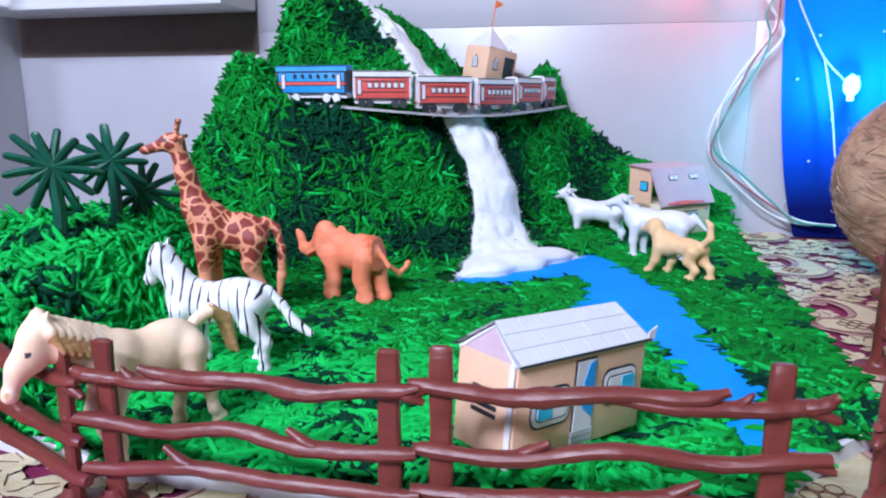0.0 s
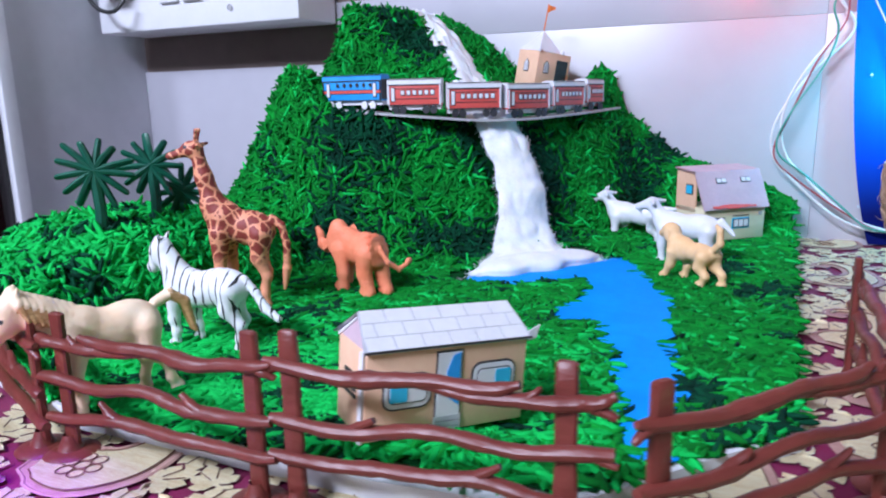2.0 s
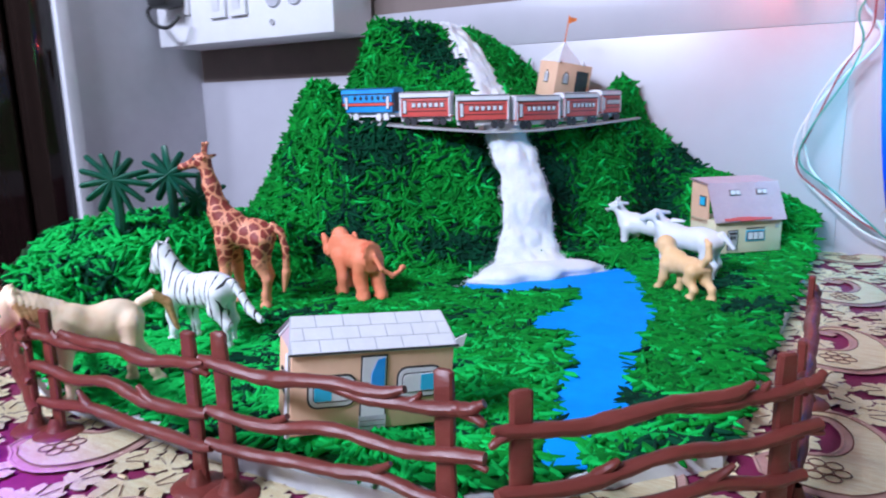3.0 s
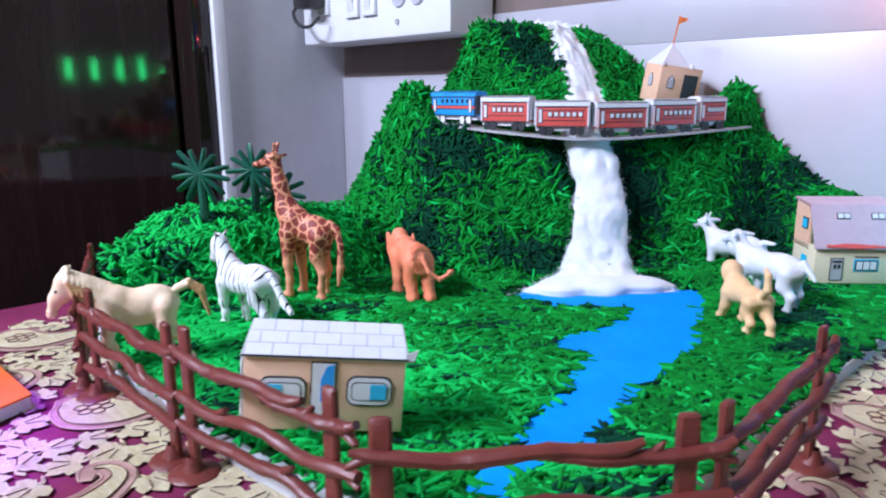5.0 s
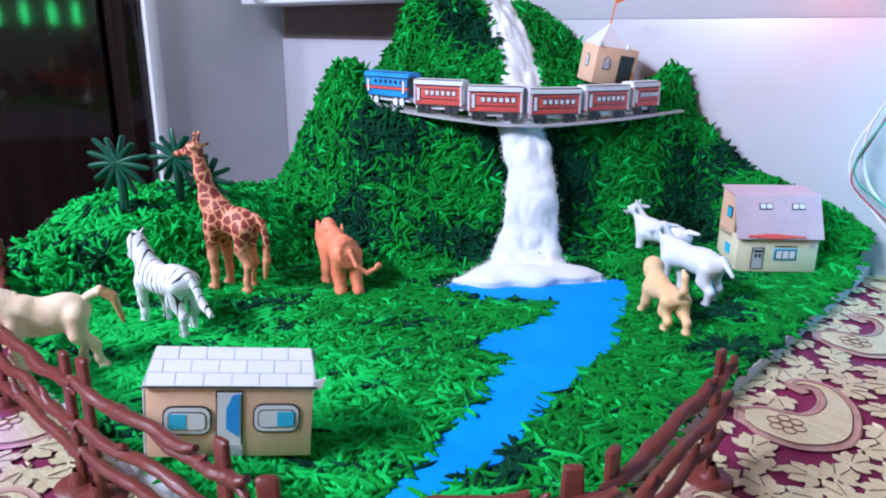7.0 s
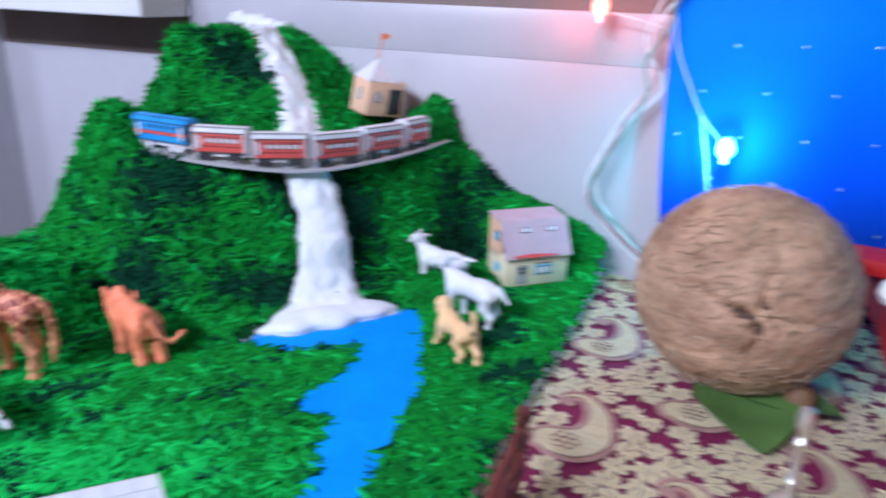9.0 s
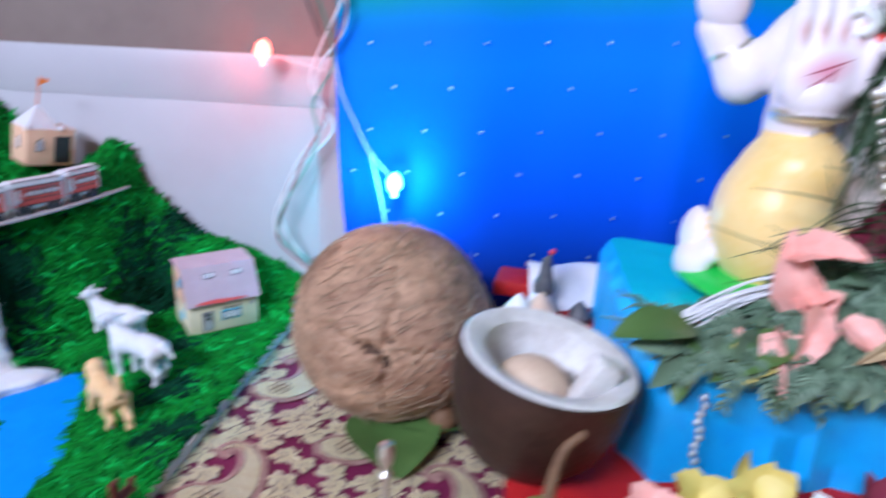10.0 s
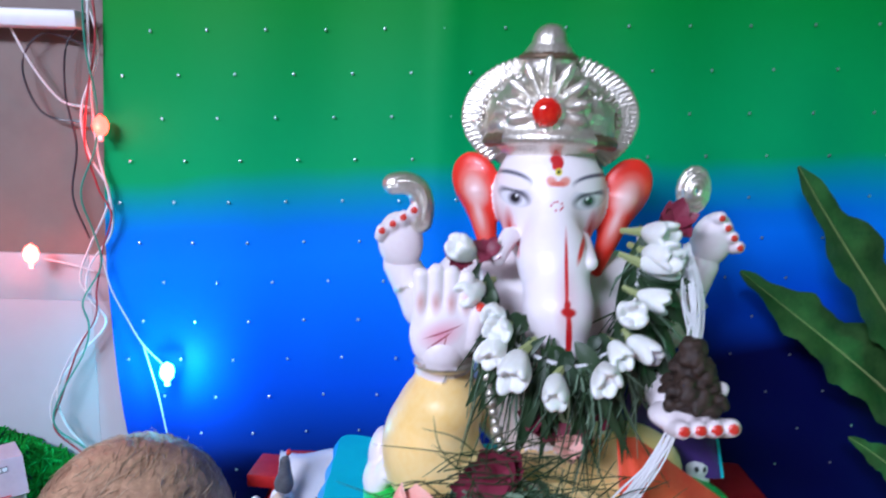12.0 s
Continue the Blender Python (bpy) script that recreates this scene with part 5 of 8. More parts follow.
for k in range(16):
    u = 0.0022 * k
    stain.box((rnd.uniform(0.003, 0.007), 0.0007, rnd.uniform(0.0008, 0.0016) + 0.0022 * math.exp(-((u - 0.014) / 0.008) ** 2)), (ln * 0.14 + u, -0.0026, HW + 0.0008 + rnd.uniform(0, 0.0008)), (-27, 0, 0))
stain.make("red_stain", PAPER_RED, bungalow, "red paint stain along the eave")
gw2 = Geo().box((0.0006, 0.0080, 0.0075), (-0.0004, D * 0.52, HR - 0.0165)).make("window", INK, bungalow)
Geo().box((0.0006, 0.0064, 0.0060), (-0.0008, D * 0.52, HR - 0.0165)).make("pane", PAPER_SKY, gw2)
slope = math.degrees(math.atan2(HR - 0.0024 - HW, 0.0135))
for x in (ln * 0.34, ln * 0.74):
    sky = Geo().box((0.0085, 0.0006, 0.0042), (x, 0.0068, HR - 0.0100), (-90 + slope, 0, 0)).make("roof_window", INK, bungalow)
    for dx in (-0.0021, 0.0021):
        Geo().box((0.0034, 0.0006, 0.0032), (x + dx, 0.0064, HR - 0.0098), (-90 + slope, 0, 0)).make("pane", PAPER_WHITE, sky)
d2 = Geo().box((0.0082, 0.0004, 0.0150), (ln * 0.26, -0.0003, 0.0098)).make("door", INK, bungalow)
Geo().box((0.0070, 0.0004, 0.0140), (ln * 0.26, -0.0006, 0.0097)).make("door_leaf", GREY_CARD, d2)
arch = Geo().box((0.0058, 0.0004, 0.0014), (ln * 0.26, -0.0009, 0.0150))
for dx in (-0.0013, 0.0013):
    arch.box((0.0015, 0.0004, 0.0024), (ln * 0.26 + dx, -0.0009, 0.0118))
arch.make("door_glazing", INK, d2)
Geo().box((0.0150, 0.0004, 0.0005), (ln * 0.60, -0.0004, 0.0182)).make("curtain_rod", INK, bungalow)
w2 = Geo().box((0.0155, 0.0004, 0.0082), (ln * 0.60, -0.0003, 0.0125), bevel=0.0001).make("window", PAPER_SKY, bungalow)
Geo().box((0.0140, 0.0004, 0.0064), (ln * 0.60, -0.0006, 0.0125)).make("sash", INK, w2)
for k in (-1, 0, 1):
    Geo().box((0.0036, 0.0004, 0.0052), (ln * 0.60 + k * 0.0044, -0.0009, 0.0125)).make("pane", PAPER_WHITE, w2)
Geo().box((0.0030, 0.0004, 0.0030), (ln * 0.92, -0.0003, 0.0190)).make("wall_lamp", GREY_CARD, bungalow)
Geo().box((0.0004, 0.0080, 0.0070), (-0.0003, D * 0.45, 0.0125)).make("window", PAPER_SKY, bungalow)

temple = thing("paper_temple", "tan paper hilltop temple with a white spire and orange flag", "temple", (-0.1080, 0.5775, 0.1165), 62)
temple.matrix_basis = Matrix.Translation((-0.1060, 0.5800, 0.1195)) @ Matrix.Rotation(radians(9), 4, Vector((-0.32, 0.95, 0))) @ Matrix.Rotation(radians(60), 4, "Z")
TL, TD, TH = 0.037, 0.0255, 0.0290
Geo().box((TL, TD, TH), (TL / 2, TD / 2, TH / 2), bevel=0.0005).make("wall", PAPER_TAN, temple)
gsp = Geo()
gsp.add([(0.0, 0.0, TH), (TD, 0.0, TH), (TD, TD, TH), (0.0, TD, TH), (TD / 2, TD / 2, TH + 0.0175)], [(0, 1, 4), (1, 2, 4), (2, 3, 4), (3, 0, 4), (3, 2, 1, 0)])
gsp.make("spire", PAPER_WHITE, temple, "white paper pyramid spire", smooth=False)
for k, (x, y) in enumerate(((0.0, 0.0), (TD, 0.0))):
    Geo().lathe([(0.002, 0), (0.0021, 0.0012), (0.0008, 0.0035), (0.0, 0.004)], (x + 0.001, y + 0.001, TH - 0.0004), 10).make("finial", PAPER_WHITE, temple)
Geo().box((0.0125, 0.0006, 0.0215), (TL * 0.74, -0.0003, 0.0128)).make("doorway", INK, temple, "dark open doorway")
flat = Matrix(((1, 0, 0, 0), (0, 0, -1, 0), (0, 1, 0, 0), (0, 0, 0, 1)))


def arch_window(m, parent):
    o = [(-0.003, -0.005), (0.003, -0.005), (0.003, 0.002), (0.0, 0.0055), (-0.003, 0.002)]
    w = Geo().prism(o, 0.0, 0.0003, m=m).make("window", INK, parent, smooth=False)
    Geo().prism([(x * 0.8, y * 0.85) for x, y in o], 0.0003, 0.0005, m=m).make("pane", PAPER_WHITE, w, smooth=False)
    for dx in (-0.0012, 0.0012):
        Geo().prism([(dx - 0.0008, -0.0034), (dx + 0.0008, -0.0034), (dx + 0.0008, 0.0022), (dx - 0.0008, 0.0022)], 0.0005, 0.0007, m=m).make("glazing", GREY_LINE, w, smooth=False)


arch_window(Matrix.Translation((TL * 0.27, -0.0001, 0.0165)) @ flat, temple)
arch_window(Matrix.Translation((-0.0001, TD * 0.52, 0.0165)) @ Matrix.Rotation(radians(-90), 4, "Z") @ flat, temple)
Geo().tube([(TD / 2, TD / 2, TH + 0.016), (TD / 2 + 0.0006, TD / 2, TH + 0.0390)], 0.0006, 6).make("flagpole", FLAG, temple)
rows = []
for k in range(6):
    x = TD / 2 + 0.0006 + k * 0.0012
    w = 0.0030 * (1 - 0.13 * k)
    rows.append([(x, TD / 2 - 0.0006 * math.sin(k * 1.3) - k * 0.0005, TH + 0.0350 + s * w + 0.0003 * k) for s in (-1, 0, 1)])
Geo().sheet(rows).make("flag", FLAG, temple, "small orange pennant")


# ---------------------------------------------------------------- toy fence
def fence_panel(a, b, name_group, flip=False, sink=(0.0, 0.0), seed=0):
    """One moulded panel: two flat posts on discs and three knotty branch rails; every panel is the same casting, some turned about."""
    rnd = random.Random(seed)
    if flip:
        a, b, sink = b, a, sink[::-1]
    a, b = Vector(a), Vector(b)
    ln = (b - a).length
    t = thing("toy_fence_panel", "brown plastic toy fence panel with knotty branch rails", "fence", (a.x, a.y, CLOTH_Z), math.degrees(math.atan2(b.y - a.y, b.x - a.x)), group=name_group)
    k0 = ln / 0.079
    face = 1 if flip else -1

    def low(x):
        return sink[0] + (sink[1] - sink[0]) * x / ln

    for x in (0.0, ln):
        p, rows = Geo(), []
        for k in range(10):
            z = 0.001 + (0.0550 - low(x)) * min(k, 8) / 8
            grow = 0.62 if k == 9 else 1.0
            w, d = (0.0029 + 0.00022 * rnd.uniform(-1, 1)) * grow, (0.0013 + 0.0001 * rnd.uniform(-1, 1)) * grow
            z += 0.0006 if k == 9 else 0
            r = 0.55
            ring = [(w, -d * r), (w, d * r), (w * 0.75, d), (-w * 0.75, d), (-w, d * r), (-w, -d * r), (-w * 0.75, -d), (w * 0.75, -d)]
            rows.append([(x + q[0], q[1], z) for q in ring + ring[:1]])
        p.sheet(rows)
        p.add(rows[-1][:8], [tuple(range(8))])
        p.make("post", FENCE, t)
        Geo().lathe([(0.0, 0.0001), (0.0092, 0.0001), (0.0095, 0.0008), (0.0082, 0.0018), (0.0044, 0.0024), (0.0034, 0.0042), (0.0022, 0.0075)], (x + 0.0005, face * 0.001, 0), 18).make("foot_disc", FENCE, t)

    def branch(g, ctrl, n=30, deep=0.0014):
        """ctrl: place along the panel, height and thickness, all in millimetres."""
        pts = curve_pts([(q[0] * k0 / 1000, q[1] / 1000, q[2] / 1000) for q in ctrl], n)
        line, rad = [], []
        for k, q in enumerate(pts):
            line.append((q.x, face * deep + 0.0004 * math.sin(k * 0.7), q.y - low(q.x)))
            rad.append(q.z * (1 + 0.07 * math.sin(k * 1.9 + seed) + 0.05 * rnd.uniform(-1, 1)))
        g.tube(line, rad, 10, flat=0.9)

    top = Geo()
    branch(top, [(-8, 47.5, 1.1), (-3, 46.4, 2.1), (8, 45.6, 2.3), (17, 44.6, 2.5), (25, 45.2, 2.9), (34, 46.6, 2.4), (44, 47.2, 2.3), (54, 46.9, 2.3), (62, 47.6, 2.1), (67.5, 49.3, 1.2)])
    branch(top, [(40, 45.9, 1.2), (52, 45.0, 2.1), (63, 44.9, 2.3), (73, 45.4, 2.2), (82, 46.3, 2.3), (87, 47.3, 2.1), (91, 49.4, 1.3)])
    branch(top, [(83, 46.3, 1.9), (88, 45.2, 1.8), (91.5, 43.9, 1.1)], 8)
    branch(top, [(-2, 46.2, 1.7), (-6, 44.8, 1.6), (-9, 43.2, 0.9)], 8)
    branch(top, [(70, 46.3, 1.6), (72, 48.2, 1.0), (72.6, 49.4, 0.5)], 6)
    top.make("rail", FENCE, t)
    middle = Geo()
    branch(middle, [(-7, 29.6, 1.6), (-3, 29.4, 2.2), (10, 28.6, 2.3), (20, 28.9, 2.6), (28, 30.0, 2.4), (38, 32.4, 2.3), (47, 32.8, 2.3), (58, 31.4, 2.3), (68, 31.2, 2.3), (80, 33.0, 2.5), (91, 33.8, 2.0)])
    branch(middle, [(18, 29.2, 1.6), (22.5, 31.2, 1.7), (26.8, 33.9, 1.0)], 8)
    branch(middle, [(84, 33.4, 1.6), (89, 31.9, 1.5), (92, 31.2, 0.9)], 8)
    middle.make("rail", FENCE, t)
    bottom = Geo()
    branch(bottom, [(-8, 18.2, 1.7), (-2, 17.6, 2.2), (12, 17.9, 2.3), (24, 18.6, 2.4), (34, 19.1, 2.3), (46, 20.0, 2.4), (56, 21.0, 2.4), (66, 19.8, 2.3), (76, 18.4, 2.3), (87, 18.6, 1.9)])
    branch(bottom, [(53, 21.0, 1.7), (58, 23.2, 1.7), (62.5, 26.4, 0.9)], 8)
    bottom.make("rail", FENCE, t)
    return t


fence_panel((-0.1330, 0.1535), (-0.0517, 0.1553), "toy fence round the model", True, (0.0050, 0.0015), 20)
fence_panel((-0.0385, 0.1566), (0.0403, 0.1640), "toy fence round the model", False, (0.0, 0.0), 21)
fence_panel((0.0628, 0.1640), (0.1165, 0.2222), "toy fence round the model", False, (0.0012, 0.0010), 22)
fence_panel((0.1190, 0.2385), (0.1150, 0.3220), "toy fence round the model", False, (0.0020, 0.0020), 23)
fence_panel((-0.2360, 0.1860), (-0.1450, 0.1515), "toy fence round the model", True, (0.0050, 0.0060), 24)

# ---------------------------------------------------------------- toy palms


def palm(at, size, fronds, seed, turn):
    rnd = random.Random(seed)
    t = thing("toy_palm", "flat dark green plastic toy palm tree on the bank", "palm tree", at, turn, group="toy palms on the bank")
    top = size * 1.9
    Geo().tube([(0, 0, -0.004), (0.001, 0, top * 0.5), (0, 0, top)], [0.0032, 0.0029, 0.0030], 8).make("trunk", PALM, t)
    for k in range(fronds):
        a = radians(-62 + (304 / (fronds - 1)) * k + rnd.uniform(-4, 4))
        ln = size * rnd.uniform(0.88, 1.08)
        d = Vector((math.cos(a), 0.10 * rnd.uniform(-1, 1), math.sin(a)))
        p = Vector((0, 0, top))
        Geo().tube([p, p + d * ln * 0.5, p + d * ln * 0.93 + Vector((0, 0, -0.0008)), p + d * ln + Vector((0, 0, -0.001))], [0.0036, 0.0031, 0.0027, 0.0015], 8, flat=0.6).make("frond", PALM, t)
    for a, ln in ((60, 0.010), (115, 0.008)):
        Geo().tube([(0, 0, 0), (math.cos(radians(a)) * ln * 0.5, -0.001, math.sin(radians(a)) * ln * 0.5), (math.cos(radians(a)) * ln, -0.001, math.sin(radians(a)) * ln)], [0.0012, 0.0016, 0.0008], 6).make("shoot", PALM, t)


for (x, y, z), size, n, s in (((-0.2385, 0.257, 0.0775), 0.0198, 12, 1), ((-0.2385, 0.2940, 0.0770), 0.0182, 11, 2), ((-0.236, 0.3125, 0.0600), 0.0180, 11, 3)):
    palm((x, y, z - size * 1.9), size, n, s, 38)

# ---------------------------------------------------------------- toy animals: nose towards +x, feet at z = 0


def limb(c, joints, slot=0):
    """A leg through its joints, each (x, y, z, thickness), with a small hoof."""
    for p, q in zip(joints, joints[1:]):
        c.cap(p[:3], q[:3], p[3], q[3], slot, melt=0.0022)
    x, y, z, r = joints[-1]
    c.cap((x, y, z), (x + r * 0.8, y, z - 0.0002), r * 1.12, r * 1.0, slot, melt=0.0008)


# zebra: head hanging, long thick tail
z = Clay(0.0005, 0.0030)
z.egg((-0.0115, 0, 0.0285), (0.0138, 0.0080, 0.0086)).egg((0.0060, 0, 0.0272), (0.0125, 0.0074, 0.0088)).egg((-0.003, 0, 0.0255), (0.0130, 0.0072, 0.0075))
z.cap((0.0105, 0, 0.0310), (0.0180, 0, 0.0440), 0.0068, 0.0044).cap((0.0085, 0, 0.0350), (0.0165, 0, 0.0478), 0.0020, 0.0017, melt=0.0015)
z.cap((0.0165, 0, 0.0478), (0.0205, 0, 0.0495), 0.0017, 0.0012, melt=0.0015)
z.cap((0.0195, 0, 0.0455), (0.0236, 0, 0.0375), 0.0041, 0.0026).egg((0.0196, 0, 0.0425), (0.0040, 0.0034, 0.0048)).egg((0.0243, 0, 0.0358), (0.0028, 0.0026, 0.0026), melt=0.0015)
for sy in (-1, 1):
    z.cap((0.0180, sy * 0.0024, 0.0482), (0.0172, sy * 0.0036, 0.0520), 0.0013, 0.0006, melt=0.001)
    z.dab((0.0222, sy * 0.0040, 0.0432), (0.0009, 0.0016, 0.0008), 1)
    z.dab((0.0262, sy * 0.0014, 0.0352), (0.0008, 0.0012, 0.0008), 1)
limb(z, ((0.0110, 0.0046, 0.0245, 0.0046), (0.0120, 0.0050, 0.0135, 0.0024), (0.0112, 0.0050, 0.0070, 0.0019), (0.0118, 0.0050, 0.0018, 0.0020)))
limb(z, ((0.0095, -0.0046, 0.0245, 0.0046), (0.0075, -0.0050, 0.0135, 0.0024), (0.0062, -0.0050, 0.0070, 0.0019), (0.0060, -0.0050, 0.0018, 0.0020)))
limb(z, ((-0.0175, 0.0046, 0.0275, 0.0058), (-0.0165, 0.0052, 0.0195, 0.0040), (-0.0225, 0.0050, 0.0118, 0.0023), (-0.0215, 0.0050, 0.0055, 0.0018), (-0.0222, 0.0050, 0.0018, 0.0020)))
limb(z, ((-0.0165, -0.0046, 0.0275, 0.0058), (-0.0140, -0.0052, 0.0195, 0.0040), (-0.0185, -0.0050, 0.0118, 0.0023), (-0.0165, -0.0050, 0.0055, 0.0018), (-0.0165, -0.0050, 0.0018, 0.0020)))
z.cap((-0.0230, 0, 0.0325), (-0.0285, 0, 0.0260), 0.0018, 0.0019, melt=0.001).cap((-0.0285, 0, 0.0260), (-0.0330, 0.0005, 0.0195), 0.0019, 0.0021, melt=0.001).cap((-0.0330, 0.0005, 0.0195), (-0.0395, 0.001, 0.0150), 0.0022, 0.0016, melt=0.001)
clay_thing("toy_zebra", [z], [ZEBRA, INK], "black and white striped plastic toy zebra on the turf", "toy animal", pose(-0.1525, 0.2380, 0.0012, 0, 0, 190))

# giraffe: level head, tail bowed away from the rump
z = Clay(0.00055, 0.0032)
z.egg((-0.0065, 0, 0.0450), (0.0140, 0.0086, 0.0100), (0, -10, 0)).egg((0.0075, 0, 0.0478), (0.0100, 0.0080, 0.0120)).cap((0.0085, 0, 0.0520), (0.0135, 0, 0.0580), 0.0090, 0.0072)
z.cap((0.0125, 0, 0.0550), (0.0175, 0, 0.0740), 0.0064, 0.0045).cap((0.0175, 0, 0.0740), (0.0205, 0, 0.0880), 0.0045, 0.0036)
z.egg((0.0225, 0, 0.0898), (0.0052, 0.0040, 0.0042)).cap((0.0245, 0, 0.0888), (0.0335, 0, 0.0862), 0.0032, 0.0021).egg((0.0350, 0, 0.0858), (0.0026, 0.0026, 0.0021), melt=0.001)
for sy in (-1, 1):
    z.cap((0.0205, sy * 0.0016, 0.0930), (0.0192, sy * 0.0021, 0.0990), 0.0010, 0.0009, melt=0.0008).egg((0.0190, sy * 0.0021, 0.0995), (0.0012, 0.0012, 0.0012), melt=0.0006)
    z.cap((0.0195, sy * 0.0034, 0.0912), (0.0168, sy * 0.0072, 0.0922), 0.0014, 0.0008, melt=0.001)
    z.dab((0.0252, sy * 0.0038, 0.0908), (0.0013, 0.0016, 0.0009), 1)
limb(z, ((0.0100, 0.0048, 0.0430, 0.0058), (0.0108, 0.0054, 0.0225, 0.0031), (0.0102, 0.0054, 0.0120, 0.0023), (0.0110, 0.0054, 0.0024, 0.0026)))
limb(z, ((0.0085, -0.0048, 0.0430, 0.0058), (0.0078, -0.0054, 0.0225, 0.0031), (0.0068, -0.0054, 0.0120, 0.0023), (0.0070, -0.0054, 0.0024, 0.0026)))
limb(z, ((-0.0125, 0.0046, 0.0420, 0.0066), (-0.0110, 0.0056, 0.0290, 0.0040), (-0.0152, 0.0054, 0.0185, 0.0026), (-0.0135, 0.0054, 0.0090, 0.0021), (-0.0140, 0.0054, 0.0024, 0.0025)))
limb(z, ((-0.0115, -0.0046, 0.0420, 0.0066), (-0.0090, -0.0056, 0.0290, 0.0040), (-0.0125, -0.0054, 0.0185, 0.0026), (-0.0100, -0.0054, 0.0090, 0.0021), (-0.0100, -0.0054, 0.0024, 0.0025)))
z.cap((-0.0185, 0, 0.0505), (-0.0235, 0, 0.0465), 0.0022, 0.0021, melt=0.0015).cap((-0.0235, 0, 0.0465), (-0.0258, 0, 0.0360), 0.0021, 0.0020, melt=0.001).cap((-0.0258, 0, 0.0360), (-0.0252, 0, 0.0220), 0.0020, 0.0021, melt=0.001)
z.cap((-0.0252, 0, 0.0220), (-0.0232, 0, 0.0100), 0.0026, 0.0010, melt=0.001)
clay_thing("toy_giraffe", [z], [GIRAFFE, DARK_PAINT], "orange plastic toy giraffe with brown patches", "toy animal", pose(-0.1780, 0.2950, 0.0008, 0, 0, 204) @ Matrix.Scale(0.97, 4))

# elephant: striding, trunk lifted, wrinkled hindquarters
z = Clay(0.0005, 0.0032)
z.egg((-0.0050, 0, 0.0270), (0.0170, 0.0102, 0.0098), (0, 6, 0)).egg((0.0080, 0, 0.0290), (0.0110, 0.0092, 0.0098)).egg((0.0190, 0, 0.0325), (0.0078, 0.0072, 0.0086)).egg((0.0185, 0, 0.0380), (0.0052, 0.0054, 0.0042))
z.cap((0.0240, 0, 0.0300), (0.0315, 0, 0.0245), 0.0046, 0.0033).cap((0.0315, 0, 0.0245), (0.0368, 0, 0.0255), 0.0033, 0.0026).cap((0.0368, 0, 0.0255), (0.0385, 0, 0.0315), 0.0026, 0.0021).cap((0.0385, 0, 0.0315), (0.0410, 0, 0.0345), 0.0020, 0.0017)
for sy in (-1, 1):
    z.egg((0.0120, sy * 0.0088, 0.0300), (0.0078, 0.0015, 0.0092), (0, 14, sy * 20), melt=0.0012).egg((0.0105, sy * 0.0096, 0.0250), (0.0050, 0.0013, 0.0055), (0, 20, sy * 20), melt=0.0010)
    z.cap((0.0245, sy * 0.0036, 0.0262), (0.0305, sy * 0.0046, 0.0232), 0.0013, 0.0006, melt=0.001)
    z.dab((0.0236, sy * 0.0062, 0.0345), (0.0008, 0.0016, 0.0007), 1)
limb(z, ((0.0125, -0.0062, 0.0250, 0.0060), (0.0175, -0.0068, 0.0120, 0.0044), (0.0190, -0.0066, 0.0034, 0.0040)))
limb(z, ((0.0100, 0.0062, 0.0250, 0.0060), (0.0085, 0.0068, 0.0120, 0.0044), (0.0090, 0.0068, 0.0034, 0.0040)))
limb(z, ((-0.0130, 0.0058, 0.0250, 0.0072), (-0.0115, 0.0062, 0.0140, 0.0050), (-0.0150, 0.0058, 0.0034, 0.0042)))
limb(z, ((-0.0140, -0.0058, 0.0250, 0.0072), (-0.0165, -0.0064, 0.0140, 0.0048), (-0.0205, -0.0064, 0.0034, 0.0040)))
for k in range(9):
    z.egg((-0.0200 + 0.0016 * k, 0, 0.0275), (0.0006, 0.0102 - 0.0002 * abs(k - 5), 0.0102), (0, 6, 0), melt=0.0008)
    for sy in (-1, 1):
        z.egg((-0.0135 - 0.0003 * k + (0.0020 if sy > 0 else -0.0010), sy * 0.0062, 0.0195 - 0.0016 * k), (0.0056 - 0.00012 * k, 0.0058 - 0.00012 * k, 0.0005), melt=0.0006)
z.cap((-0.0210, 0, 0.0290), (-0.0262, -0.002, 0.0215), 0.0018, 0.0015, melt=0.001).cap((-0.0262, -0.002, 0.0215), (-0.0290, -0.010, 0.0165), 0.0015, 0.0015, melt=0.001).cap((-0.0290, -0.010, 0.0165), (-0.0300, -0.017, 0.0190), 0.0016, 0.0014, melt=0.001).egg((-0.0300, -0.0190, 0.0205), (0.0018, 0.0030, 0.0020), melt=0.001)
clay_thing("toy_elephant", [z], [ELEPHANT, DARK_PAINT], "orange plastic toy elephant with a raised trunk", "toy animal", pose(-0.1345, 0.3438, 0.0002, 0, 0, 163) @ Matrix.Diagonal((0.90, 0.78, 0.99, 1)))

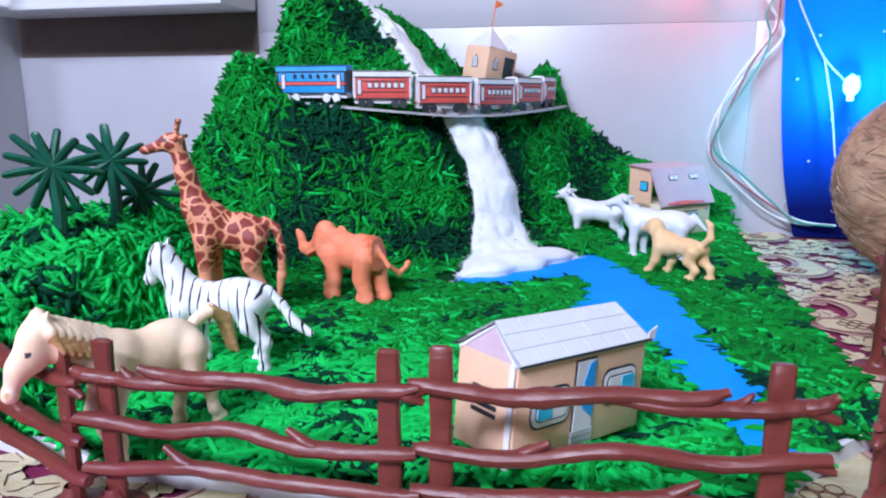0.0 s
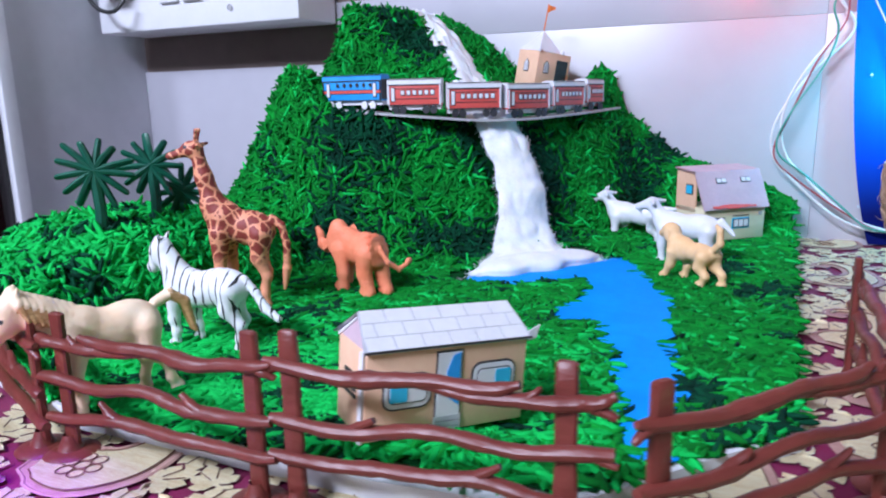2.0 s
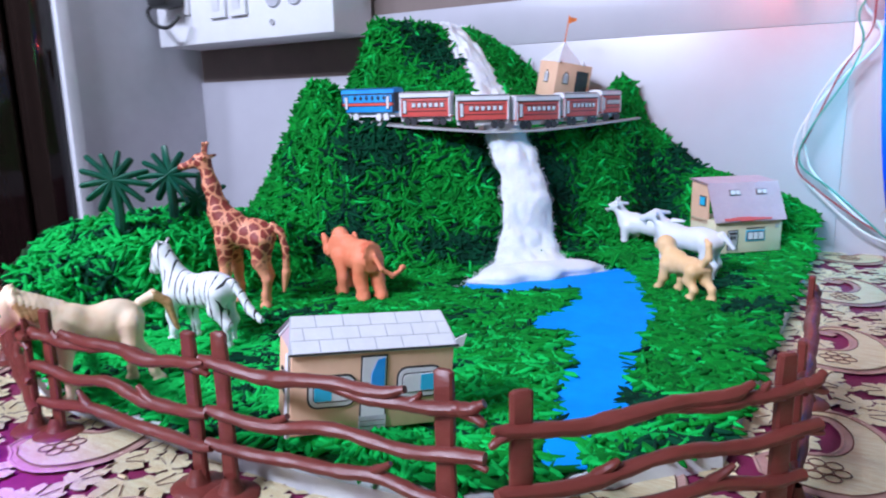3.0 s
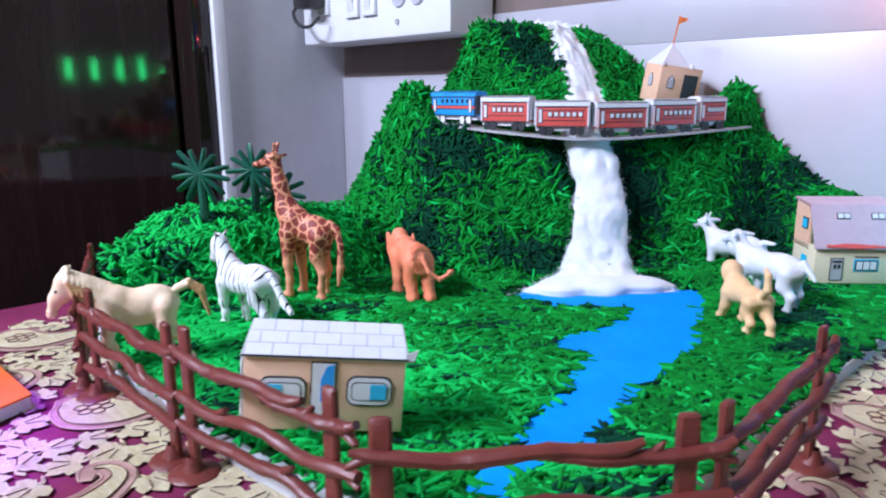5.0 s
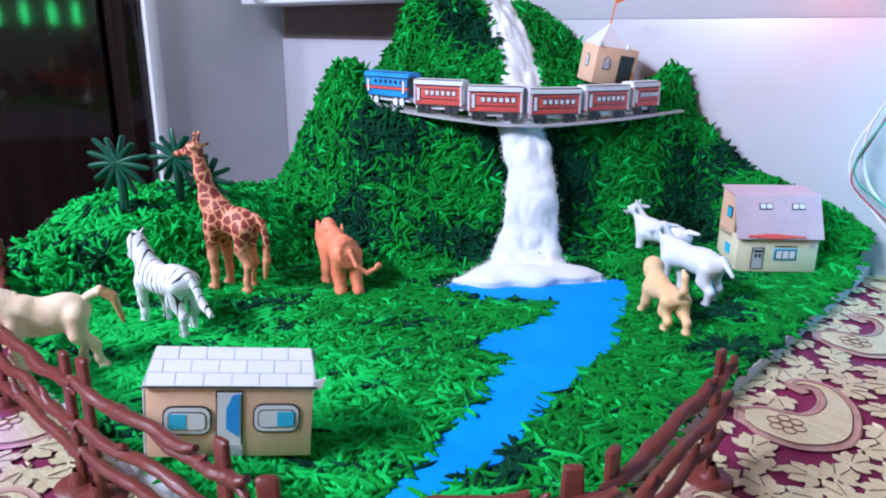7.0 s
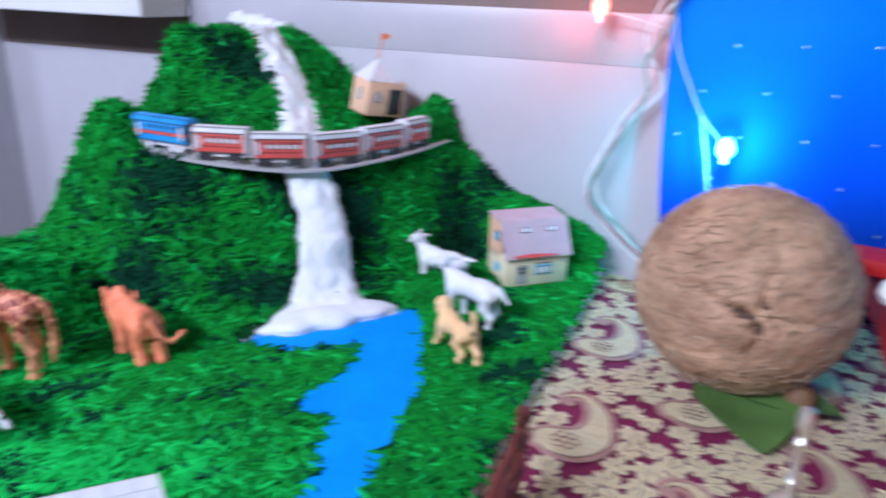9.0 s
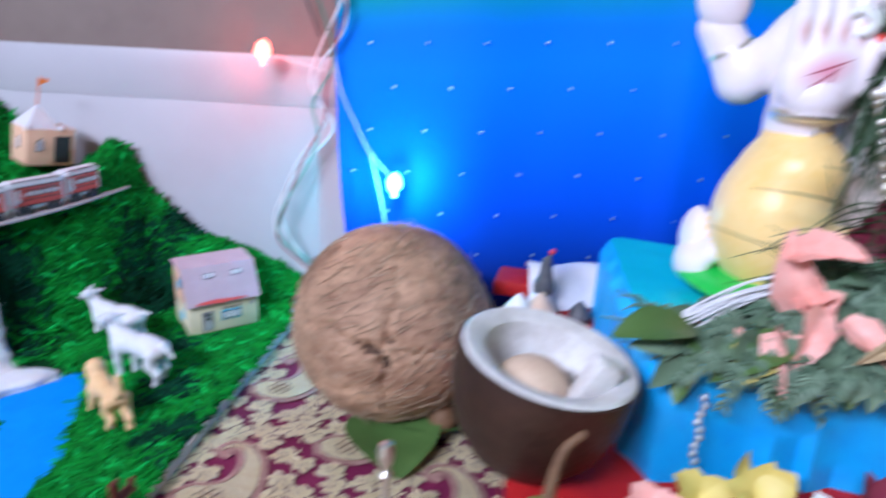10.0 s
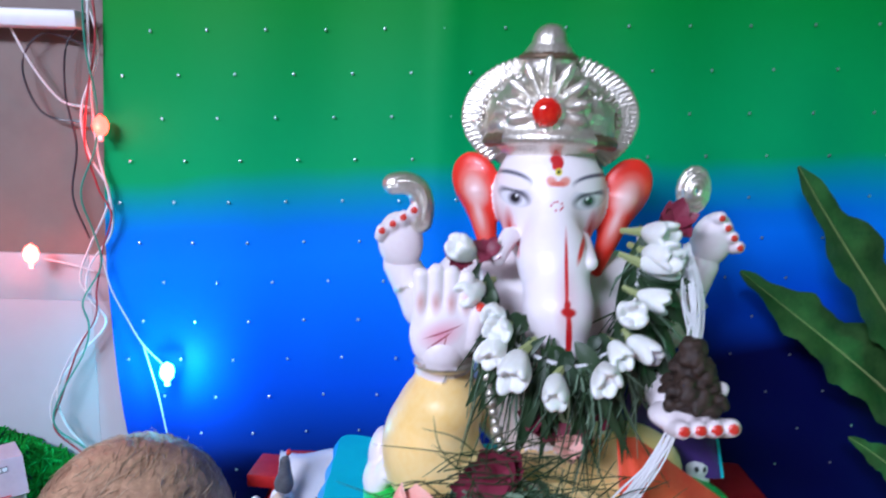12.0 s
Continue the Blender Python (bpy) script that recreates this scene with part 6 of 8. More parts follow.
# horse: head lowered and turned, mane to one side
z = Clay(0.0005, 0.0032)
z.egg((-0.0105, 0, 0.0292), (0.0135, 0.0082, 0.0090)).egg((0.0065, 0, 0.0290), (0.0125, 0.0078, 0.0094)).egg((-0.002, 0, 0.0272), (0.0120, 0.0076, 0.0080))
z.cap((0.0095, 0, 0.0315), (0.0225, -0.001, 0.0385), 0.0078, 0.0060).cap((0.0225, -0.001, 0.0385), (0.0305, -0.002, 0.0425), 0.0058, 0.0044)
z.cap((0.0318, -0.0022, 0.0422), (0.0368, -0.0036, 0.0345), 0.0042, 0.0031).cap((0.0368, -0.0036, 0.0345), (0.0392, -0.0044, 0.0292), 0.0029, 0.0023).egg((0.0322, -0.0025, 0.0378), (0.0038, 0.0038, 0.0050)).egg((0.0396, -0.0046, 0.0276), (0.0026, 0.0026, 0.0023), melt=0.0015)
for sy in (-1, 1):
    z.cap((0.0292, -0.002 + sy * 0.0026, 0.0458), (0.0285, -0.002 + sy * 0.0036, 0.0492), 0.0014, 0.0006, melt=0.001)
    z.dab((0.0355, -0.0030 + sy * 0.0044, 0.0390), (0.0009, 0.0016, 0.0008), 2)
    z.dab((0.0412, -0.0046 + sy * 0.0020, 0.0285), (0.0008, 0.0010, 0.0006), 1)
limb(z, ((0.0115, 0.0048, 0.0250, 0.0048), (0.0135, 0.0050, 0.0135, 0.0025), (0.0120, 0.0050, 0.0070, 0.0019), (0.0125, 0.0050, 0.0020, 0.0021)))
limb(z, ((0.0105, -0.0048, 0.0250, 0.0048), (0.0150, -0.0050, 0.0155, 0.0025), (0.0120, -0.0050, 0.0080, 0.0019), (0.0095, -0.0050, 0.0020, 0.0021)))
limb(z, ((-0.0165, 0.0048, 0.0280, 0.0064), (-0.0160, 0.0052, 0.0195, 0.0044), (-0.0235, 0.0050, 0.0130, 0.0025), (-0.0245, 0.0050, 0.0060, 0.0019), (-0.0275, 0.0050, 0.0020, 0.0021)))
limb(z, ((-0.0155, -0.0048, 0.0280, 0.0064), (-0.0130, -0.0052, 0.0195, 0.0044), (-0.0185, -0.0050, 0.0125, 0.0025), (-0.0165, -0.0050, 0.0060, 0.0019), (-0.0170, -0.0050, 0.0020, 0.0021)))
for k in range(9):
    x, top = 0.0300 - k * 0.0024, 0.0470 - k * 0.0010
    for sy, low in ((1, 0.0085), (-1, 0.0065)):
        z.cap((x, -0.0012, top), (x - 0.0010, -0.001 + sy * 0.0046, top - 0.0030), 0.0020, 0.0017, 0, melt=0.0009).cap((x - 0.0010, -0.001 + sy * 0.0046, top - 0.0030), (x - 0.0030, -0.001 + sy * 0.0068, top - low), 0.0016, 0.0008, 1, melt=0.0007)
z.cap((0.0300, -0.002, 0.0475), (0.0350, -0.0030, 0.0428), 0.0026, 0.0014, 0, melt=0.0009)
for dy in (-0.0012, 0.0, 0.0012):
    z.cap((-0.0225, 0, 0.0350), (-0.0290, dy, 0.0375), 0.0018, 0.0020, 0, melt=0.001).cap((-0.0290, dy, 0.0375), (-0.0350, dy * 1.6, 0.0335), 0.0020, 0.0021, 1, melt=0.0007).cap((-0.0350, dy * 1.6, 0.0335), (-0.0385, dy * 2.0, 0.0215), 0.0021, 0.0009, 1, melt=0.0006)
clay_thing("toy_horse", [z], [HORSE, HAIR, DARK_PAINT], "cream plastic toy horse with a tan mane beside the fence", "toy animal", pose(-0.1375, 0.1735, 0.0010, 0, 0, 247) @ Matrix.Diagonal((0.88, 0.92, 1.02, 1)))

# dog: striding with its head up
z = Clay(0.0005, 0.0026)
z.egg((-0.0060, 0, 0.0195), (0.0120, 0.0058, 0.0060)).egg((0.0075, 0, 0.0198), (0.0095, 0.0066, 0.0078)).cap((0.0125, 0, 0.0225), (0.0160, 0, 0.0275), 0.0055, 0.0046)
z.egg((0.0175, 0, 0.0295), (0.0056, 0.0052, 0.0052)).cap((0.0205, 0, 0.0282), (0.0245, 0, 0.0268), 0.0031, 0.0024)
for sy in (-1, 1):
    z.egg((0.0160, sy * 0.0050, 0.0280), (0.0024, 0.0012, 0.0044), (0, 10, 0), melt=0.0007)
    z.dab((0.0215, sy * 0.0030, 0.0310), (0.0007, 0.0016, 0.0006), 1)
z.dab((0.0265, 0, 0.0275), (0.0012, 0.0014, 0.0010), 1)
limb(z, ((0.0105, 0.0042, 0.0180, 0.0044), (0.0125, 0.0046, 0.0095, 0.0026), (0.0165, 0.0046, 0.0022, 0.0022)))
limb(z, ((0.0085, -0.0042, 0.0180, 0.0044), (0.0065, -0.0046, 0.0095, 0.0026), (0.0090, -0.0046, 0.0022, 0.0022)))
limb(z, ((-0.0125, 0.0040, 0.0185, 0.0048), (-0.0105, 0.0044, 0.0125, 0.0033), (-0.0155, 0.0044, 0.0075, 0.0020), (-0.0125, 0.0044, 0.0022, 0.0022)))
limb(z, ((-0.0135, -0.0040, 0.0185, 0.0048), (-0.0140, -0.0044, 0.0125, 0.0033), (-0.0200, -0.0044, 0.0080, 0.0020), (-0.0205, -0.0044, 0.0022, 0.0022)))
z.cap((-0.0165, 0, 0.0230), (-0.0210, 0, 0.0275), 0.0021, 0.0021, melt=0.001).cap((-0.0210, 0, 0.0275), (-0.0205, 0, 0.0350), 0.0022, 0.0018, melt=0.001).cap((-0.0205, 0, 0.0350), (-0.0180, 0, 0.0375), 0.0018, 0.0012, melt=0.001)
clay_thing("toy_dog", [z], [LION, DARK_PAINT], "tan plastic toy dog with a curled tail", "toy animal", pose(0.0407, 0.4330, 0.0010, 0, 0, 142) @ Matrix.Scale(0.98, 4))


def goat(horned):
    z = Clay(0.0005, 0.0026)
    z.egg((-0.0075, 0, 0.0212), (0.0135, 0.0068, 0.0072)).egg((0.0080, 0, 0.0212), (0.0105, 0.0062, 0.0074))
    z.cap((0.0135, 0, 0.0235), (0.0195, 0, 0.0305), 0.0048, 0.0033).cap((0.0205, 0, 0.0322), (0.0275, 0, 0.0298), 0.0035, 0.0021).egg((0.0285, 0, 0.0293), (0.0023, 0.0021, 0.0020), melt=0.001)
    for sy in (-1, 1):
        if horned:
            z.cap((0.0205, sy * 0.0012, 0.0346), (0.0192, sy * 0.0020, 0.0380), 0.0011, 0.0005, melt=0.0008)
        z.cap((0.0190, sy * 0.0030, 0.0335), (0.0165, sy * 0.0068, 0.0330), 0.0013, 0.0010, melt=0.0008)
    z.cap((0.0275, 0, 0.0275), (0.0270, 0, 0.0255), 0.0010, 0.0005, melt=0.0008)
    limb(z, ((0.0110, 0.0040, 0.0190, 0.0038), (0.0118, 0.0042, 0.0100, 0.0021), (0.0112, 0.0042, 0.0016, 0.0018)))
    limb(z, ((0.0095, -0.0040, 0.0190, 0.0038), (0.0085, -0.0042, 0.0100, 0.0021), (0.0080, -0.0042, 0.0016, 0.0018)))
    limb(z, ((-0.0145, 0.0040, 0.0200, 0.0048), (-0.0135, 0.0044, 0.0135, 0.0032), (-0.0180, 0.0042, 0.0088, 0.0020), (-0.0165, 0.0042, 0.0016, 0.0018)))
    limb(z, ((-0.0140, -0.0040, 0.0200, 0.0048), (-0.0120, -0.0044, 0.0135, 0.0032), (-0.0155, -0.0042, 0.0088, 0.0020), (-0.0130, -0.0042, 0.0016, 0.0018)))
    z.cap((-0.0195, 0, 0.0258), (-0.0265, 0, 0.0262 if horned else 0.0190), 0.0018, 0.0009, melt=0.001)
    return z


clay_thing("toy_goat", [goat(True)], [GOAT], "white plastic toy goat with small horns", "toy animal", pose(-0.0102, 0.5290, 0.0005, 0, 0, 168) @ Matrix.Scale(1.14, 4), group="white toy goats")
clay_thing("toy_goat", [goat(False)], [GOAT], "white plastic toy goat standing behind the tan dog", "toy animal", pose(0.0310, 0.4850, 0.0002, 0, 0, 162) @ Matrix.Scale(1.20, 4), group="white toy goats")

# ---------------------------------------------------------------- orange book on the cloth
book = thing("orange_book", "orange covered notebook lying on the cloth", "book", (-0.1950, 0.1080, CLOTH_Z + 0.0004), 0)
outline = [(0.054, 0.019), (0.062, 0.001), (-0.065, -0.033), (-0.065, 0.013)]
Geo().prism(outline, 0.0, 0.006).make("page_block", PAPER_WHITE, book, smooth=False)
Geo().prism([(x * 1.02, y * 1.03) for x, y in outline], 0.006, 0.007).make("cover", BOOK_ORANGE, book, smooth=False)

# ---------------------------------------------------------------- coconut, bell, leaf
coco = thing("coconut", "whole brown husked coconut with fibrous skin", "coconut", (0.2030, 0.494, CLOTH_Z + 0.0005))
R0, CZ = 0.0630, 0.0625
FACE = Vector((0.10, -0.97, 0.13)).normalized()
FACE_U = FACE.cross(Vector((0, 0, 1))).normalized()
FACE_V = FACE_U.cross(FACE)
GROOVES = ((0.30, 1.0), (1.9, 0.45), (3.3, 0.5), (4.5, 0.7))
eyes = [Vector(d).normalized() for d in ((0.16, -0.96, 0.24), (-0.02, -0.98, 0.15), (0.10, -0.95, 0.04))]
rows, pits = [], []
for j in range(91):
    th = math.pi * j / 90
    row = []
    for i in range(181):
        ph = 2 * math.pi * i / 180
        d = Vector((math.sin(th) * math.cos(ph), math.sin(th) * math.sin(ph), math.cos(th)))
        full = r = R0 * (1 + 0.02 * noise.noise(d * 2.2) + 0.010 * noise.noise(d * 9) + 0.004 * noise.noise(d * 26))
        seam = abs(d.dot(Vector((0.42, 0.30, -0.86)).normalized()) + 0.12)
        r -= 0.0011 * math.exp(-(seam / 0.025) ** 2)
        fan = math.atan2(d.dot(FACE_V), d.dot(FACE_U)) + 0.35 * noise.noise(d * 3)
        away = math.acos(max(-1, min(1, d.dot(FACE))))
        for a, deep in GROOVES:
            gap = (fan - a + math.pi) % (2 * math.pi) - math.pi
            r -= 0.0046 * deep * math.exp(-(gap * max(away, 0.12) / 0.032) ** 2) * math.exp(-(away / 0.85) ** 2)
        r += 0.0008 * noise.noise(Vector((fan * 5, away * 2, 3))) * min(away * 2, 1)
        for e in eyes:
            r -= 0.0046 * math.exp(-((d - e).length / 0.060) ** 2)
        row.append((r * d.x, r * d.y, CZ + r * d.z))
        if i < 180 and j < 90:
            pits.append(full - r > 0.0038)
    rows.append(row)
g = Geo().sheet(rows)
g.f = [f[::-1] for f in g.f]
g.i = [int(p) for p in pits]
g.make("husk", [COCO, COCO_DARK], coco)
rng = random.Random(9)
hair = Geo()
for _ in range(1900):
    d = Vector((rng.gauss(0, 1), rng.gauss(0, 1), rng.gauss(0, 1))).normalized()
    if d.z < -0.93:
        continue
    t = d.cross(Vector((0.42, 0.30, -0.86))).normalized()
    t = (t + Vector((rng.gauss(0, 1), rng.gauss(0, 1), rng.gauss(0, 1))) * 0.35)
    t = (t - d * t.dot(d)).normalized()
    p = d * (R0 * 1.004) + Vector((0, 0, CZ))
    ln = rng.uniform(0.006, 0.017)
    out = rng.choice((0.0001, 0.0002, 0.0004, 0.0012)) if rng.random() < 0.96 else 0.004
    q = p + t * ln + d * (out - ln * ln / (2 * R0))
    hair.tube([p - d * 0.0006, (p + q) / 2 + d * 0.0007, q], [0.00030, 0.00024, 0.00010], 3, closed=False)
hair.make("fibre", COCO_FIBRE, coco, "loose brown coconut fibres")["kind"] = "stuff"


def leaf_mesh(g, base, tip, width, normal, curl=0.15, slot=0, n=9):
    """A leaf blade with a midrib crease, from base to tip."""
    a, b = Vector(base), Vector(tip)
    d = b - a
    ln = d.length
    d.normalize()
    nrm = Vector(normal)
    nrm = (nrm - d * nrm.dot(d)).normalized()
    s = d.cross(nrm)
    rows = []
    for k in range(n):
        t = k / (n - 1)
        w = width * (math.sin(math.pi * min(1, t ** 0.8 * 0.97 + 0.02)) ** 0.75)
        mid = a + d * ln * t + nrm * curl * ln * math.sin(math.pi * t)
        rows.append([mid + s * w * x + nrm * (abs(x) * w * 0.22 + 0.04 * w * math.sin(9 * t + x)) for x in (-1, -0.5, 0, 0.5, 1)])
    return g.sheet(rows, slot)


g = Geo()
leaf_mesh(g, (0.205, 0.476, 0.0010), (0.224, 0.414, -0.0040), 0.029, (0, 0, 1), 0.03, n=14)
tagged(g.make("betel_leaf", LEAF), "dark green betel leaf under the coconut", "leaf")
g = Geo()
leaf_mesh(g, (0.206, 0.470, -0.002), (0.266, 0.468, -0.0010), 0.019, (0, 0, 1), 0.04, n=14)
tagged(g.make("betel_leaf", LEAF), "dark green betel leaf lying on the cloth", "leaf")

nut = Geo().lathe([(0.0, 0.0), (0.0065, 0.0006), (0.0092, 0.005), (0.0088, 0.010), (0.0055, 0.0145), (0.0, 0.016)], (0.2415, 0.4640, -0.0005), 18)
tagged(nut.make("betel_nut", TWIG), "small brown betel nut on the leaf beside the coconut", "nut")

bell = thing("hand_bell", "small tarnished silver prayer bell standing on the cloth", "bell", (0.2290, 0.3470, CLOTH_Z + 0.0008))
Geo().lathe([(0.0125, 0.0), (0.0135, 0.0008), (0.0128, 0.003), (0.0112, 0.010), (0.0098, 0.019), (0.0075, 0.025), (0.003, 0.028), (0.0028, 0.030)], n=28).make("bell_body", SILVER, bell)
Geo().lathe([(0.0028, 0.029), (0.0022, 0.034), (0.0038, 0.036), (0.0022, 0.0385), (0.0018, 0.052), (0.0034, 0.055), (0.0018, 0.0575), (0.0036, 0.062), (0.0040, 0.067), (0.0030, 0.0705), (0.0, 0.0715)], n=18).make(
    "bell_handle", SILVER, bell)

# ---------------------------------------------------------------- red stool, satin stand
PLAT_Z = 0.060
stool = thing("red_stool", "low wooden stool covered in red velvet beside the model", "stool", (0.4675, 0.430, CLOTH_Z))
g = Geo()
hh = PLAT_Z - CLOTH_Z
rows = []
for k in range(9):
    t = k / 8
    row = []
    for x, y in [(-0.1875 + 0.375 * i / 40, -0.195) for i in range(40)] + [(0.1875, -0.195 + 0.37 * i / 28) for i in range(28)] + [(0.1875 - 0.375 * i / 40, 0.175) for i in range(40)] + [(-0.1875, 0.175 - 0.37 * i / 28) for i in range(29)]:
        f = 1 + (0.012 * noise.noise((x * 40, y * 40, 1)) + 0.004 * math.sin(x * 260 + y * 240)) * (1 - t)
        row.append((x * f, y * f, hh - 0.024 + 0.021 * t + 0.003 * noise.noise((x * 25, y * 25, 4)) * (1 - t)))
    rows.append(row)
g.sheet(rows)
g.box((0.371, 0.366, 0.006), (0, -0.01, hh - 0.003), bevel=0.0028)
g.make("velvet_cover", RED_CLOTH, stool)
Geo().box((0.365, 0.360, 0.014), (0, -0.01, hh - 0.013), bevel=0.002).make("seat_board", TWIG, stool)
for lx in (-0.150, 0.150):
    for ly in (-0.155, 0.135):
        Geo().box((0.030, 0.030, hh - 0.0205), (lx, ly, (hh - 0.0205) / 2 + 0.0006), bevel=0.003).make("leg", TWIG, stool)

stand = thing("satin_stand", "box stand draped in bright cyan satin", "stand", (0.470, 0.4355, PLAT_Z + 0.0004))
sh = 0.054
CORNERS = [(-0.137, -0.0895), (0.112, -0.0720), (0.106, 0.0265), (-0.138, 0.0930)]


def rounded_loop(corners, r, n):
    """Points round a quadrilateral with its corners rounded off."""
    out = []
    for k in range(4):
        a, b, c = (Vector((*corners[(k + d) % 4], 0)) for d in (-1, 0, 1))
        p, q = b + (a - b).normalized() * r, b + (c - b).normalized() * r
        out += [p * (1 - t) ** 2 + b * 2 * t * (1 - t) + q * t * t for t in (j / 6 for j in range(7))]
        e = c + (b - c).normalized() * r
        out += [q + (e - q) * j / n for j in range(1, n)]
    return out


loop = rounded_loop(CORNERS, 0.016, 26)
mid = Vector((-0.012, -0.010, 0))
rows = []
for k in range(13):
    t = k / 12
    row = []
    for p in loop + loop[:1]:
        fold = 0.0035 * math.sin((p.x + p.y) * 210 + 2 * math.sin(p.x * 90)) * (1 - t) ** 0.7 + 0.0015 * noise.noise((p.x * 60, p.y * 60, t))
        d = (p - mid).normalized()
        row.append(p + d * (fold - 0.005 * max(0, t - 0.85) / 0.15) + Vector((0, 0, sh * t)))
    rows.append(row)
Geo().sheet(rows).make("satin_skirt", CYAN_SATIN, stand)
top_rows = []
for k in range(9):
    t = k / 8
    top_rows.append([q * (1 - t) + Vector((mid.x, mid.y, sh + 0.001)) * t + Vector((0, 0, 0.0012 * noise.noise((q.x * 30, q.y * 30, t * 3)) * (0 < k < 8))) for q in rows[-1]])
Geo().sheet(top_rows).make("satin_top", TURQUOISE_SATIN, stand, "turquoise satin top")
# a short tassel of silver beads pinned to the skirt
for k in range(9):
    Geo().ball((-0.1145 + 0.0008 * math.sin(k * 1.7), -0.0985, 0.046 - 0.0036 * k), (0.0014, 0.0014, 0.0018), 8, 6).make("tassel_bead", SILVER, stand)
cushion = thing("satin_cushion", "green satin cushion on the cyan stand", "cushion", (0.466, 0.428, PLAT_Z + sh + 0.0012))
g = Geo()
rows = []
for j in range(13):
    th = math.pi * j / 12
    rows.append([((0.104 * math.sin(th) ** 0.55) * math.cos(a) * (1 + 0.03 * math.sin(5 * a)), (0.068 * math.sin(th) ** 0.55) * math.sin(a), 0.0085 - 0.0085 * math.cos(th)) for a in (2 * math.pi * i / 48 for i in range(49))])
g.sheet(rows).make("cushion_cover", GREEN_SATIN, cushion)
# half coconut with sweets
half = thing("half_coconut", "halved dark coconut shell with white flesh, holding sweets", "coconut", (0.2955, 0.341, PLAT_Z + 0.0006))
tilt = pose(0, 0, 0.0560, 4, 11, 0)
low = 0.0
g = Geo()
prof = [(0.0, -0.0535), (0.012, -0.052), (0.023, -0.046), (0.0315, -0.034), (0.0362, -0.018), (0.0372, -0.004), (0.0368, 0.0), (0.0358, 0.0004)]
g.lathe(prof, n=40, m=tilt).make("shell", SHELL, half)
Geo().lathe([(0.0358, 0.0005), (0.0345, 0.0015), (0.0300, 0.0010), (0.0265, -0.001), (0.0255, -0.012), (0.021, -0.024), (0.012, -0.031), (0.0, -0.033)], n=40, m=tilt).make("flesh", COCO_WHITE, half)
tagged(Geo().ball((0.289, 0.338, 0.1035), (0.0155, 0.0150, 0.0125), 20, 14).make("round_sweet", PEACH), "peach coloured round sweet in the coconut half", "sweet")
g = Geo()
g.box((0.012, 0.010, 0.026), (0.3125, 0.333, 0.1090), (12, 24, 20), bevel=0.003)
tagged(g.make("coconut_chunk", COCO_WHITE), "white coconut piece leaning in the coconut half", "coconut piece")

fruit = thing("green_fruit", "yellow green fruit with a curved brown stalk", "fruit", (0.295, 0.280, PLAT_Z + 0.0006))
fruit.scale = (0.78, 0.78, 0.82)
Geo().lathe([(0.0, 0.0), (0.010, 0.001), (0.0195, 0.008), (0.0220, 0.017), (0.0195, 0.027), (0.0125, 0.0345), (0.0060, 0.0385), (0.0, 0.0395)], n=28).make("flesh", FRUIT, fruit)
Geo().tube(curve_pts([(0, 0, 0.034), (0.002, 0.004, 0.048), (0.006, 0.008, 0.060), (0.014, 0.012, 0.066)], 12), [0.0030 - 0.0001 * k for k in range(12)], 8).make("stalk", TWIG, fruit)

# ---------------------------------------------------------------- the backdrop cloth with sequins
back = thing("backdrop_cloth", "shiny blue to green ombre cloth with sequins hung on the wall", "cloth", (0, 0, 0))
rows = []
for j in range(50):
    z = -0.007 + j * 0.0135
    rows.append([(0.1285 + (0.024 * math.exp(-z / 0.085) - 0.004 + 0.012 * max(z - 0.2, 0) / 0.2) * max(0, 1 - i / 4) + i * 0.0105, 0.6335 - 0.004 * math.exp(-((i - 25 - 3 * z) / 0.9) ** 2) + 0.0025 * math.sin(i * 0.42 + 0.6 * math.sin(z * 7)) + 0.0018 * noise.noise((i * 0.2, z * 8, 2)) - 0.012 * max(0, 0.05 - z) * 4, z)
                 for i in range(105)])
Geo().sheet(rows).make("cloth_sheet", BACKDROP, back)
bead = None
for j in range(14):
    for i in range(16):
        x = 0.1865 + (i - 1) * (0.0444 + 0.00018 * i) + (0.0, 0.0148, -0.0160, -0.0004, 0.0133, -0.0120, 0.0135, -0.0005, 0.0095, -0.0075, 0.0070, -0.0140)[j % 12]
        z = 0.0265 + j * 0.0333 + 0.042 * (x - 0.25)
        if x < 0.14:
            continue
        y = 0.6335 + 0.0025 * math.sin((x - 0.1285) / 0.0105 * 0.42 + 0.6 * math.sin(z * 7)) - 0.0022
        if bead is None:
            one = Geo().ball((0, 0, 0), (0.0012, 0.0006, 0.0012), 6, 4).make("sequin", SEQUIN, back)
            bead = one.data
        else:
            one = new("sequin", bead)
            one.parent = back
        one.matrix_basis = pose(x, y, z)

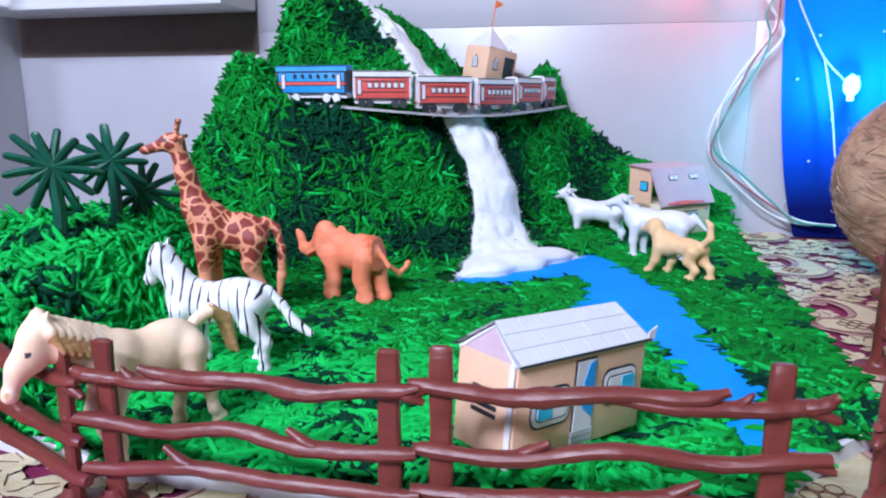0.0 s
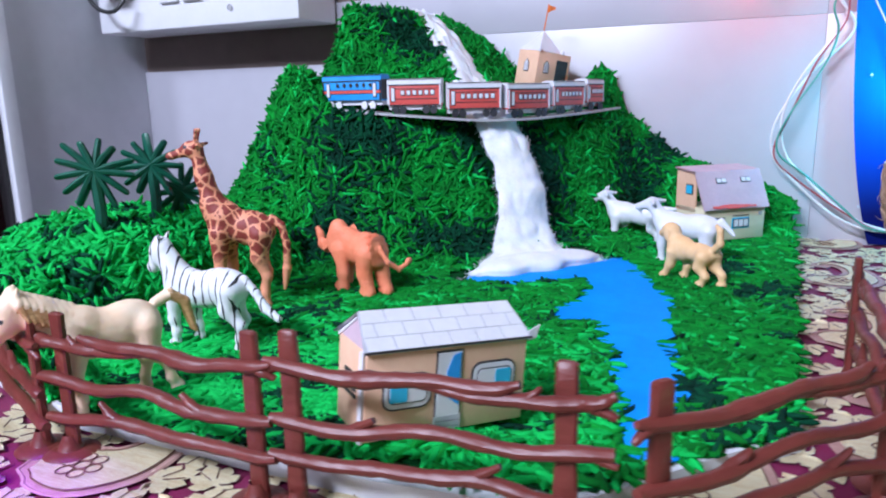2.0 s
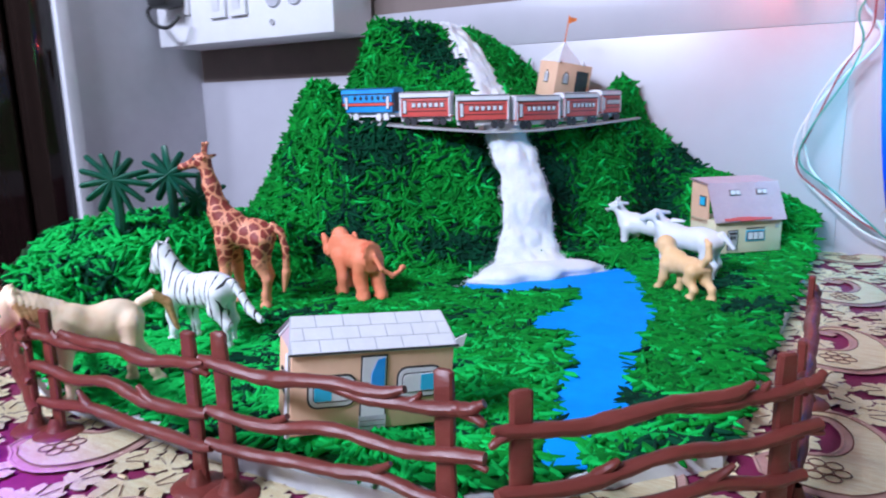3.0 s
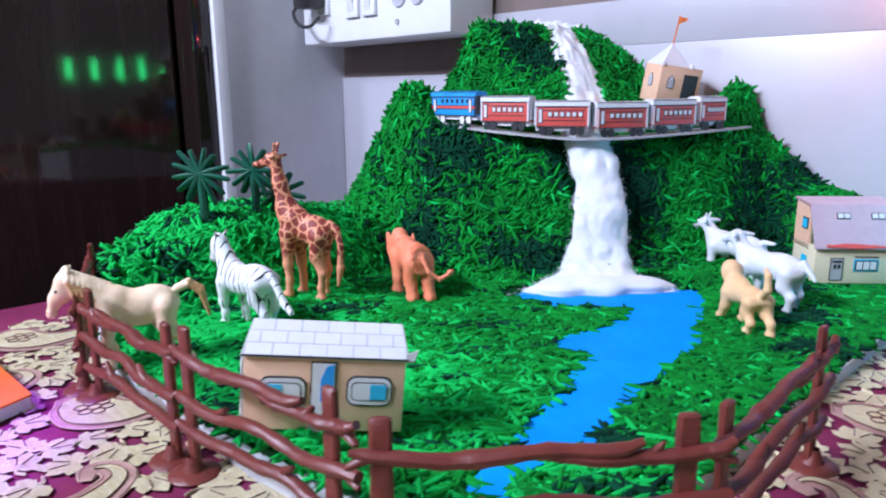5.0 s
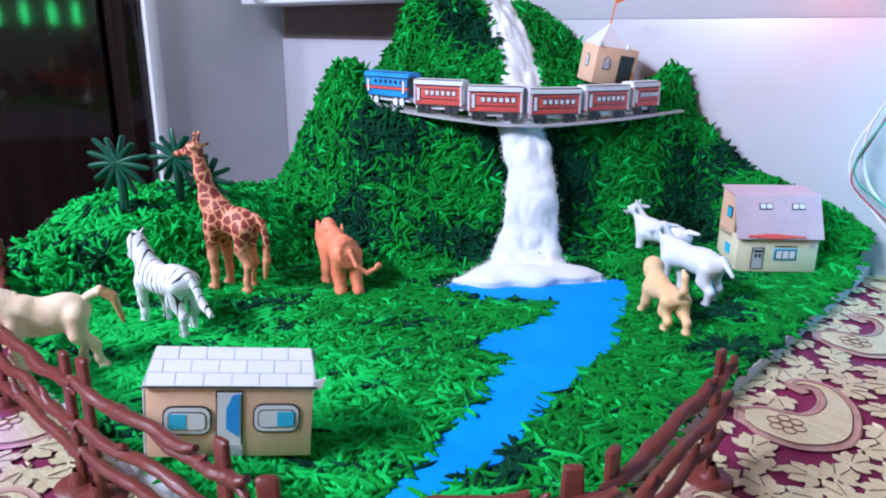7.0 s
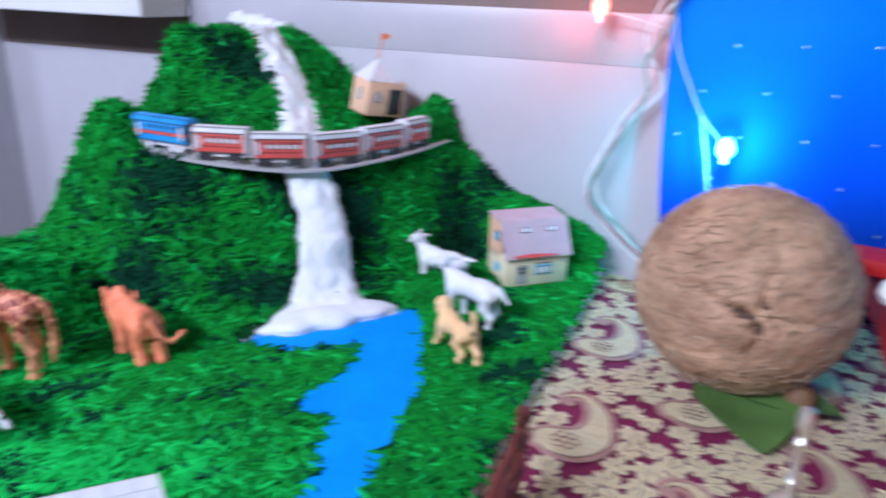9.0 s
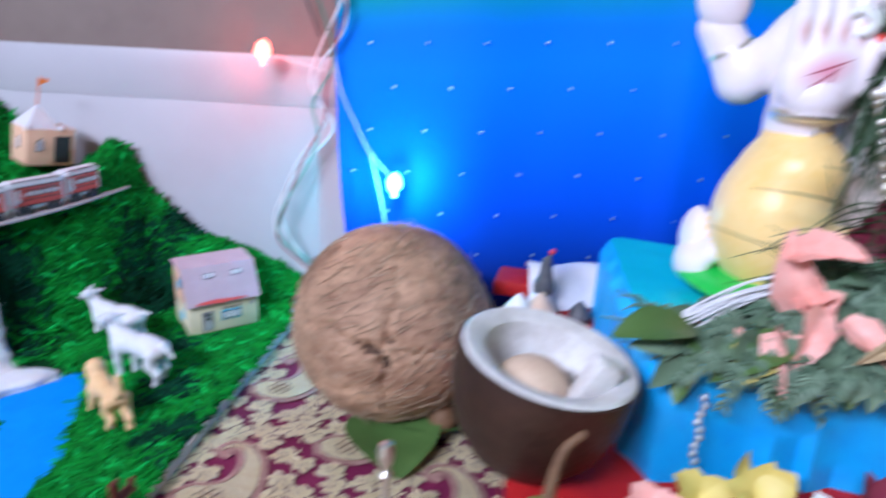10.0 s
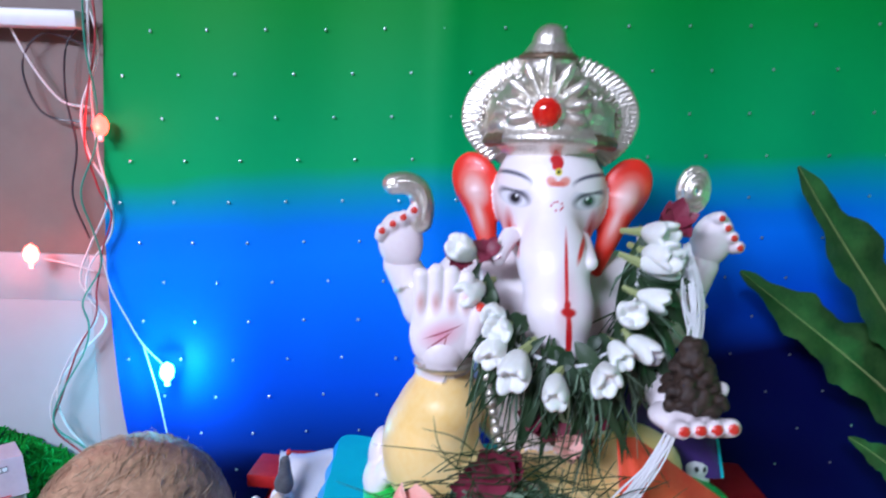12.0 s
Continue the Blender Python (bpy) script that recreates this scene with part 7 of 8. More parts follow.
# ---------------------------------------------------------------- cables and fairy lights on the wall
cab = thing("light_cables", "bundle of white, red and green light wires on the wall", "cables")
BUNDLE = [[(0.124, 0.425), (0.132, 0.375), (0.121, 0.330), (0.124, 0.292), (0.134, 0.262), (0.121, 0.222), (0.110, 0.190), (0.119, 0.164), (0.099, 0.128), (0.084, 0.090), (0.086, 0.062), (0.104, 0.044), (0.136, 0.016), (0.156, 0.006), (0.182, 0.004)],
          [(0.130, 0.425), (0.134, 0.380), (0.127, 0.335), (0.119, 0.300), (0.128, 0.268), (0.141, 0.246), (0.128, 0.215), (0.121, 0.185), (0.122, 0.160), (0.103, 0.130), (0.086, 0.092), (0.080, 0.064), (0.098, 0.043), (0.130, 0.018), (0.154, 0.006), (0.180, 0.004)],
          [(0.127, 0.425), (0.130, 0.376), (0.132, 0.338), (0.128, 0.300), (0.119, 0.265), (0.124, 0.235), (0.126, 0.205), (0.114, 0.176), (0.117, 0.156), (0.108, 0.132), (0.090, 0.096), (0.083, 0.066), (0.102, 0.046), (0.132, 0.020), (0.152, 0.007), (0.178, 0.004)],
          [(0.133, 0.425), (0.128, 0.378), (0.125, 0.332), (0.131, 0.296), (0.138, 0.262), (0.134, 0.232), (0.119, 0.206), (0.116, 0.180), (0.125, 0.156), (0.100, 0.124), (0.081, 0.088), (0.078, 0.060), (0.095, 0.040), (0.126, 0.016), (0.150, 0.005), (0.176, 0.004)]]
for k, (m, path) in enumerate(zip((WIRE_WHITE, WIRE_RED, WIRE_GREEN, WIRE_WHITE), BUNDLE)):
    pts = [(x, 0.6275 - 0.0024 * (k % 3) + 0.0012 * math.sin(n * 2.1 + k), max(z, CLOTH_Z + 0.011)) for n, (x, z) in enumerate(path)]
    pts = [p + Vector((0.0021 * math.sin(n * 0.24 + k * 1.57), -0.0010 * math.cos(n * 0.24 + k * 1.57), 0)) for n, p in enumerate(curve_pts(pts, 120))]
    Geo().tube(pts, 0.00095 if m is WIRE_WHITE else 0.00080, 6).make("wire", m, cab)
for k, pts in enumerate(([(0.121, 0.200), (0.106, 0.204), (0.082, 0.209)], [(0.128, 0.312), (0.134, 0.314)], [(0.128, 0.215), (0.134, 0.186), (0.146, 0.160), (0.158, 0.138), (0.175, 0.120)], [(0.158, 0.138), (0.163, 0.118), (0.168, 0.096), (0.174, 0.060)])):
    Geo().tube(curve_pts([(x, 0.6255, z) for x, z in pts], 20), 0.0006, 6).make("lead", WIRE_WHITE, cab)
for pts in ([(0.130, 0.375), (0.090, 0.385), (0.072, 0.360), (0.085, 0.325), (0.118, 0.318)], [(0.128, 0.400), (0.108, 0.378), (0.104, 0.340), (0.110, 0.300), (0.104, 0.260), (0.115, 0.225)], [(0.062, 0.395), (0.080, 0.360), (0.100, 0.335), (0.122, 0.330)]):
    Geo().tube(curve_pts([(x, 0.634, z) for x, z in pts], 40), 0.0009, 6).make("wire", DARK_PAINT if pts[0][0] > 0.1 else WIRE_WHITE, cab)
for (x, z), col, st, name in (((0.074, 0.2105), (1.0, 0.10, 0.08), 14, "red"), ((0.1360, 0.3140), (1.0, 0.04, 0.03), 14, "red"), ((0.1785, 0.1140), (0.06, 0.70, 1.0), 26, "cyan")):
    b = thing("fairy_light", "glowing %s fairy light bulb on the wires" % name, "fairy light", (x, 0.6210, z), group="fairy lights")
    Geo().lathe([(0.0026, -0.0045), (0.0050, -0.002), (0.0060, 0.003), (0.0046, 0.008), (0.0, 0.0115)], n=12).make("bulb", glow("%s_bulb_glow" % name, col, st), b)
    Geo().tube([(0, 0, -0.009), (0, 0, -0.0035)], 0.0024, 8).make("cap", WIRE_WHITE, b)
    bulb_glow("bulb_glow", (x, 0.6130, z + 0.001), 0.15 if name == "red" else 0.55, col)

# ledge of the wooden cupboard above
tagged(Geo().box((0.42, 0.022, 0.013), (-0.088, 0.632, 0.3955), bevel=0.002).make("wall_ledge", TRIM_WHITE), "white wooden ledge on the brown wall", "ledge")

# unseen green bulbs added far to the side, to mirror streaks in the dark door
string = thing("door_streak_string", "added string of green bulbs, unseen, mirrored as streaks in the dark door", "fairy lights")
ends = [(0.988, 0.076, 0.206), (0.998, 0.150, 0.207), (1.006, 0.225, 0.207), (1.011, 0.291, 0.208), (1.015, 0.356, 0.209)]
Geo().tube(curve_pts([(0.980, 0.02, 1.999), (0.982, 0.03, 0.9), (0.985, 0.06, 0.262)] + [(x, y, z + 0.036) for x, y, z in ends] + [(1.016, 0.40, 0.262), (1.018, 0.42, 0.9), (1.02, 0.43, 1.999)], 80), 0.0012, 6).make("wire", WIRE_WHITE, string)
GREEN_GLOW = glow("green_bulb_glow", (0.03, 1.0, 0.28), 45)
for k, (x, y, z) in enumerate(ends):
    Geo().lathe([(0.0, -0.036), (0.0018, -0.034), (0.0045, -0.026), (0.0052, 0.010), (0.0035, 0.026), (0.0015, 0.037)], (x, y, z), 10).make("bulb", GREEN_GLOW, string)


# ---------------------------------------------------------------- the statue: one plain painted clay body
IX, IY, IZ = 0.460, 0.450, 0.1215
SLOTS = [SKIN, RED_PAINT, SILVER, YELLOW_CLOTH, DARK_PAINT, GEM_RED, DARK_PAINT, PINK_PAINT, FACE_CLAY, PALM_CLAY, CROWN_BAND, EAR_CLAY]
head = Clay(0.0007, 0.006)
head.egg((0.001, 0.012, 0.172), (0.0310, 0.026, 0.034), slot=8).egg((0.001, 0.006, 0.150), (0.0225, 0.018, 0.020), slot=8)
head.cap((0.003, -0.007, 0.168), (0.005, -0.018, 0.141), 0.0110, 0.0178, 8).cap((0.005, -0.018, 0.141), (0.009, -0.034, 0.118), 0.0178, 0.0165, 8).cap((0.009, -0.034, 0.118), (0.013, -0.036, 0.097), 0.0165, 0.0125, 8)
for s in (-1, 1):
    head.egg((0.001 + s * 0.0425, 0.019, 0.1760), (0.0140, 0.0045, 0.0175), (0, s * 26, s * 14), 11, melt=0.002).cap((0.001 + s * 0.0405, 0.018, 0.170), (s * 0.0300, 0.014, 0.129), 0.0098, 0.0036, 11, melt=0.006)
    head.cap((s * 0.019, -0.010, 0.150), (s * 0.0235, -0.026, 0.1415), 0.0052, 0.0042, 0, melt=0.001)
    head.dab((s * 0.0305, 0.010, 0.1960), (0.0065, 0.020, 0.0100), 6)

# silver crown: ribbed side wings, embossed dome, flower round a red gem, stepped finial
crown = Clay(0.0008, 0.0020)
crown.egg((-0.002, 0.014, 0.2130), (0.0355, 0.031, 0.0262), slot=2).egg((-0.002, 0.014, 0.2065), (0.0360, 0.0315, 0.0085), slot=2, melt=0.004).egg((-0.002, 0.022, 0.2140), (0.0470, 0.0045, 0.0330), slot=2, melt=0.001)
crown.cap((-0.003, 0.013, 0.2290), (-0.004, 0.012, 0.2420), 0.0215, 0.0145, 2).egg((-0.004, 0.011, 0.2455), (0.0165, 0.0145, 0.0032), slot=10, melt=0.0006)
crown.cap((-0.004, 0.011, 0.2475), (-0.004, 0.010, 0.2535), 0.0138, 0.0092, 2, melt=0.0010).egg((-0.003, 0.010, 0.2575), (0.0072, 0.0066, 0.0050), slot=2, melt=0.0015)
for k in range(62):
    a = radians(-48 + 276 * k / 61)
    c, s = math.cos(a), math.sin(a)
    if abs(c) < 0.34 and s > 0:
        continue
    crown.cap((-0.002 + 0.0385 * c, 0.0170, 0.2140 + 0.0265 * s), (-0.002 + 0.0478 * c, 0.0180, 0.2140 + 0.0335 * s), 0.0013, 0.0016, 2, melt=0.0006)
for k in range(34):
    a = radians(-30 + 240 * k / 33)
    crown.egg((-0.002 + 0.0375 * math.cos(a), 0.0150, 0.2120 + 0.0272 * math.sin(a)), (0.0016, 0.0022, 0.0016), slot=2, melt=0.0005)
for k in range(9):
    a = radians(-12 + 204 * k / 8)
    c, s = math.cos(a), math.sin(a)
    long = 1.0 + 0.35 * max(s, 0)
    crown.egg((-0.003 + 0.0140 * c * long, -0.0150 + 0.0035 * max(s, 0), 0.2165 + 0.0140 * s * long), (0.0075 * long, 0.0030, 0.0034), (0, -math.degrees(a), 0), 2, melt=0.0004)
    crown.cap((-0.003 + 0.0095 * c, -0.0178, 0.2165 + 0.0095 * s), (-0.003 + 0.0190 * c * long, -0.0160 + 0.004 * max(s, 0), 0.2165 + 0.0190 * s * long), 0.0009, 0.0006, 2, melt=0.0003)
for k in range(24):
    a = radians(192 + 156 * k / 23)
    crown.egg((-0.001 + 0.0335 * math.cos(a), 0.013 + 0.0305 * math.sin(a), 0.2000 + 0.0035 * math.sin(math.pi * k / 23)), (0.0040, 0.0032, 0.0034), slot=2 if 5 < k < 18 else 10, melt=0.0022)
rnd = random.Random(21)
for s in (-1, 1):
    for k in range(7):
        a0 = radians(20 + 22 * k)
        for j in range(5):
            a1 = a0 + 0.42 * j
            r = 0.0058 - 0.0009 * j
            cx, cz = s * (0.0245 - 0.0022 * k), 0.2065 + 0.0052 * k
            x, zz = cx + r * math.cos(a1) * s, cz + r * math.sin(a1)
            q = max(0.0, 1 - ((x + 0.002) / 0.036) ** 2 - ((zz - 0.213) / 0.0265) ** 2)
            crown.egg((x - 0.002, 0.0145 - 0.031 * math.sqrt(q), zz), (0.0022, 0.0018, 0.0022), slot=2, melt=0.0004)
for k in range(120):
    a, e = rnd.uniform(3.3, 6.15), rnd.uniform(0.15, 1.2)
    c = Vector((0.0356 * math.cos(a) * math.cos(e) - 0.002, 0.014 + 0.0311 * math.sin(a) * math.cos(e), 0.213 + 0.0264 * math.sin(e)))
    g = Vector((rnd.uniform(-1, 1), rnd.uniform(-0.4, 0.4), rnd.uniform(-0.3, 1))).normalized() * rnd.uniform(0.001, 0.0036)
    crown.cap(c - g, c + g, rnd.uniform(0.0009, 0.0016), 0.0007, 2, melt=0.0003)
crown.egg((-0.003, -0.0185, 0.2165), (0.0072, 0.0042, 0.0072), slot=5, melt=0.0003)
for k in range(16):
    a = 2 * math.pi * k / 16
    crown.egg((-0.003 + 0.0080 * math.cos(a), -0.0180, 0.2165 + 0.0080 * math.sin(a)), (0.0014, 0.0014, 0.0014), slot=2, melt=0.0003)

body = Clay(0.0016, 0.006)
body.egg((0.000, 0.026, 0.098), (0.040, 0.030, 0.050)).egg((0.004, 0.006, 0.056), (0.044, 0.034, 0.040), slot=0)
body.cap((-0.040, 0.026, 0.118), (0.042, 0.026, 0.118), 0.020, 0.020)
body.egg((-0.061, -0.020, 0.034), (0.0270, 0.031, 0.036), slot=3).egg((-0.0550, -0.022, 0.0600), (0.0225, 0.026, 0.0200), slot=3).egg((0.050, -0.012, 0.022), (0.031, 0.030, 0.022), slot=3)
body.cap((-0.055, -0.030, 0.016), (0.040, -0.040, 0.016), 0.020, 0.020, 3).cap((0.050, -0.026, 0.018), (-0.030, -0.045, 0.012), 0.018, 0.012, 3)
body.egg((-0.090, -0.008, 0.008), (0.0095, 0.016, 0.012), (0, 20, 0), slot=0, melt=0.001).egg((-0.091, -0.002, 0.022), (0.0060, 0.012, 0.013), (0, 12, 0), slot=0, melt=0.001).egg((-0.086, -0.016, 0.015), (0.0060, 0.010, 0.012), (0, 30, 0), slot=0, melt=0.001)
body.cap((-0.050, 0.028, 0.112), (-0.068, 0.040, 0.096), 0.015, 0.0120).cap((-0.068, 0.040, 0.096), (-0.083, 0.044, 0.122), 0.0125, 0.0112)
body.cap((0.052, 0.028, 0.112), (0.086, 0.040, 0.088), 0.015, 0.0125).cap((0.086, 0.040, 0.088), (0.101, 0.038, 0.128), 0.0120, 0.0100)
body.cap((-0.042, 0.020, 0.095), (-0.056, -0.018, 0.082), 0.016, 0.0135).cap((-0.056, -0.018, 0.082), (-0.057, -0.034, 0.095), 0.0135, 0.0130)
body.cap((0.042, 0.010, 0.095), (0.060, -0.025, 0.078), 0.016, 0.0120).cap((0.060, -0.025, 0.078), (0.057, -0.055, 0.078), 0.0120, 0.0100)
body.egg((-0.0560, -0.0300, 0.0860), (0.0165, 0.0150, 0.0035), slot=2, melt=0.0006).egg((-0.0765, 0.0425, 0.1110), (0.0125, 0.0125, 0.0036), (0, -30, 0), 2, melt=0.0006).egg((0.0945, 0.0400, 0.1070), (0.0140, 0.0130, 0.0042), (0, 22, 0), 2, melt=0.0006)

paws = Clay(0.0008, 0.0016)
# blessing palm
paws.egg((-0.057, -0.037, 0.104), (0.0170, 0.0085, 0.0200), slot=9)
for k, dx in enumerate((-0.0115, -0.0040, 0.0036, 0.0110)):
    top = 0.1375 - 0.0022 * abs(k - 1.3)
    paws.cap((-0.057 + dx, -0.038, 0.112), (-0.057 + dx * 1.02, -0.038, top), 0.0046, 0.0040, 9)
paws.cap((-0.043, -0.038, 0.100), (-0.0385, -0.040, 0.118), 0.0052, 0.0040).dab((-0.0385, -0.044, 0.121), (0.0028, 0.004, 0.003), 1)
# raised fist, closed round a curled silver tusk
paws.egg((-0.0835, 0.0400, 0.1370), (0.0138, 0.0110, 0.0180), (0, -8, 0))
for k in range(4):
    x, zz = -0.0950 + 0.0062 * k, 0.1450 + 0.0042 * k
    paws.cap((x, 0.0330, zz - 0.004), (x + 0.0012, 0.0300, zz), 0.0038, 0.0038)
    paws.dab((x + 0.0012, 0.0260, zz + 0.0002), (0.0022, 0.0022, 0.0022), 1)
horn = curve_pts([(-0.0715, 0.037, 0.150), (-0.0705, 0.036, 0.160), (-0.0738, 0.036, 0.1690), (-0.0808, 0.035, 0.1728), (-0.0882, 0.035, 0.1722)], 13)
for k in range(12):
    r = 0.0072 - 0.0010 * k / 12
    paws.cap(horn[k], horn[k + 1], r, r, 2, melt=0.0006)
    for s in (-1, 1):
        up = Vector((0.40 + 0.06 * k, 0, 0.40 + 0.03 * k)).normalized() * 0.0032 * s
        paws.cap(horn[k] + up + Vector((0, -0.0068, 0)), horn[k + 1] + up + Vector((0, -0.0066, 0)), 0.0013, 0.0013, 2, melt=0.0003)
# raised hand with a coiled silver noose
paws.egg((0.1050, 0.0370, 0.1440), (0.0125, 0.0105, 0.0170), (0, 14, 0))
for k in range(4):
    x, zz = 0.1020 + 0.0042 * k, 0.1580 - 0.0058 * k
    paws.cap((x + 0.002, 0.0320, zz), (x + 0.0035, 0.0285, zz + 0.001), 0.0038, 0.0037)
    paws.dab((x + 0.0035, 0.0245, zz + 0.001), (0.0024, 0.0022, 0.0024), 1)
for rr, yy in ((0.0105, 0.036), (0.0070, 0.033), (0.0035, 0.031)):
    for k in range(14):
        a, b = 2 * math.pi * k / 14, 2 * math.pi * (k + 1) / 14
        paws.cap((0.0905 + rr * 0.8 * math.cos(a), yy, 0.1740 + 1.2 * rr * math.sin(a)), (0.0905 + rr * 0.8 * math.cos(b), yy, 0.1740 + 1.2 * rr * math.sin(b)), 0.0022, 0.0022, 2, melt=0.0004)
# open hand held out, palm up
paws.egg((0.0590, -0.0660, 0.0760), (0.0165, 0.0140, 0.0070))
for k in range(4):
    x = 0.0520 + 0.0074 * k
    paws.cap((x, -0.0740, 0.0740), (x + 0.001, -0.0830, 0.0765 + 0.0006 * k), 0.0045, 0.0042)
    paws.dab((x + 0.001, -0.0875, 0.0775 + 0.0006 * k), (0.0032, 0.0030, 0.0026), 1)
paws.cap((0.0700, -0.0640, 0.0780), (0.0760, -0.0660, 0.0900), 0.0042, 0.0036)
face_turn = Matrix.Translation((0, 0.012, 0)) @ Matrix.Rotation(radians(-9), 4, "Z") @ Matrix.Translation((0, -0.012, 0))
clay_thing("seated_elephant_headed_statue", [(head, face_turn), (crown, face_turn), body, paws], SLOTS, "painted clay seated elephant-headed statue with a silver crown", "statue", pose(IX, IY, IZ))

def cushion_top(x, y):
    """Height of the green cushion's upper side."""
    r = min(1.0, math.hypot((x - 0.466) / 0.104, (y - 0.428) / 0.068)) ** (1 / 0.55)
    return PLAT_Z + sh + 0.0012 + 0.0085 * (1 + math.sqrt(1 - r * r))


drape = thing("orange_cloth", "bright orange cloth fanned over the cushion, with a glittering hem", "cloth")
rows = []
for k in range(15):
    v = k / 14
    row = []
    for j in range(25):
        u = j / 24
        hx, hy = 0.494 + 0.070 * u, 0.3800 + 0.044 * u ** 1.4 - 0.004 * math.sin(math.pi * u)
        hz = cushion_top(hx, hy) + 0.0018
        p = Vector((0.494 + 0.012 * u, 0.404 + 0.006 * u, 0.176 - 0.003 * u)).lerp(Vector((hx, hy, hz)), v)
        p += Vector((-0.35, -0.8, 0.5)) * (0.0016 * math.sin(u * 19 + 1.0) * v * (1 - 0.6 * v) + 0.004 * math.sin(math.pi * v) * math.sin(math.pi * u))
        row.append(p)
    rows.append(row)
Geo().sheet(rows + [[p + Vector((0.0004, 0.0008, -0.0006)) for p in r] for r in rows[::-1]]).make("drape", ORANGE_CLOTH, drape)
hem = Geo().tube([p + Vector((-0.0003, -0.0010, 0.0008)) for p in rows[-1]], 0.0022, 6, flat=0.45).make("hem", CROWN_BAND, drape, "dull gold hem")
for k in range(0, 25, 3):
    Geo().ball(rows[-1][k] + Vector((-0.0005, -0.0022, 0.0018)), 0.0013, 8, 6).make("sequin", GREEN_SATIN if k % 2 else SILVER, hem)

shawl = thing("purple_cloth", "dark purple satin cloth hanging behind the statue's knee", "cloth")
rows = []
for k in range(13):
    v = k / 12
    rows.append([Vector((0.512 + (0.050 + 0.012 * v) * u, 0.452 - 0.004 * math.sin(u * 9) * v + 0.004 * u, 0.186 - 0.006 * u + (0.1330 - 0.186) * v)) for u in (j / 18 for j in range(19))])
panel = Geo().sheet(rows + [[p + Vector((0, 0.0012, 0)) for p in r] for r in rows[::-1]]).make("satin_panel", PURPLE_SATIN, shawl)
Geo().tube([r[-1] for r in rows], 0.0011, 6).make("cord", TURQUOISE_SATIN, panel, "thin turquoise edging cord")

modak = Clay(0.0007, 0.0012)
rnd = random.Random(5)
modak.cap((0, 0, 0.006), (-0.002, 0, 0.026), 0.0125, 0.005)
for k in range(90):
    a = rnd.uniform(0, 6.28)
    zz = rnd.uniform(0, 0.030)
    r = 0.0145 * (1 - zz / 0.036)
    modak.egg((r * math.cos(a) - 0.08 * zz, r * math.sin(a), 0.004 + zz), (rnd.uniform(0.0022, 0.0046), rnd.uniform(0.0022, 0.0042), rnd.uniform(0.0018, 0.0036)))
clay_thing("dark_sweet", [modak], [SWEET], "dark brown jaggery sweet held in the statue's open hand", "sweet", pose(IX + 0.0625, IY - 0.066, IZ + 0.0795) @ Matrix.Diagonal((1.0, 0.9, 0.98, 1)))

# ---------------------------------------------------------------- garland
GAR = curve_pts([(IX - 0.040, IY - 0.010, IZ + 0.142), (IX - 0.036, IY - 0.026, IZ + 0.126), (IX - 0.030, IY - 0.040, IZ + 0.113), (IX - 0.016, IY - 0.052, IZ + 0.101), (IX + 0.008, IY - 0.060, IZ + 0.097),
                 (IX + 0.026, IY - 0.052, IZ + 0.104), (IX + 0.038, IY - 0.038, IZ + 0.117), (IX + 0.046, IY - 0.018, IZ + 0.136), (IX + 0.048, IY - 0.004, IZ + 0.156)], 100)
garland = thing("flower_garland", "garland of white buds and grass blades round the statue's neck", "garland", (0, 0, 0))
Geo().tube(GAR, 0.0011, 6).make("cord", THREAD, garland)


def bud(parent, at, aim, size, seed):
    """A half open white bud: cupped petals closed over one another, on a pale stem."""
    rnd = random.Random(seed)
    aim = Vector(aim).normalized()
    m = Matrix.Translation(at) @ aim.to_track_quat("Z", "Y").to_matrix().to_4x4() @ Matrix.Rotation(rnd.uniform(0, 6), 4, "Z")
    c = Clay(size * 0.055, size * 0.03)
    for k in range(5):
        a = k * 2 * math.pi / 5 + rnd.uniform(-0.2, 0.2)
        op = rnd.uniform(2, 22)
        r = size * (0.15 + 0.005 * op)
        c.egg((r * math.cos(a), r * math.sin(a), size * 0.42), (size * 0.15, size * rnd.uniform(0.24, 0.32), size * rnd.uniform(0.46, 0.64)), (0, op, math.degrees(a)))
    c.egg((0, 0, size * 0.25), (size * 0.30, size * 0.30, size * 0.42))
    v, q, s = c.solid()
    mm = np.array(m)
    b = big_mesh("bud", v @ mm[:3, :3].T + mm[:3, 3], q, PETAL_WHITE, parent, slots=s)
    e = m @ Vector((0, 0, -size * 0.1))
    f = m @ Vector((rnd.uniform(-0.3, 0.3) * size, rnd.uniform(-0.3, 0.3) * size, -size * 0.75))
    Geo().tube([e, (e + f) / 2 + Vector((0, -0.001, 0)), f], [size * 0.17, size * 0.12, size * 0.09], 6).make("stem", STEM, b)


rnd = random.Random(12)
for k, s in enumerate((2, 9, 16, 23, 31, 38, 46, 56, 65, 70, 76, 82, 88, 94, 98)):
    p = GAR[s]
    out = Vector((p.x - IX, -0.05 - 0.02 * rnd.random(), (p.z - IZ - 0.125) * 0.9 + rnd.uniform(-0.03, 0.02))) + Vector((rnd.gauss(0, 0.022), rnd.gauss(0, 0.01), rnd.gauss(0, 0.012)))
    off = Vector((rnd.uniform(-0.005, 0.005), -0.004, rnd.uniform(-0.005, 0.004)))
    bud(garland, p + off + out.normalized() * 0.004, out, rnd.uniform(0.0150, 0.0200), 100 + k)
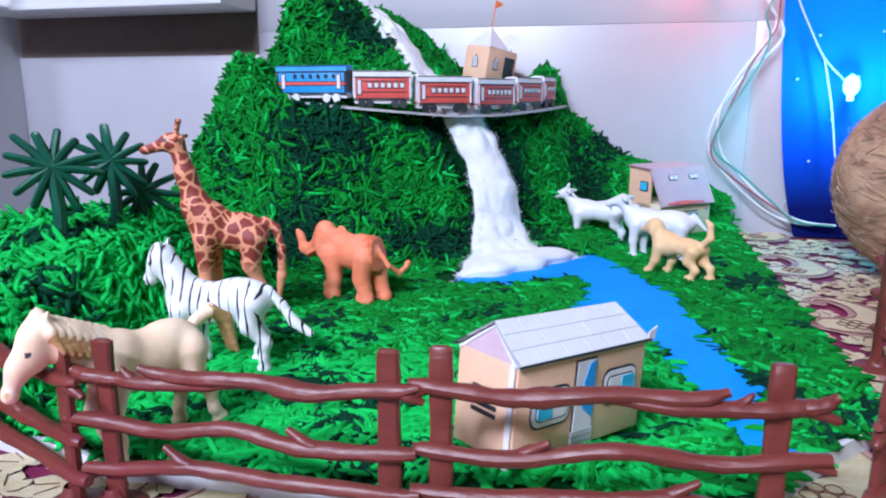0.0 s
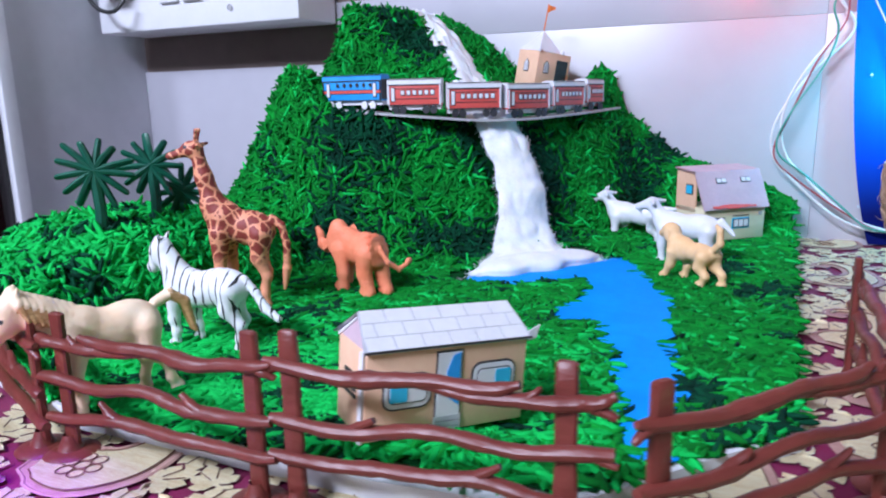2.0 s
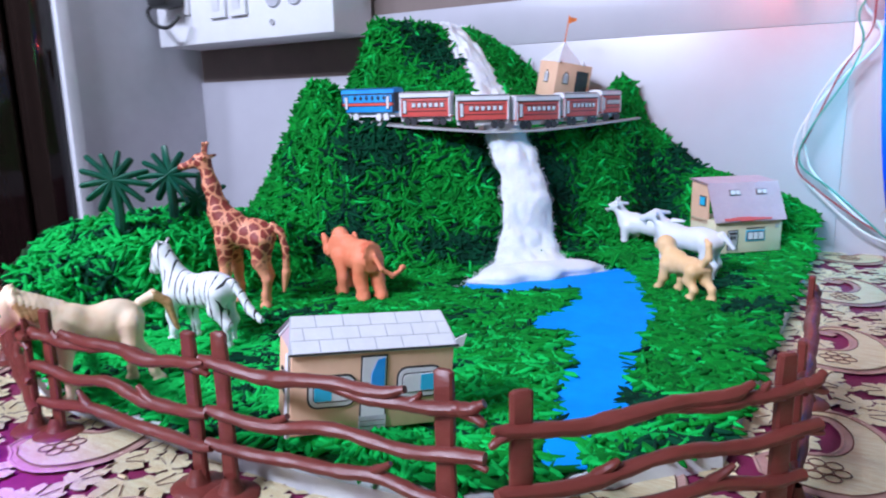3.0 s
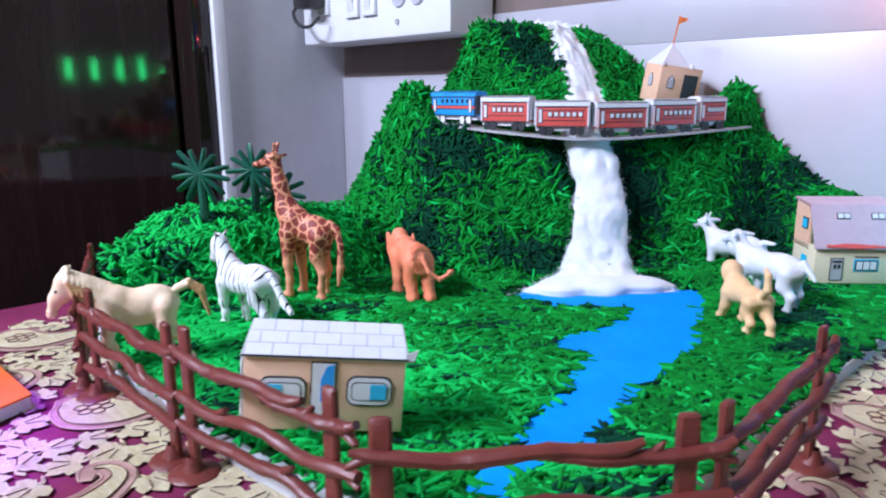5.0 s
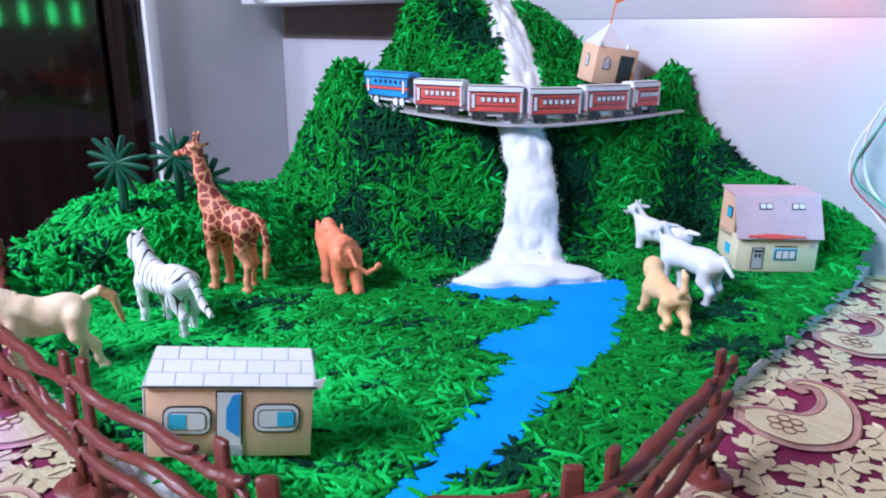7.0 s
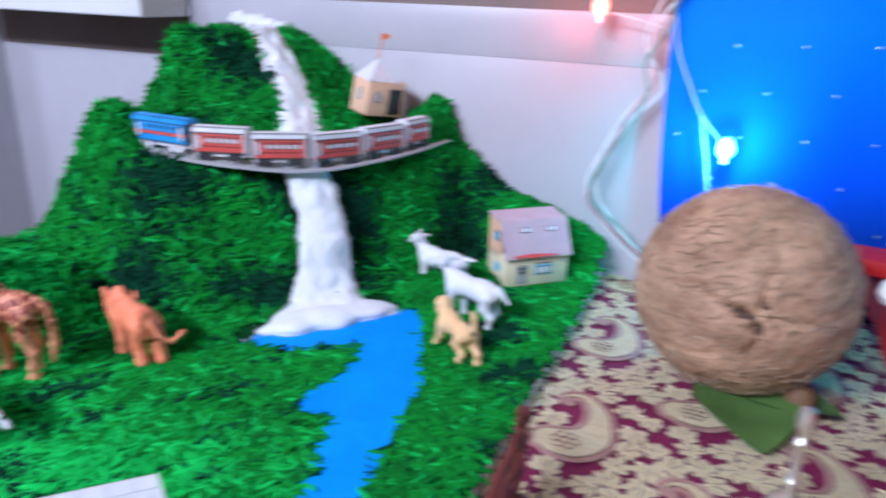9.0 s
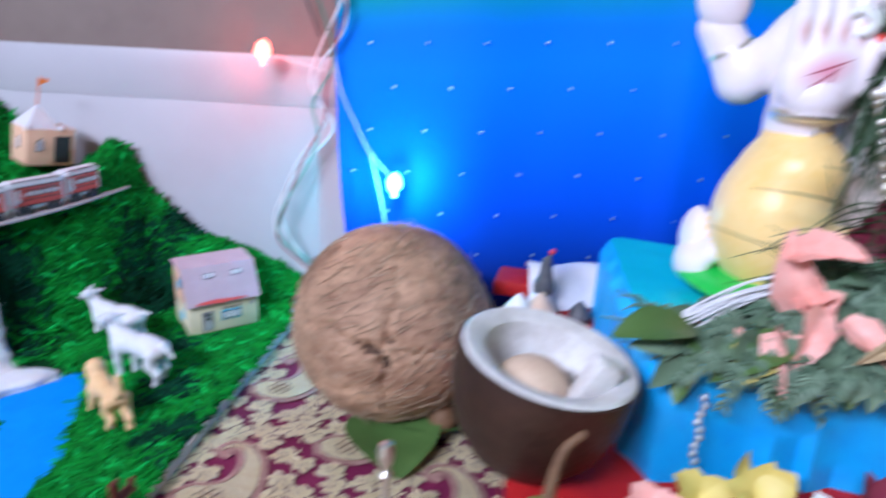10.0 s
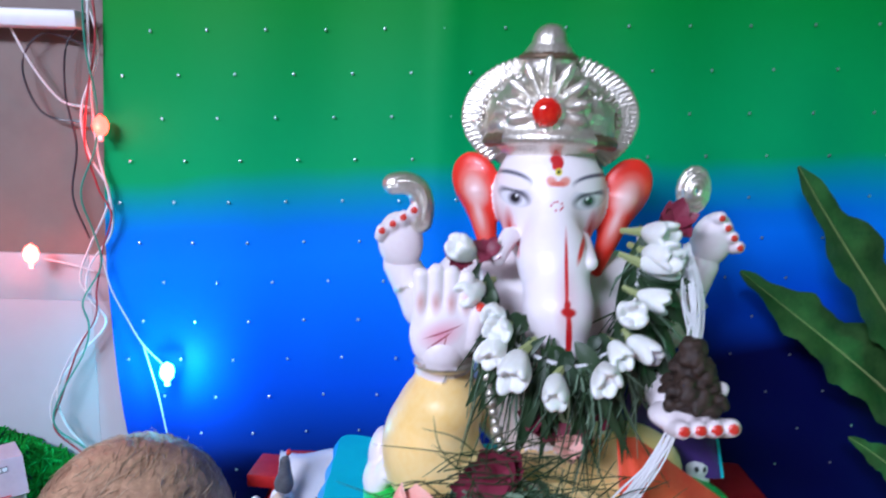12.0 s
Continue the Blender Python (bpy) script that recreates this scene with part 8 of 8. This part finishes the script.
# grass and leaves hanging under the garland
g, g2, g3 = Geo(), Geo(), Geo()
for _ in range(230):
    p = Vector(GAR[rnd.randrange(4, 97)])
    q = p + Vector((rnd.gauss(0, 0.012), rnd.uniform(-0.012, 0.004), rnd.uniform(-0.075, -0.012)))
    (g if rnd.random() < 0.6 else g2).tube([p, (p + q) / 2 + Vector((rnd.gauss(0, 0.004), -0.006, 0.002)), q], [0.0006, 0.0006, 0.0002], 4, closed=False)
for _ in range(120):
    p = Vector(GAR[rnd.randrange(6, 97)]) + Vector((0, 0.006 * rnd.random(), 0.012 * rnd.random()))
    leaf_mesh(g3, p, p + Vector((rnd.gauss(0, 0.012) + (p.x - IX) * 0.3, rnd.uniform(-0.006, 0.006), rnd.uniform(-0.062, 0.002))), rnd.uniform(0.0022, 0.0046), (rnd.gauss(0, 0.4), -1, 0.2), 0.1, n=6)
g.make("hanging_grass", LEAF_DARK, garland)["kind"] = "stuff"
g2.make("pale_grass", LEAF_GREY, garland)["kind"] = "stuff"
g3.make("foliage", LEAF_DARK, garland)["kind"] = "stuff"


def blossom(at, size, material, label, petals, seed, aim=(0, -0.8, 0.5)):
    """A crumpled flower of many cupped petals."""
    rnd = random.Random(seed)
    f = thing("loose_flower", label, "flower")
    base = Vector(aim).normalized().to_track_quat("Z", "Y").to_matrix().to_4x4()
    for k in range(petals):
        a = k * 2.4
        tip = base @ Vector((math.cos(a) * size * rnd.uniform(0.6, 1), math.sin(a) * size * rnd.uniform(0.6, 1), size * rnd.uniform(0.0, 0.8)))
        nrm = base @ Vector((-math.cos(a) * 0.5, -math.sin(a) * 0.5, 1))
        g = Geo()
        leaf_mesh(g, at, Vector(at) + tip, size * rnd.uniform(0.28, 0.46), nrm, rnd.uniform(-0.3, 0.15), n=6)
        g.make("petal", material, f)


blossom((IX - 0.049, IY - 0.020, IZ + 0.140), 0.0105, PETAL_MAROON, "dark red rose tucked into the garland", 12, 1)
blossom((IX - 0.036, IY - 0.022, IZ + 0.144), 0.0095, PETAL_MAROON, "dark red rose tucked into the garland", 10, 2)
blossom((IX + 0.070, IY + 0.004, IZ + 0.158), 0.0130, PETAL_MAROON, "dark red rose by the raised hand", 14, 3)
blossom((0.4320, 0.3800, 0.1655), 0.0160, PETAL_MAROON, "large dark red rose lying in the statue's lap", 18, 4, (-0.2, -0.8, 0.5))
blossom((0.4200, 0.3780, 0.1600), 0.0105, PETAL_MAROON, "dark red rose lying in the statue's lap", 12, 6, (-0.4, -0.8, 0.4))
blossom((IX - 0.002, IY - 0.054, IZ + 0.060), 0.0110, PETAL_MAROON, "dark red rose hanging in the garland", 10, 5)

for k, (dx, dy, dz, r) in enumerate(((0.012, -0.056, 0.056, 0.010), (-0.012, -0.056, 0.068, 0.009), (0.026, -0.052, 0.068, 0.009))):
    blossom((IX + dx, IY + dy, IZ + dz), r, PETAL_MAROON, "dark red rose hanging in the garland", 10, 40 + k)
blossom((IX + 0.006, IY - 0.062, IZ + 0.056), 0.009, PETAL_PINK, "pale pink rose hanging in the garland", 8, 50)

# strings of beads
beads = thing("bead_necklace", "string of silver and glass beads hanging from the garland", "necklace", (0, 0, 0))
for k, p in enumerate(curve_pts([(IX - 0.036, IY - 0.046, IZ + 0.098), (IX - 0.033, IY - 0.052, IZ + 0.080), (IX - 0.028, IY - 0.056, IZ + 0.058), (IX - 0.020, IY - 0.060, IZ + 0.040), (IX - 0.006, IY - 0.062, IZ + 0.030)], 20)):
    Geo().ball(p, 0.0024 if k % 3 else 0.0033, 10, 7).make("bead", SILVER, beads)

# bunches of white thread
thread = thing("sacred_thread", "bunch of white cotton threads over the statue's arm", "thread", (0, 0, 0))
rnd = random.Random(31)
for k in range(16):
    o = lambda a: Vector((rnd.gauss(0, a), rnd.gauss(0, a * 0.6), rnd.gauss(0, a * 0.6)))
    pts = [Vector((IX + 0.072, IY - 0.012, IZ + 0.150)) + o(0.0015), Vector((IX + 0.073, IY - 0.030, IZ + 0.125)) + o(0.003), Vector((IX + 0.066, IY - 0.058, IZ + 0.100)) + o(0.002), Vector((IX + 0.052, IY - 0.072, IZ + 0.070)) + o(0.002),
           Vector((IX + 0.032, IY - 0.078, IZ + 0.040)) + o(0.0025), Vector((IX + 0.004, IY - 0.080, IZ + 0.018)) + o(0.0025), Vector((IX - 0.036, IY - 0.078, IZ + 0.024)) + o(0.003), Vector((IX - 0.076, IY - 0.074, IZ + 0.018)) + o(0.003),
           Vector((IX - 0.116, IY - 0.084, IZ + 0.001)) + o(0.003)]
    Geo().tube(curve_pts(pts, 60), 0.00055, 5).make("strand", THREAD, thread)

# ---------------------------------------------------------------- offerings heaped on the stand
TOPZ = PLAT_Z + sh + 0.002
rnd = random.Random(77)
heap = thing("leaf_offerings", "heap of grey green grass blades and leaves before the statue", "leaves", (0, 0, 0), kind="stuff")


def heaped(x, y):
    """Height of the heap, highest against the statue's lap."""
    return TOPZ + 0.004 + 0.036 * math.exp(-((x - 0.432) / 0.046) ** 2 - ((y - 0.380) / 0.024) ** 2)


g = Geo()
for _ in range(420):
    x, y = rnd.uniform(0.340, 0.500), rnd.uniform(0.340, 0.396)
    p = Vector((x, y, heaped(x, y) - rnd.uniform(0, 0.008)))
    a = rnd.uniform(0, 6.28)
    ln = rnd.uniform(0.010, 0.030)
    q = p + Vector((ln * math.cos(a), ln * 0.6 * math.sin(a) - 0.002, 0))
    q.z = max(TOPZ, heaped(q.x, q.y) + rnd.gauss(0, 0.003))
    g.tube([p, (p + q) / 2 + Vector((0, 0, 0.003)), q], [0.0006, 0.0007, 0.0003], 4, closed=False)
g.make("grass", LEAF_GREY, heap)["kind"] = "stuff"
g = Geo()
for _ in range(90):
    x, y = rnd.uniform(0.345, 0.485), rnd.uniform(0.342, 0.392)
    zz = heaped(x, y) + rnd.uniform(-0.002, 0.004)
    a = rnd.uniform(0, 6.28)
    ln = rnd.uniform(0.012, 0.022)
    leaf_mesh(g, (x, y, zz), (x + ln * math.cos(a), y + ln * math.sin(a) * 0.6 - 0.003, max(TOPZ + 0.001, zz + rnd.gauss(0, 0.005))), rnd.uniform(0.0030, 0.0060), (rnd.gauss(0, 0.5), -0.6, 1), 0.1, n=6)
g.make("foliage", LEAF_BROAD, heap)["kind"] = "stuff"
# feathery sprigs lying over the heap and hanging down its front
g = Geo()
for k in range(78):
    x, y = (rnd.gauss(0.432, 0.026), rnd.uniform(0.350, 0.382)) if k % 3 else (rnd.uniform(0.346, 0.440), rnd.uniform(0.336, 0.350))
    p = Vector((x, y, heaped(x, y) + rnd.uniform(0.000, 0.004)))
    a = rnd.uniform(2.9, 6.5)
    ln = rnd.uniform(0.018, 0.032)
    tip = p + Vector((ln * math.cos(a), 0.45 * ln * math.sin(a), 0))
    tip.y = max(tip.y, 0.330)
    tip.z = heaped(tip.x, tip.y) + rnd.uniform(-0.002, 0.005) - (rnd.uniform(0, 0.018) if tip.y < 0.338 else 0)
    spine = curve_pts([p, (p + tip) / 2 + Vector((0, -0.002, 0.004)), tip], 12)
    g.tube(spine, [0.0006 - 0.00003 * i for i in range(12)], 4)
    for i in range(2, 12):
        d = (spine[i] - spine[i - 1]).normalized()
        side = d.cross(Vector((0, -0.7, 1))).normalized()
        for sg in (-1, 1):
            q = spine[i] + (d * 0.6 + side * sg * 0.8).normalized() * (0.0078 - 0.0004 * i) + Vector((0, 0, rnd.gauss(0, 0.0008)))
            g.tube([spine[i], (spine[i] + q) / 2 + Vector((0, 0, 0.0006)), q], [0.0007, 0.0009, 0.0003], 4, closed=False)
g.make("sprigs", LEAF_GREY, heap)["kind"] = "stuff"
# long thin wisps of grass straying over the lap
g = Geo()
for k in range(120):
    x, y = rnd.uniform(0.395, 0.485), rnd.uniform(0.366, 0.388)
    p = Vector((x, y, heaped(x, y) + rnd.uniform(0.002, 0.026)))
    a = rnd.gauss(0, 0.9) + (0 if rnd.random() < 0.5 else math.pi)
    ln = rnd.uniform(0.020, 0.055)
    q = p + Vector((math.cos(a) * ln, rnd.uniform(-0.014, 0.002), math.sin(a) * ln * 0.55 + 0.004))
    q.z = max(q.z, TOPZ + 0.002)
    g.tube(curve_pts([p, (p + q) / 2 + Vector((rnd.gauss(0, 0.003), -0.003, rnd.gauss(0.003, 0.004))), q], 9), [0.00042, 0.0004, 0.0004, 0.00036, 0.00034, 0.0003, 0.00026, 0.0002, 0.0001], 3, closed=False)
g.make("wisps", LEAF_DARK, heap)["kind"] = "stuff"


def lone_leaf(base, tip, width, material, label, normal=(0, -0.4, 1), curl=0.12, name="leaf", cat="leaf"):
    g = Geo()
    leaf_mesh(g, base, tip, width, normal, curl, n=12)
    tagged(g.make(name, material), label, cat)


lone_leaf((0.352, 0.352, TOPZ + 0.012), (0.318, 0.338, TOPZ + 0.012), 0.0095, LEAF, "broad dark green leaf hanging over the stand's edge")
lone_leaf((0.392, 0.350, TOPZ + 0.012), (0.356, 0.336, TOPZ - 0.002), 0.0090, LEAF, "broad green leaf on the offerings")
for k in range(14):
    x = 0.350 + 0.0068 * k
    a = rnd.uniform(3.6, 5.9)
    ln = rnd.uniform(0.020, 0.032)
    lone_leaf((x, 0.350 + 0.006 * (k % 2), heaped(x, 0.350) + 0.006), (x + ln * math.cos(a), 0.336 - 0.002 * (k % 3), TOPZ + rnd.uniform(-0.014, 0.010)), rnd.uniform(0.0055, 0.0090), LEAF_BROAD if k % 3 else LEAF, "broad green leaf on the offerings", (rnd.gauss(0, 0.5), -1, 0.6), rnd.uniform(-0.05, 0.18))
for k, (x, y, zz, s, m, lab) in enumerate(((0.396, 0.356, 0.026, 0.011, PETAL_PINK, "salmon pink flower on the offerings"), (0.385, 0.345, 0.010, 0.010, PETAL_PINK, "salmon pink flower on the offerings"),
                                       (0.372, 0.346, 0.008, 0.009, PETAL_PINK, "crumpled pink flower on the leaves"), (0.372, 0.340, 0.002, 0.012, PETAL_YELLOW, "yellow flower hanging over the stand's edge"),
                                       (0.448, 0.346, 0.020, 0.010, PETAL_YELLOW, "yellow orange flower on the offerings"), (0.356, 0.326, -0.050, 0.017, PETAL_YELLOW, "wilted yellow flower on the red stool"),
                                       (0.380, 0.330, -0.049, 0.018, PETAL_YELLOW, "wilted yellow flower on the red stool"), (0.404, 0.322, -0.050, 0.014, PETAL_WHITE, "white flower on the red stool"),
                                       (0.338, 0.322, -0.051, 0.012, PETAL_PINK, "pink petals on the red stool"), (0.424, 0.328, -0.048, 0.018, PETAL_MAROON, "dark red flower on the red stool"))):
    blossom((x, y, TOPZ + zz), s, m, lab, 9, 200 + k, (rnd.gauss(0, 0.3), -0.5, 0.8))

def folded_petal(base, tip, width, nrm, parent, fold=0.7, curl=0.12, material=PETAL_PINK, name="petal", wrinkle=0.05):
    """A broad petal or leaf drawn to a point and creased along its middle."""
    a, b = Vector(base), Vector(tip)
    d = (b - a).normalized()
    ln = (b - a).length
    up = Vector(nrm)
    up = (up - d * up.dot(d)).normalized()
    side = d.cross(up)
    rows = []
    for k in range(13):
        t = k / 12
        w = width * min(1, 0.45 + t * 2.2) * (1 - t) ** 0.62
        m = a + d * ln * t + up * curl * ln * math.sin(2.6 * t)
        rows.append([m + side * w * x + up * (abs(x) * w * fold + wrinkle * width * (math.sin(7 * t + 3 * x) + 0.6 * math.sin(23 * t + 5 * x))) for x in (-1, -0.6, -0.25, 0, 0.25, 0.6, 1)])
    return Geo().sheet(rows).make(name, material, parent)


folded = thing("loose_flower", "large salmon pink petals folded over the offerings", "flower")
for base, tip, w, nrm, fold in (((0.402, 0.362, TOPZ + 0.018), (0.394, 0.366, TOPZ + 0.054), 0.0120, (-0.6, -1, 0.2), 0.5), ((0.394, 0.364, TOPZ + 0.042), (0.416, 0.346, TOPZ + 0.046), 0.0105, (0.1, -0.8, 0.8), 0.8),
                                ((0.404, 0.350, TOPZ + 0.026), (0.392, 0.338, TOPZ + 0.004), 0.0085, (0.1, -1, 0.4), 0.5), ((0.412, 0.350, TOPZ + 0.022), (0.430, 0.338, TOPZ + 0.006), 0.0085, (0.3, -1, 0.5), 0.6),
                                ((0.384, 0.346, TOPZ + 0.016), (0.390, 0.334, TOPZ - 0.006), 0.0050, (-0.2, -1, 0.3), 0.4)):
    folded_petal(Vector(base) - Vector((0.007, 0, 0)), Vector(tip) - Vector((0.007, 0, 0)), w, nrm, folded, fold, wrinkle=0.09)
for base, tip, w, nrm, lab in (((0.446, 0.350, TOPZ + 0.026), (0.404, 0.335, TOPZ + 0.010), 0.0075, (0.1, -0.9, 0.8), "curled dry tan leaf on the offerings"), ((0.480, 0.362, TOPZ + 0.030), (0.446, 0.334, TOPZ + 0.006), 0.0090, (-0.5, -0.9, 0.4), "curled dry tan leaf on the offerings"),
                               ((0.472, 0.352, TOPZ + 0.024), (0.456, 0.331, TOPZ - 0.012), 0.0070, (0.5, -1, 0.2), "withered tan leaf hanging off the stand"), ((0.452, 0.342, TOPZ + 0.008), (0.416, 0.333, TOPZ + 0.002), 0.0055, (0, -0.9, 0.7), "withered tan leaf on the offerings")):
    tagged(folded_petal(base, tip, w, nrm, None, 0.75, 0.14, LEAF_DRY, "leaf", 0.13), lab, "leaf")

# small figure, folded paper and sweets at the back of the stool
tent = thing("folded_paper", "folded white paper standing on the red stool", "paper", (0.318, 0.548, PLAT_Z + 0.0006), 6)
rows = []
for k in range(9):
    t = k / 8
    rows.append([(x, -0.022 + 0.040 * t + 0.002 * math.sin(x * 150), 0.0005 + 0.022 * math.sin(t * 2.3) + 0.0012 * math.sin(x * 120 + k)) for x in (-0.030 + 0.0055 * i for i in range(13))])
Geo().sheet(rows + [[(p[0], p[1] + 0.0009, max(p[2] - 0.0009, 0.0002)) for p in r] for r in rows[::-1]]).make("paper_sheet", PAPER_WHITE, tent)
pack = thing("red_packet", "small red packet lying on the stool behind the coconut", "packet", (0.288, 0.556, PLAT_Z + 0.0006), -6)
Geo().box((0.044, 0.034, 0.0105), (0, 0, 0.00525), bevel=0.002).make("packet_body", RED_CLOTH, pack)
mouse = Clay(0.0008, 0.003)
mouse.egg((0, 0, 0.010), (0.010, 0.009, 0.010), slot=0).egg((0.002, 0, 0.024), (0.0085, 0.0075, 0.009), slot=2).cap((0.003, 0, 0.030), (0.003, 0, 0.045), 0.0062, 0.0044, 2).cap((0.003, 0, 0.044), (0.006, 0, 0.052), 0.0020, 0.0012, 2, melt=0.001).egg((0.0065, 0, 0.0535), (0.0026, 0.0026, 0.0026), slot=3, melt=0.0005)
clay_thing("small_mouse_statue", [mouse], [SKIN, PETAL_YELLOW, MOUSE_GREY, RED_PAINT], "small grey clay mouse figure on the red stool", "statue", pose(0.2965, 0.515, PLAT_Z + 0.0008) @ Matrix.Scale(0.80, 4))
for x, y, w, col, lab in ((0.297, 0.502, 0.0105, PEACH, "pale cream sweet dumpling on the red stool"), (0.283, 0.497, 0.0105, PETAL_WHITE, "white sweet dumpling on the red stool"), (0.322, 0.507, 0.0075, MOUSE_GREY, "dark glazed ball beside the sweets")):
    tagged(Geo().lathe([(0.0, 0.0), (w * 0.8, 0.0006), (w, w * 0.5), (w * 0.86, w * 1.0), (w * 0.45, w * 1.5), (w * 0.12, w * 1.85), (0.0, w * 1.9)], (x, y, PLAT_Z + 0.0008), 20).make("sweet_dumpling", col), lab, "sweet")
owl = Clay(0.0009, 0.003)
owl.egg((0, 0, 0.011), (0.013, 0.010, 0.012)).egg((0, 0, 0.026), (0.0115, 0.009, 0.010)).dab((-0.004, -0.009, 0.028), (0.002, 0.004, 0.003), 1).dab((0.004, -0.009, 0.028), (0.002, 0.004, 0.003), 1)
clay_thing("small_white_statue", [owl], [PAPER_WHITE, DARK_PAINT], "small white figure at the edge of the satin stand", "statue", pose(0.5590, 0.4560, PLAT_Z + sh + 0.0022) @ Matrix.Scale(0.62, 4))

# leafy plant beside the backdrop
plant = thing("leafy_plant", "dark green leafy shoot with wavy leaves beside the blue cloth", "plant", (0.800, 0.560, CLOTH_Z + 0.0006))
Geo().tube(curve_pts([(0, 0, 0), (0.002, 0, 0.09), (-0.006, 0, 0.17), (-0.020, 0, 0.26)], 16), [0.006 - 0.0002 * k for k in range(16)], 10).make("stem", STEM, plant)


def wavy_leaf(base, tip, width, seed):
    """A long blade with deeply waved edges and a midrib."""
    a, b = Vector(base), Vector(tip)
    d = (b - a).normalized()
    nrm = Vector((0.25, -1, 0.35))
    nrm = (nrm - d * nrm.dot(d)).normalized()
    s = d.cross(nrm)
    rows = []
    for k in range(40):
        t = k / 39
        w = width * math.sin(math.pi * min(1, t ** 0.75 * 0.98 + 0.01)) ** 0.8
        mid = a + (b - a) * t + nrm * 0.10 * width * math.sin(5 * t + seed) + Vector((0, 0, -0.012 * t * t))
        row = []
        for x in (-1, -0.6, -0.25, 0, 0.25, 0.6, 1):
            lobe = 1 + 0.16 * abs(x) * math.sin(26 * t + 1.7 * seed + (x > 0) * 1.1) + 0.07 * abs(x) * math.sin(61 * t + seed)
            row.append(mid + s * w * x * lobe + nrm * w * (0.25 * abs(x) + 0.16 * x * x * math.sin(24 * t + 2 * seed + 2 * (x > 0))))
        rows.append(row)
    blade = Geo().sheet(rows).make("leaf_blade", LEAF_PLANT, plant)
    Geo().tube([r[3] + nrm * 0.0004 for r in rows[::3]], [0.0012 - 0.00008 * k for k in range(14)], 5).make("midrib", STEM, blade)


for k, (base, tip, w) in enumerate((((-0.002, 0.01, 0.10), (-0.172, 0.020, 0.246), 0.026), ((-0.002, 0.01, 0.12), (-0.140, 0.020, 0.325), 0.028), ((-0.018, 0, 0.25), (-0.060, 0.0, 0.375), 0.018),
                                    ((-0.004, 0, 0.15), (-0.080, 0.0, 0.330), 0.018), ((0, 0, 0.05), (-0.080, 0.010, 0.120), 0.014))):
    wavy_leaf(base, tip, w, k)
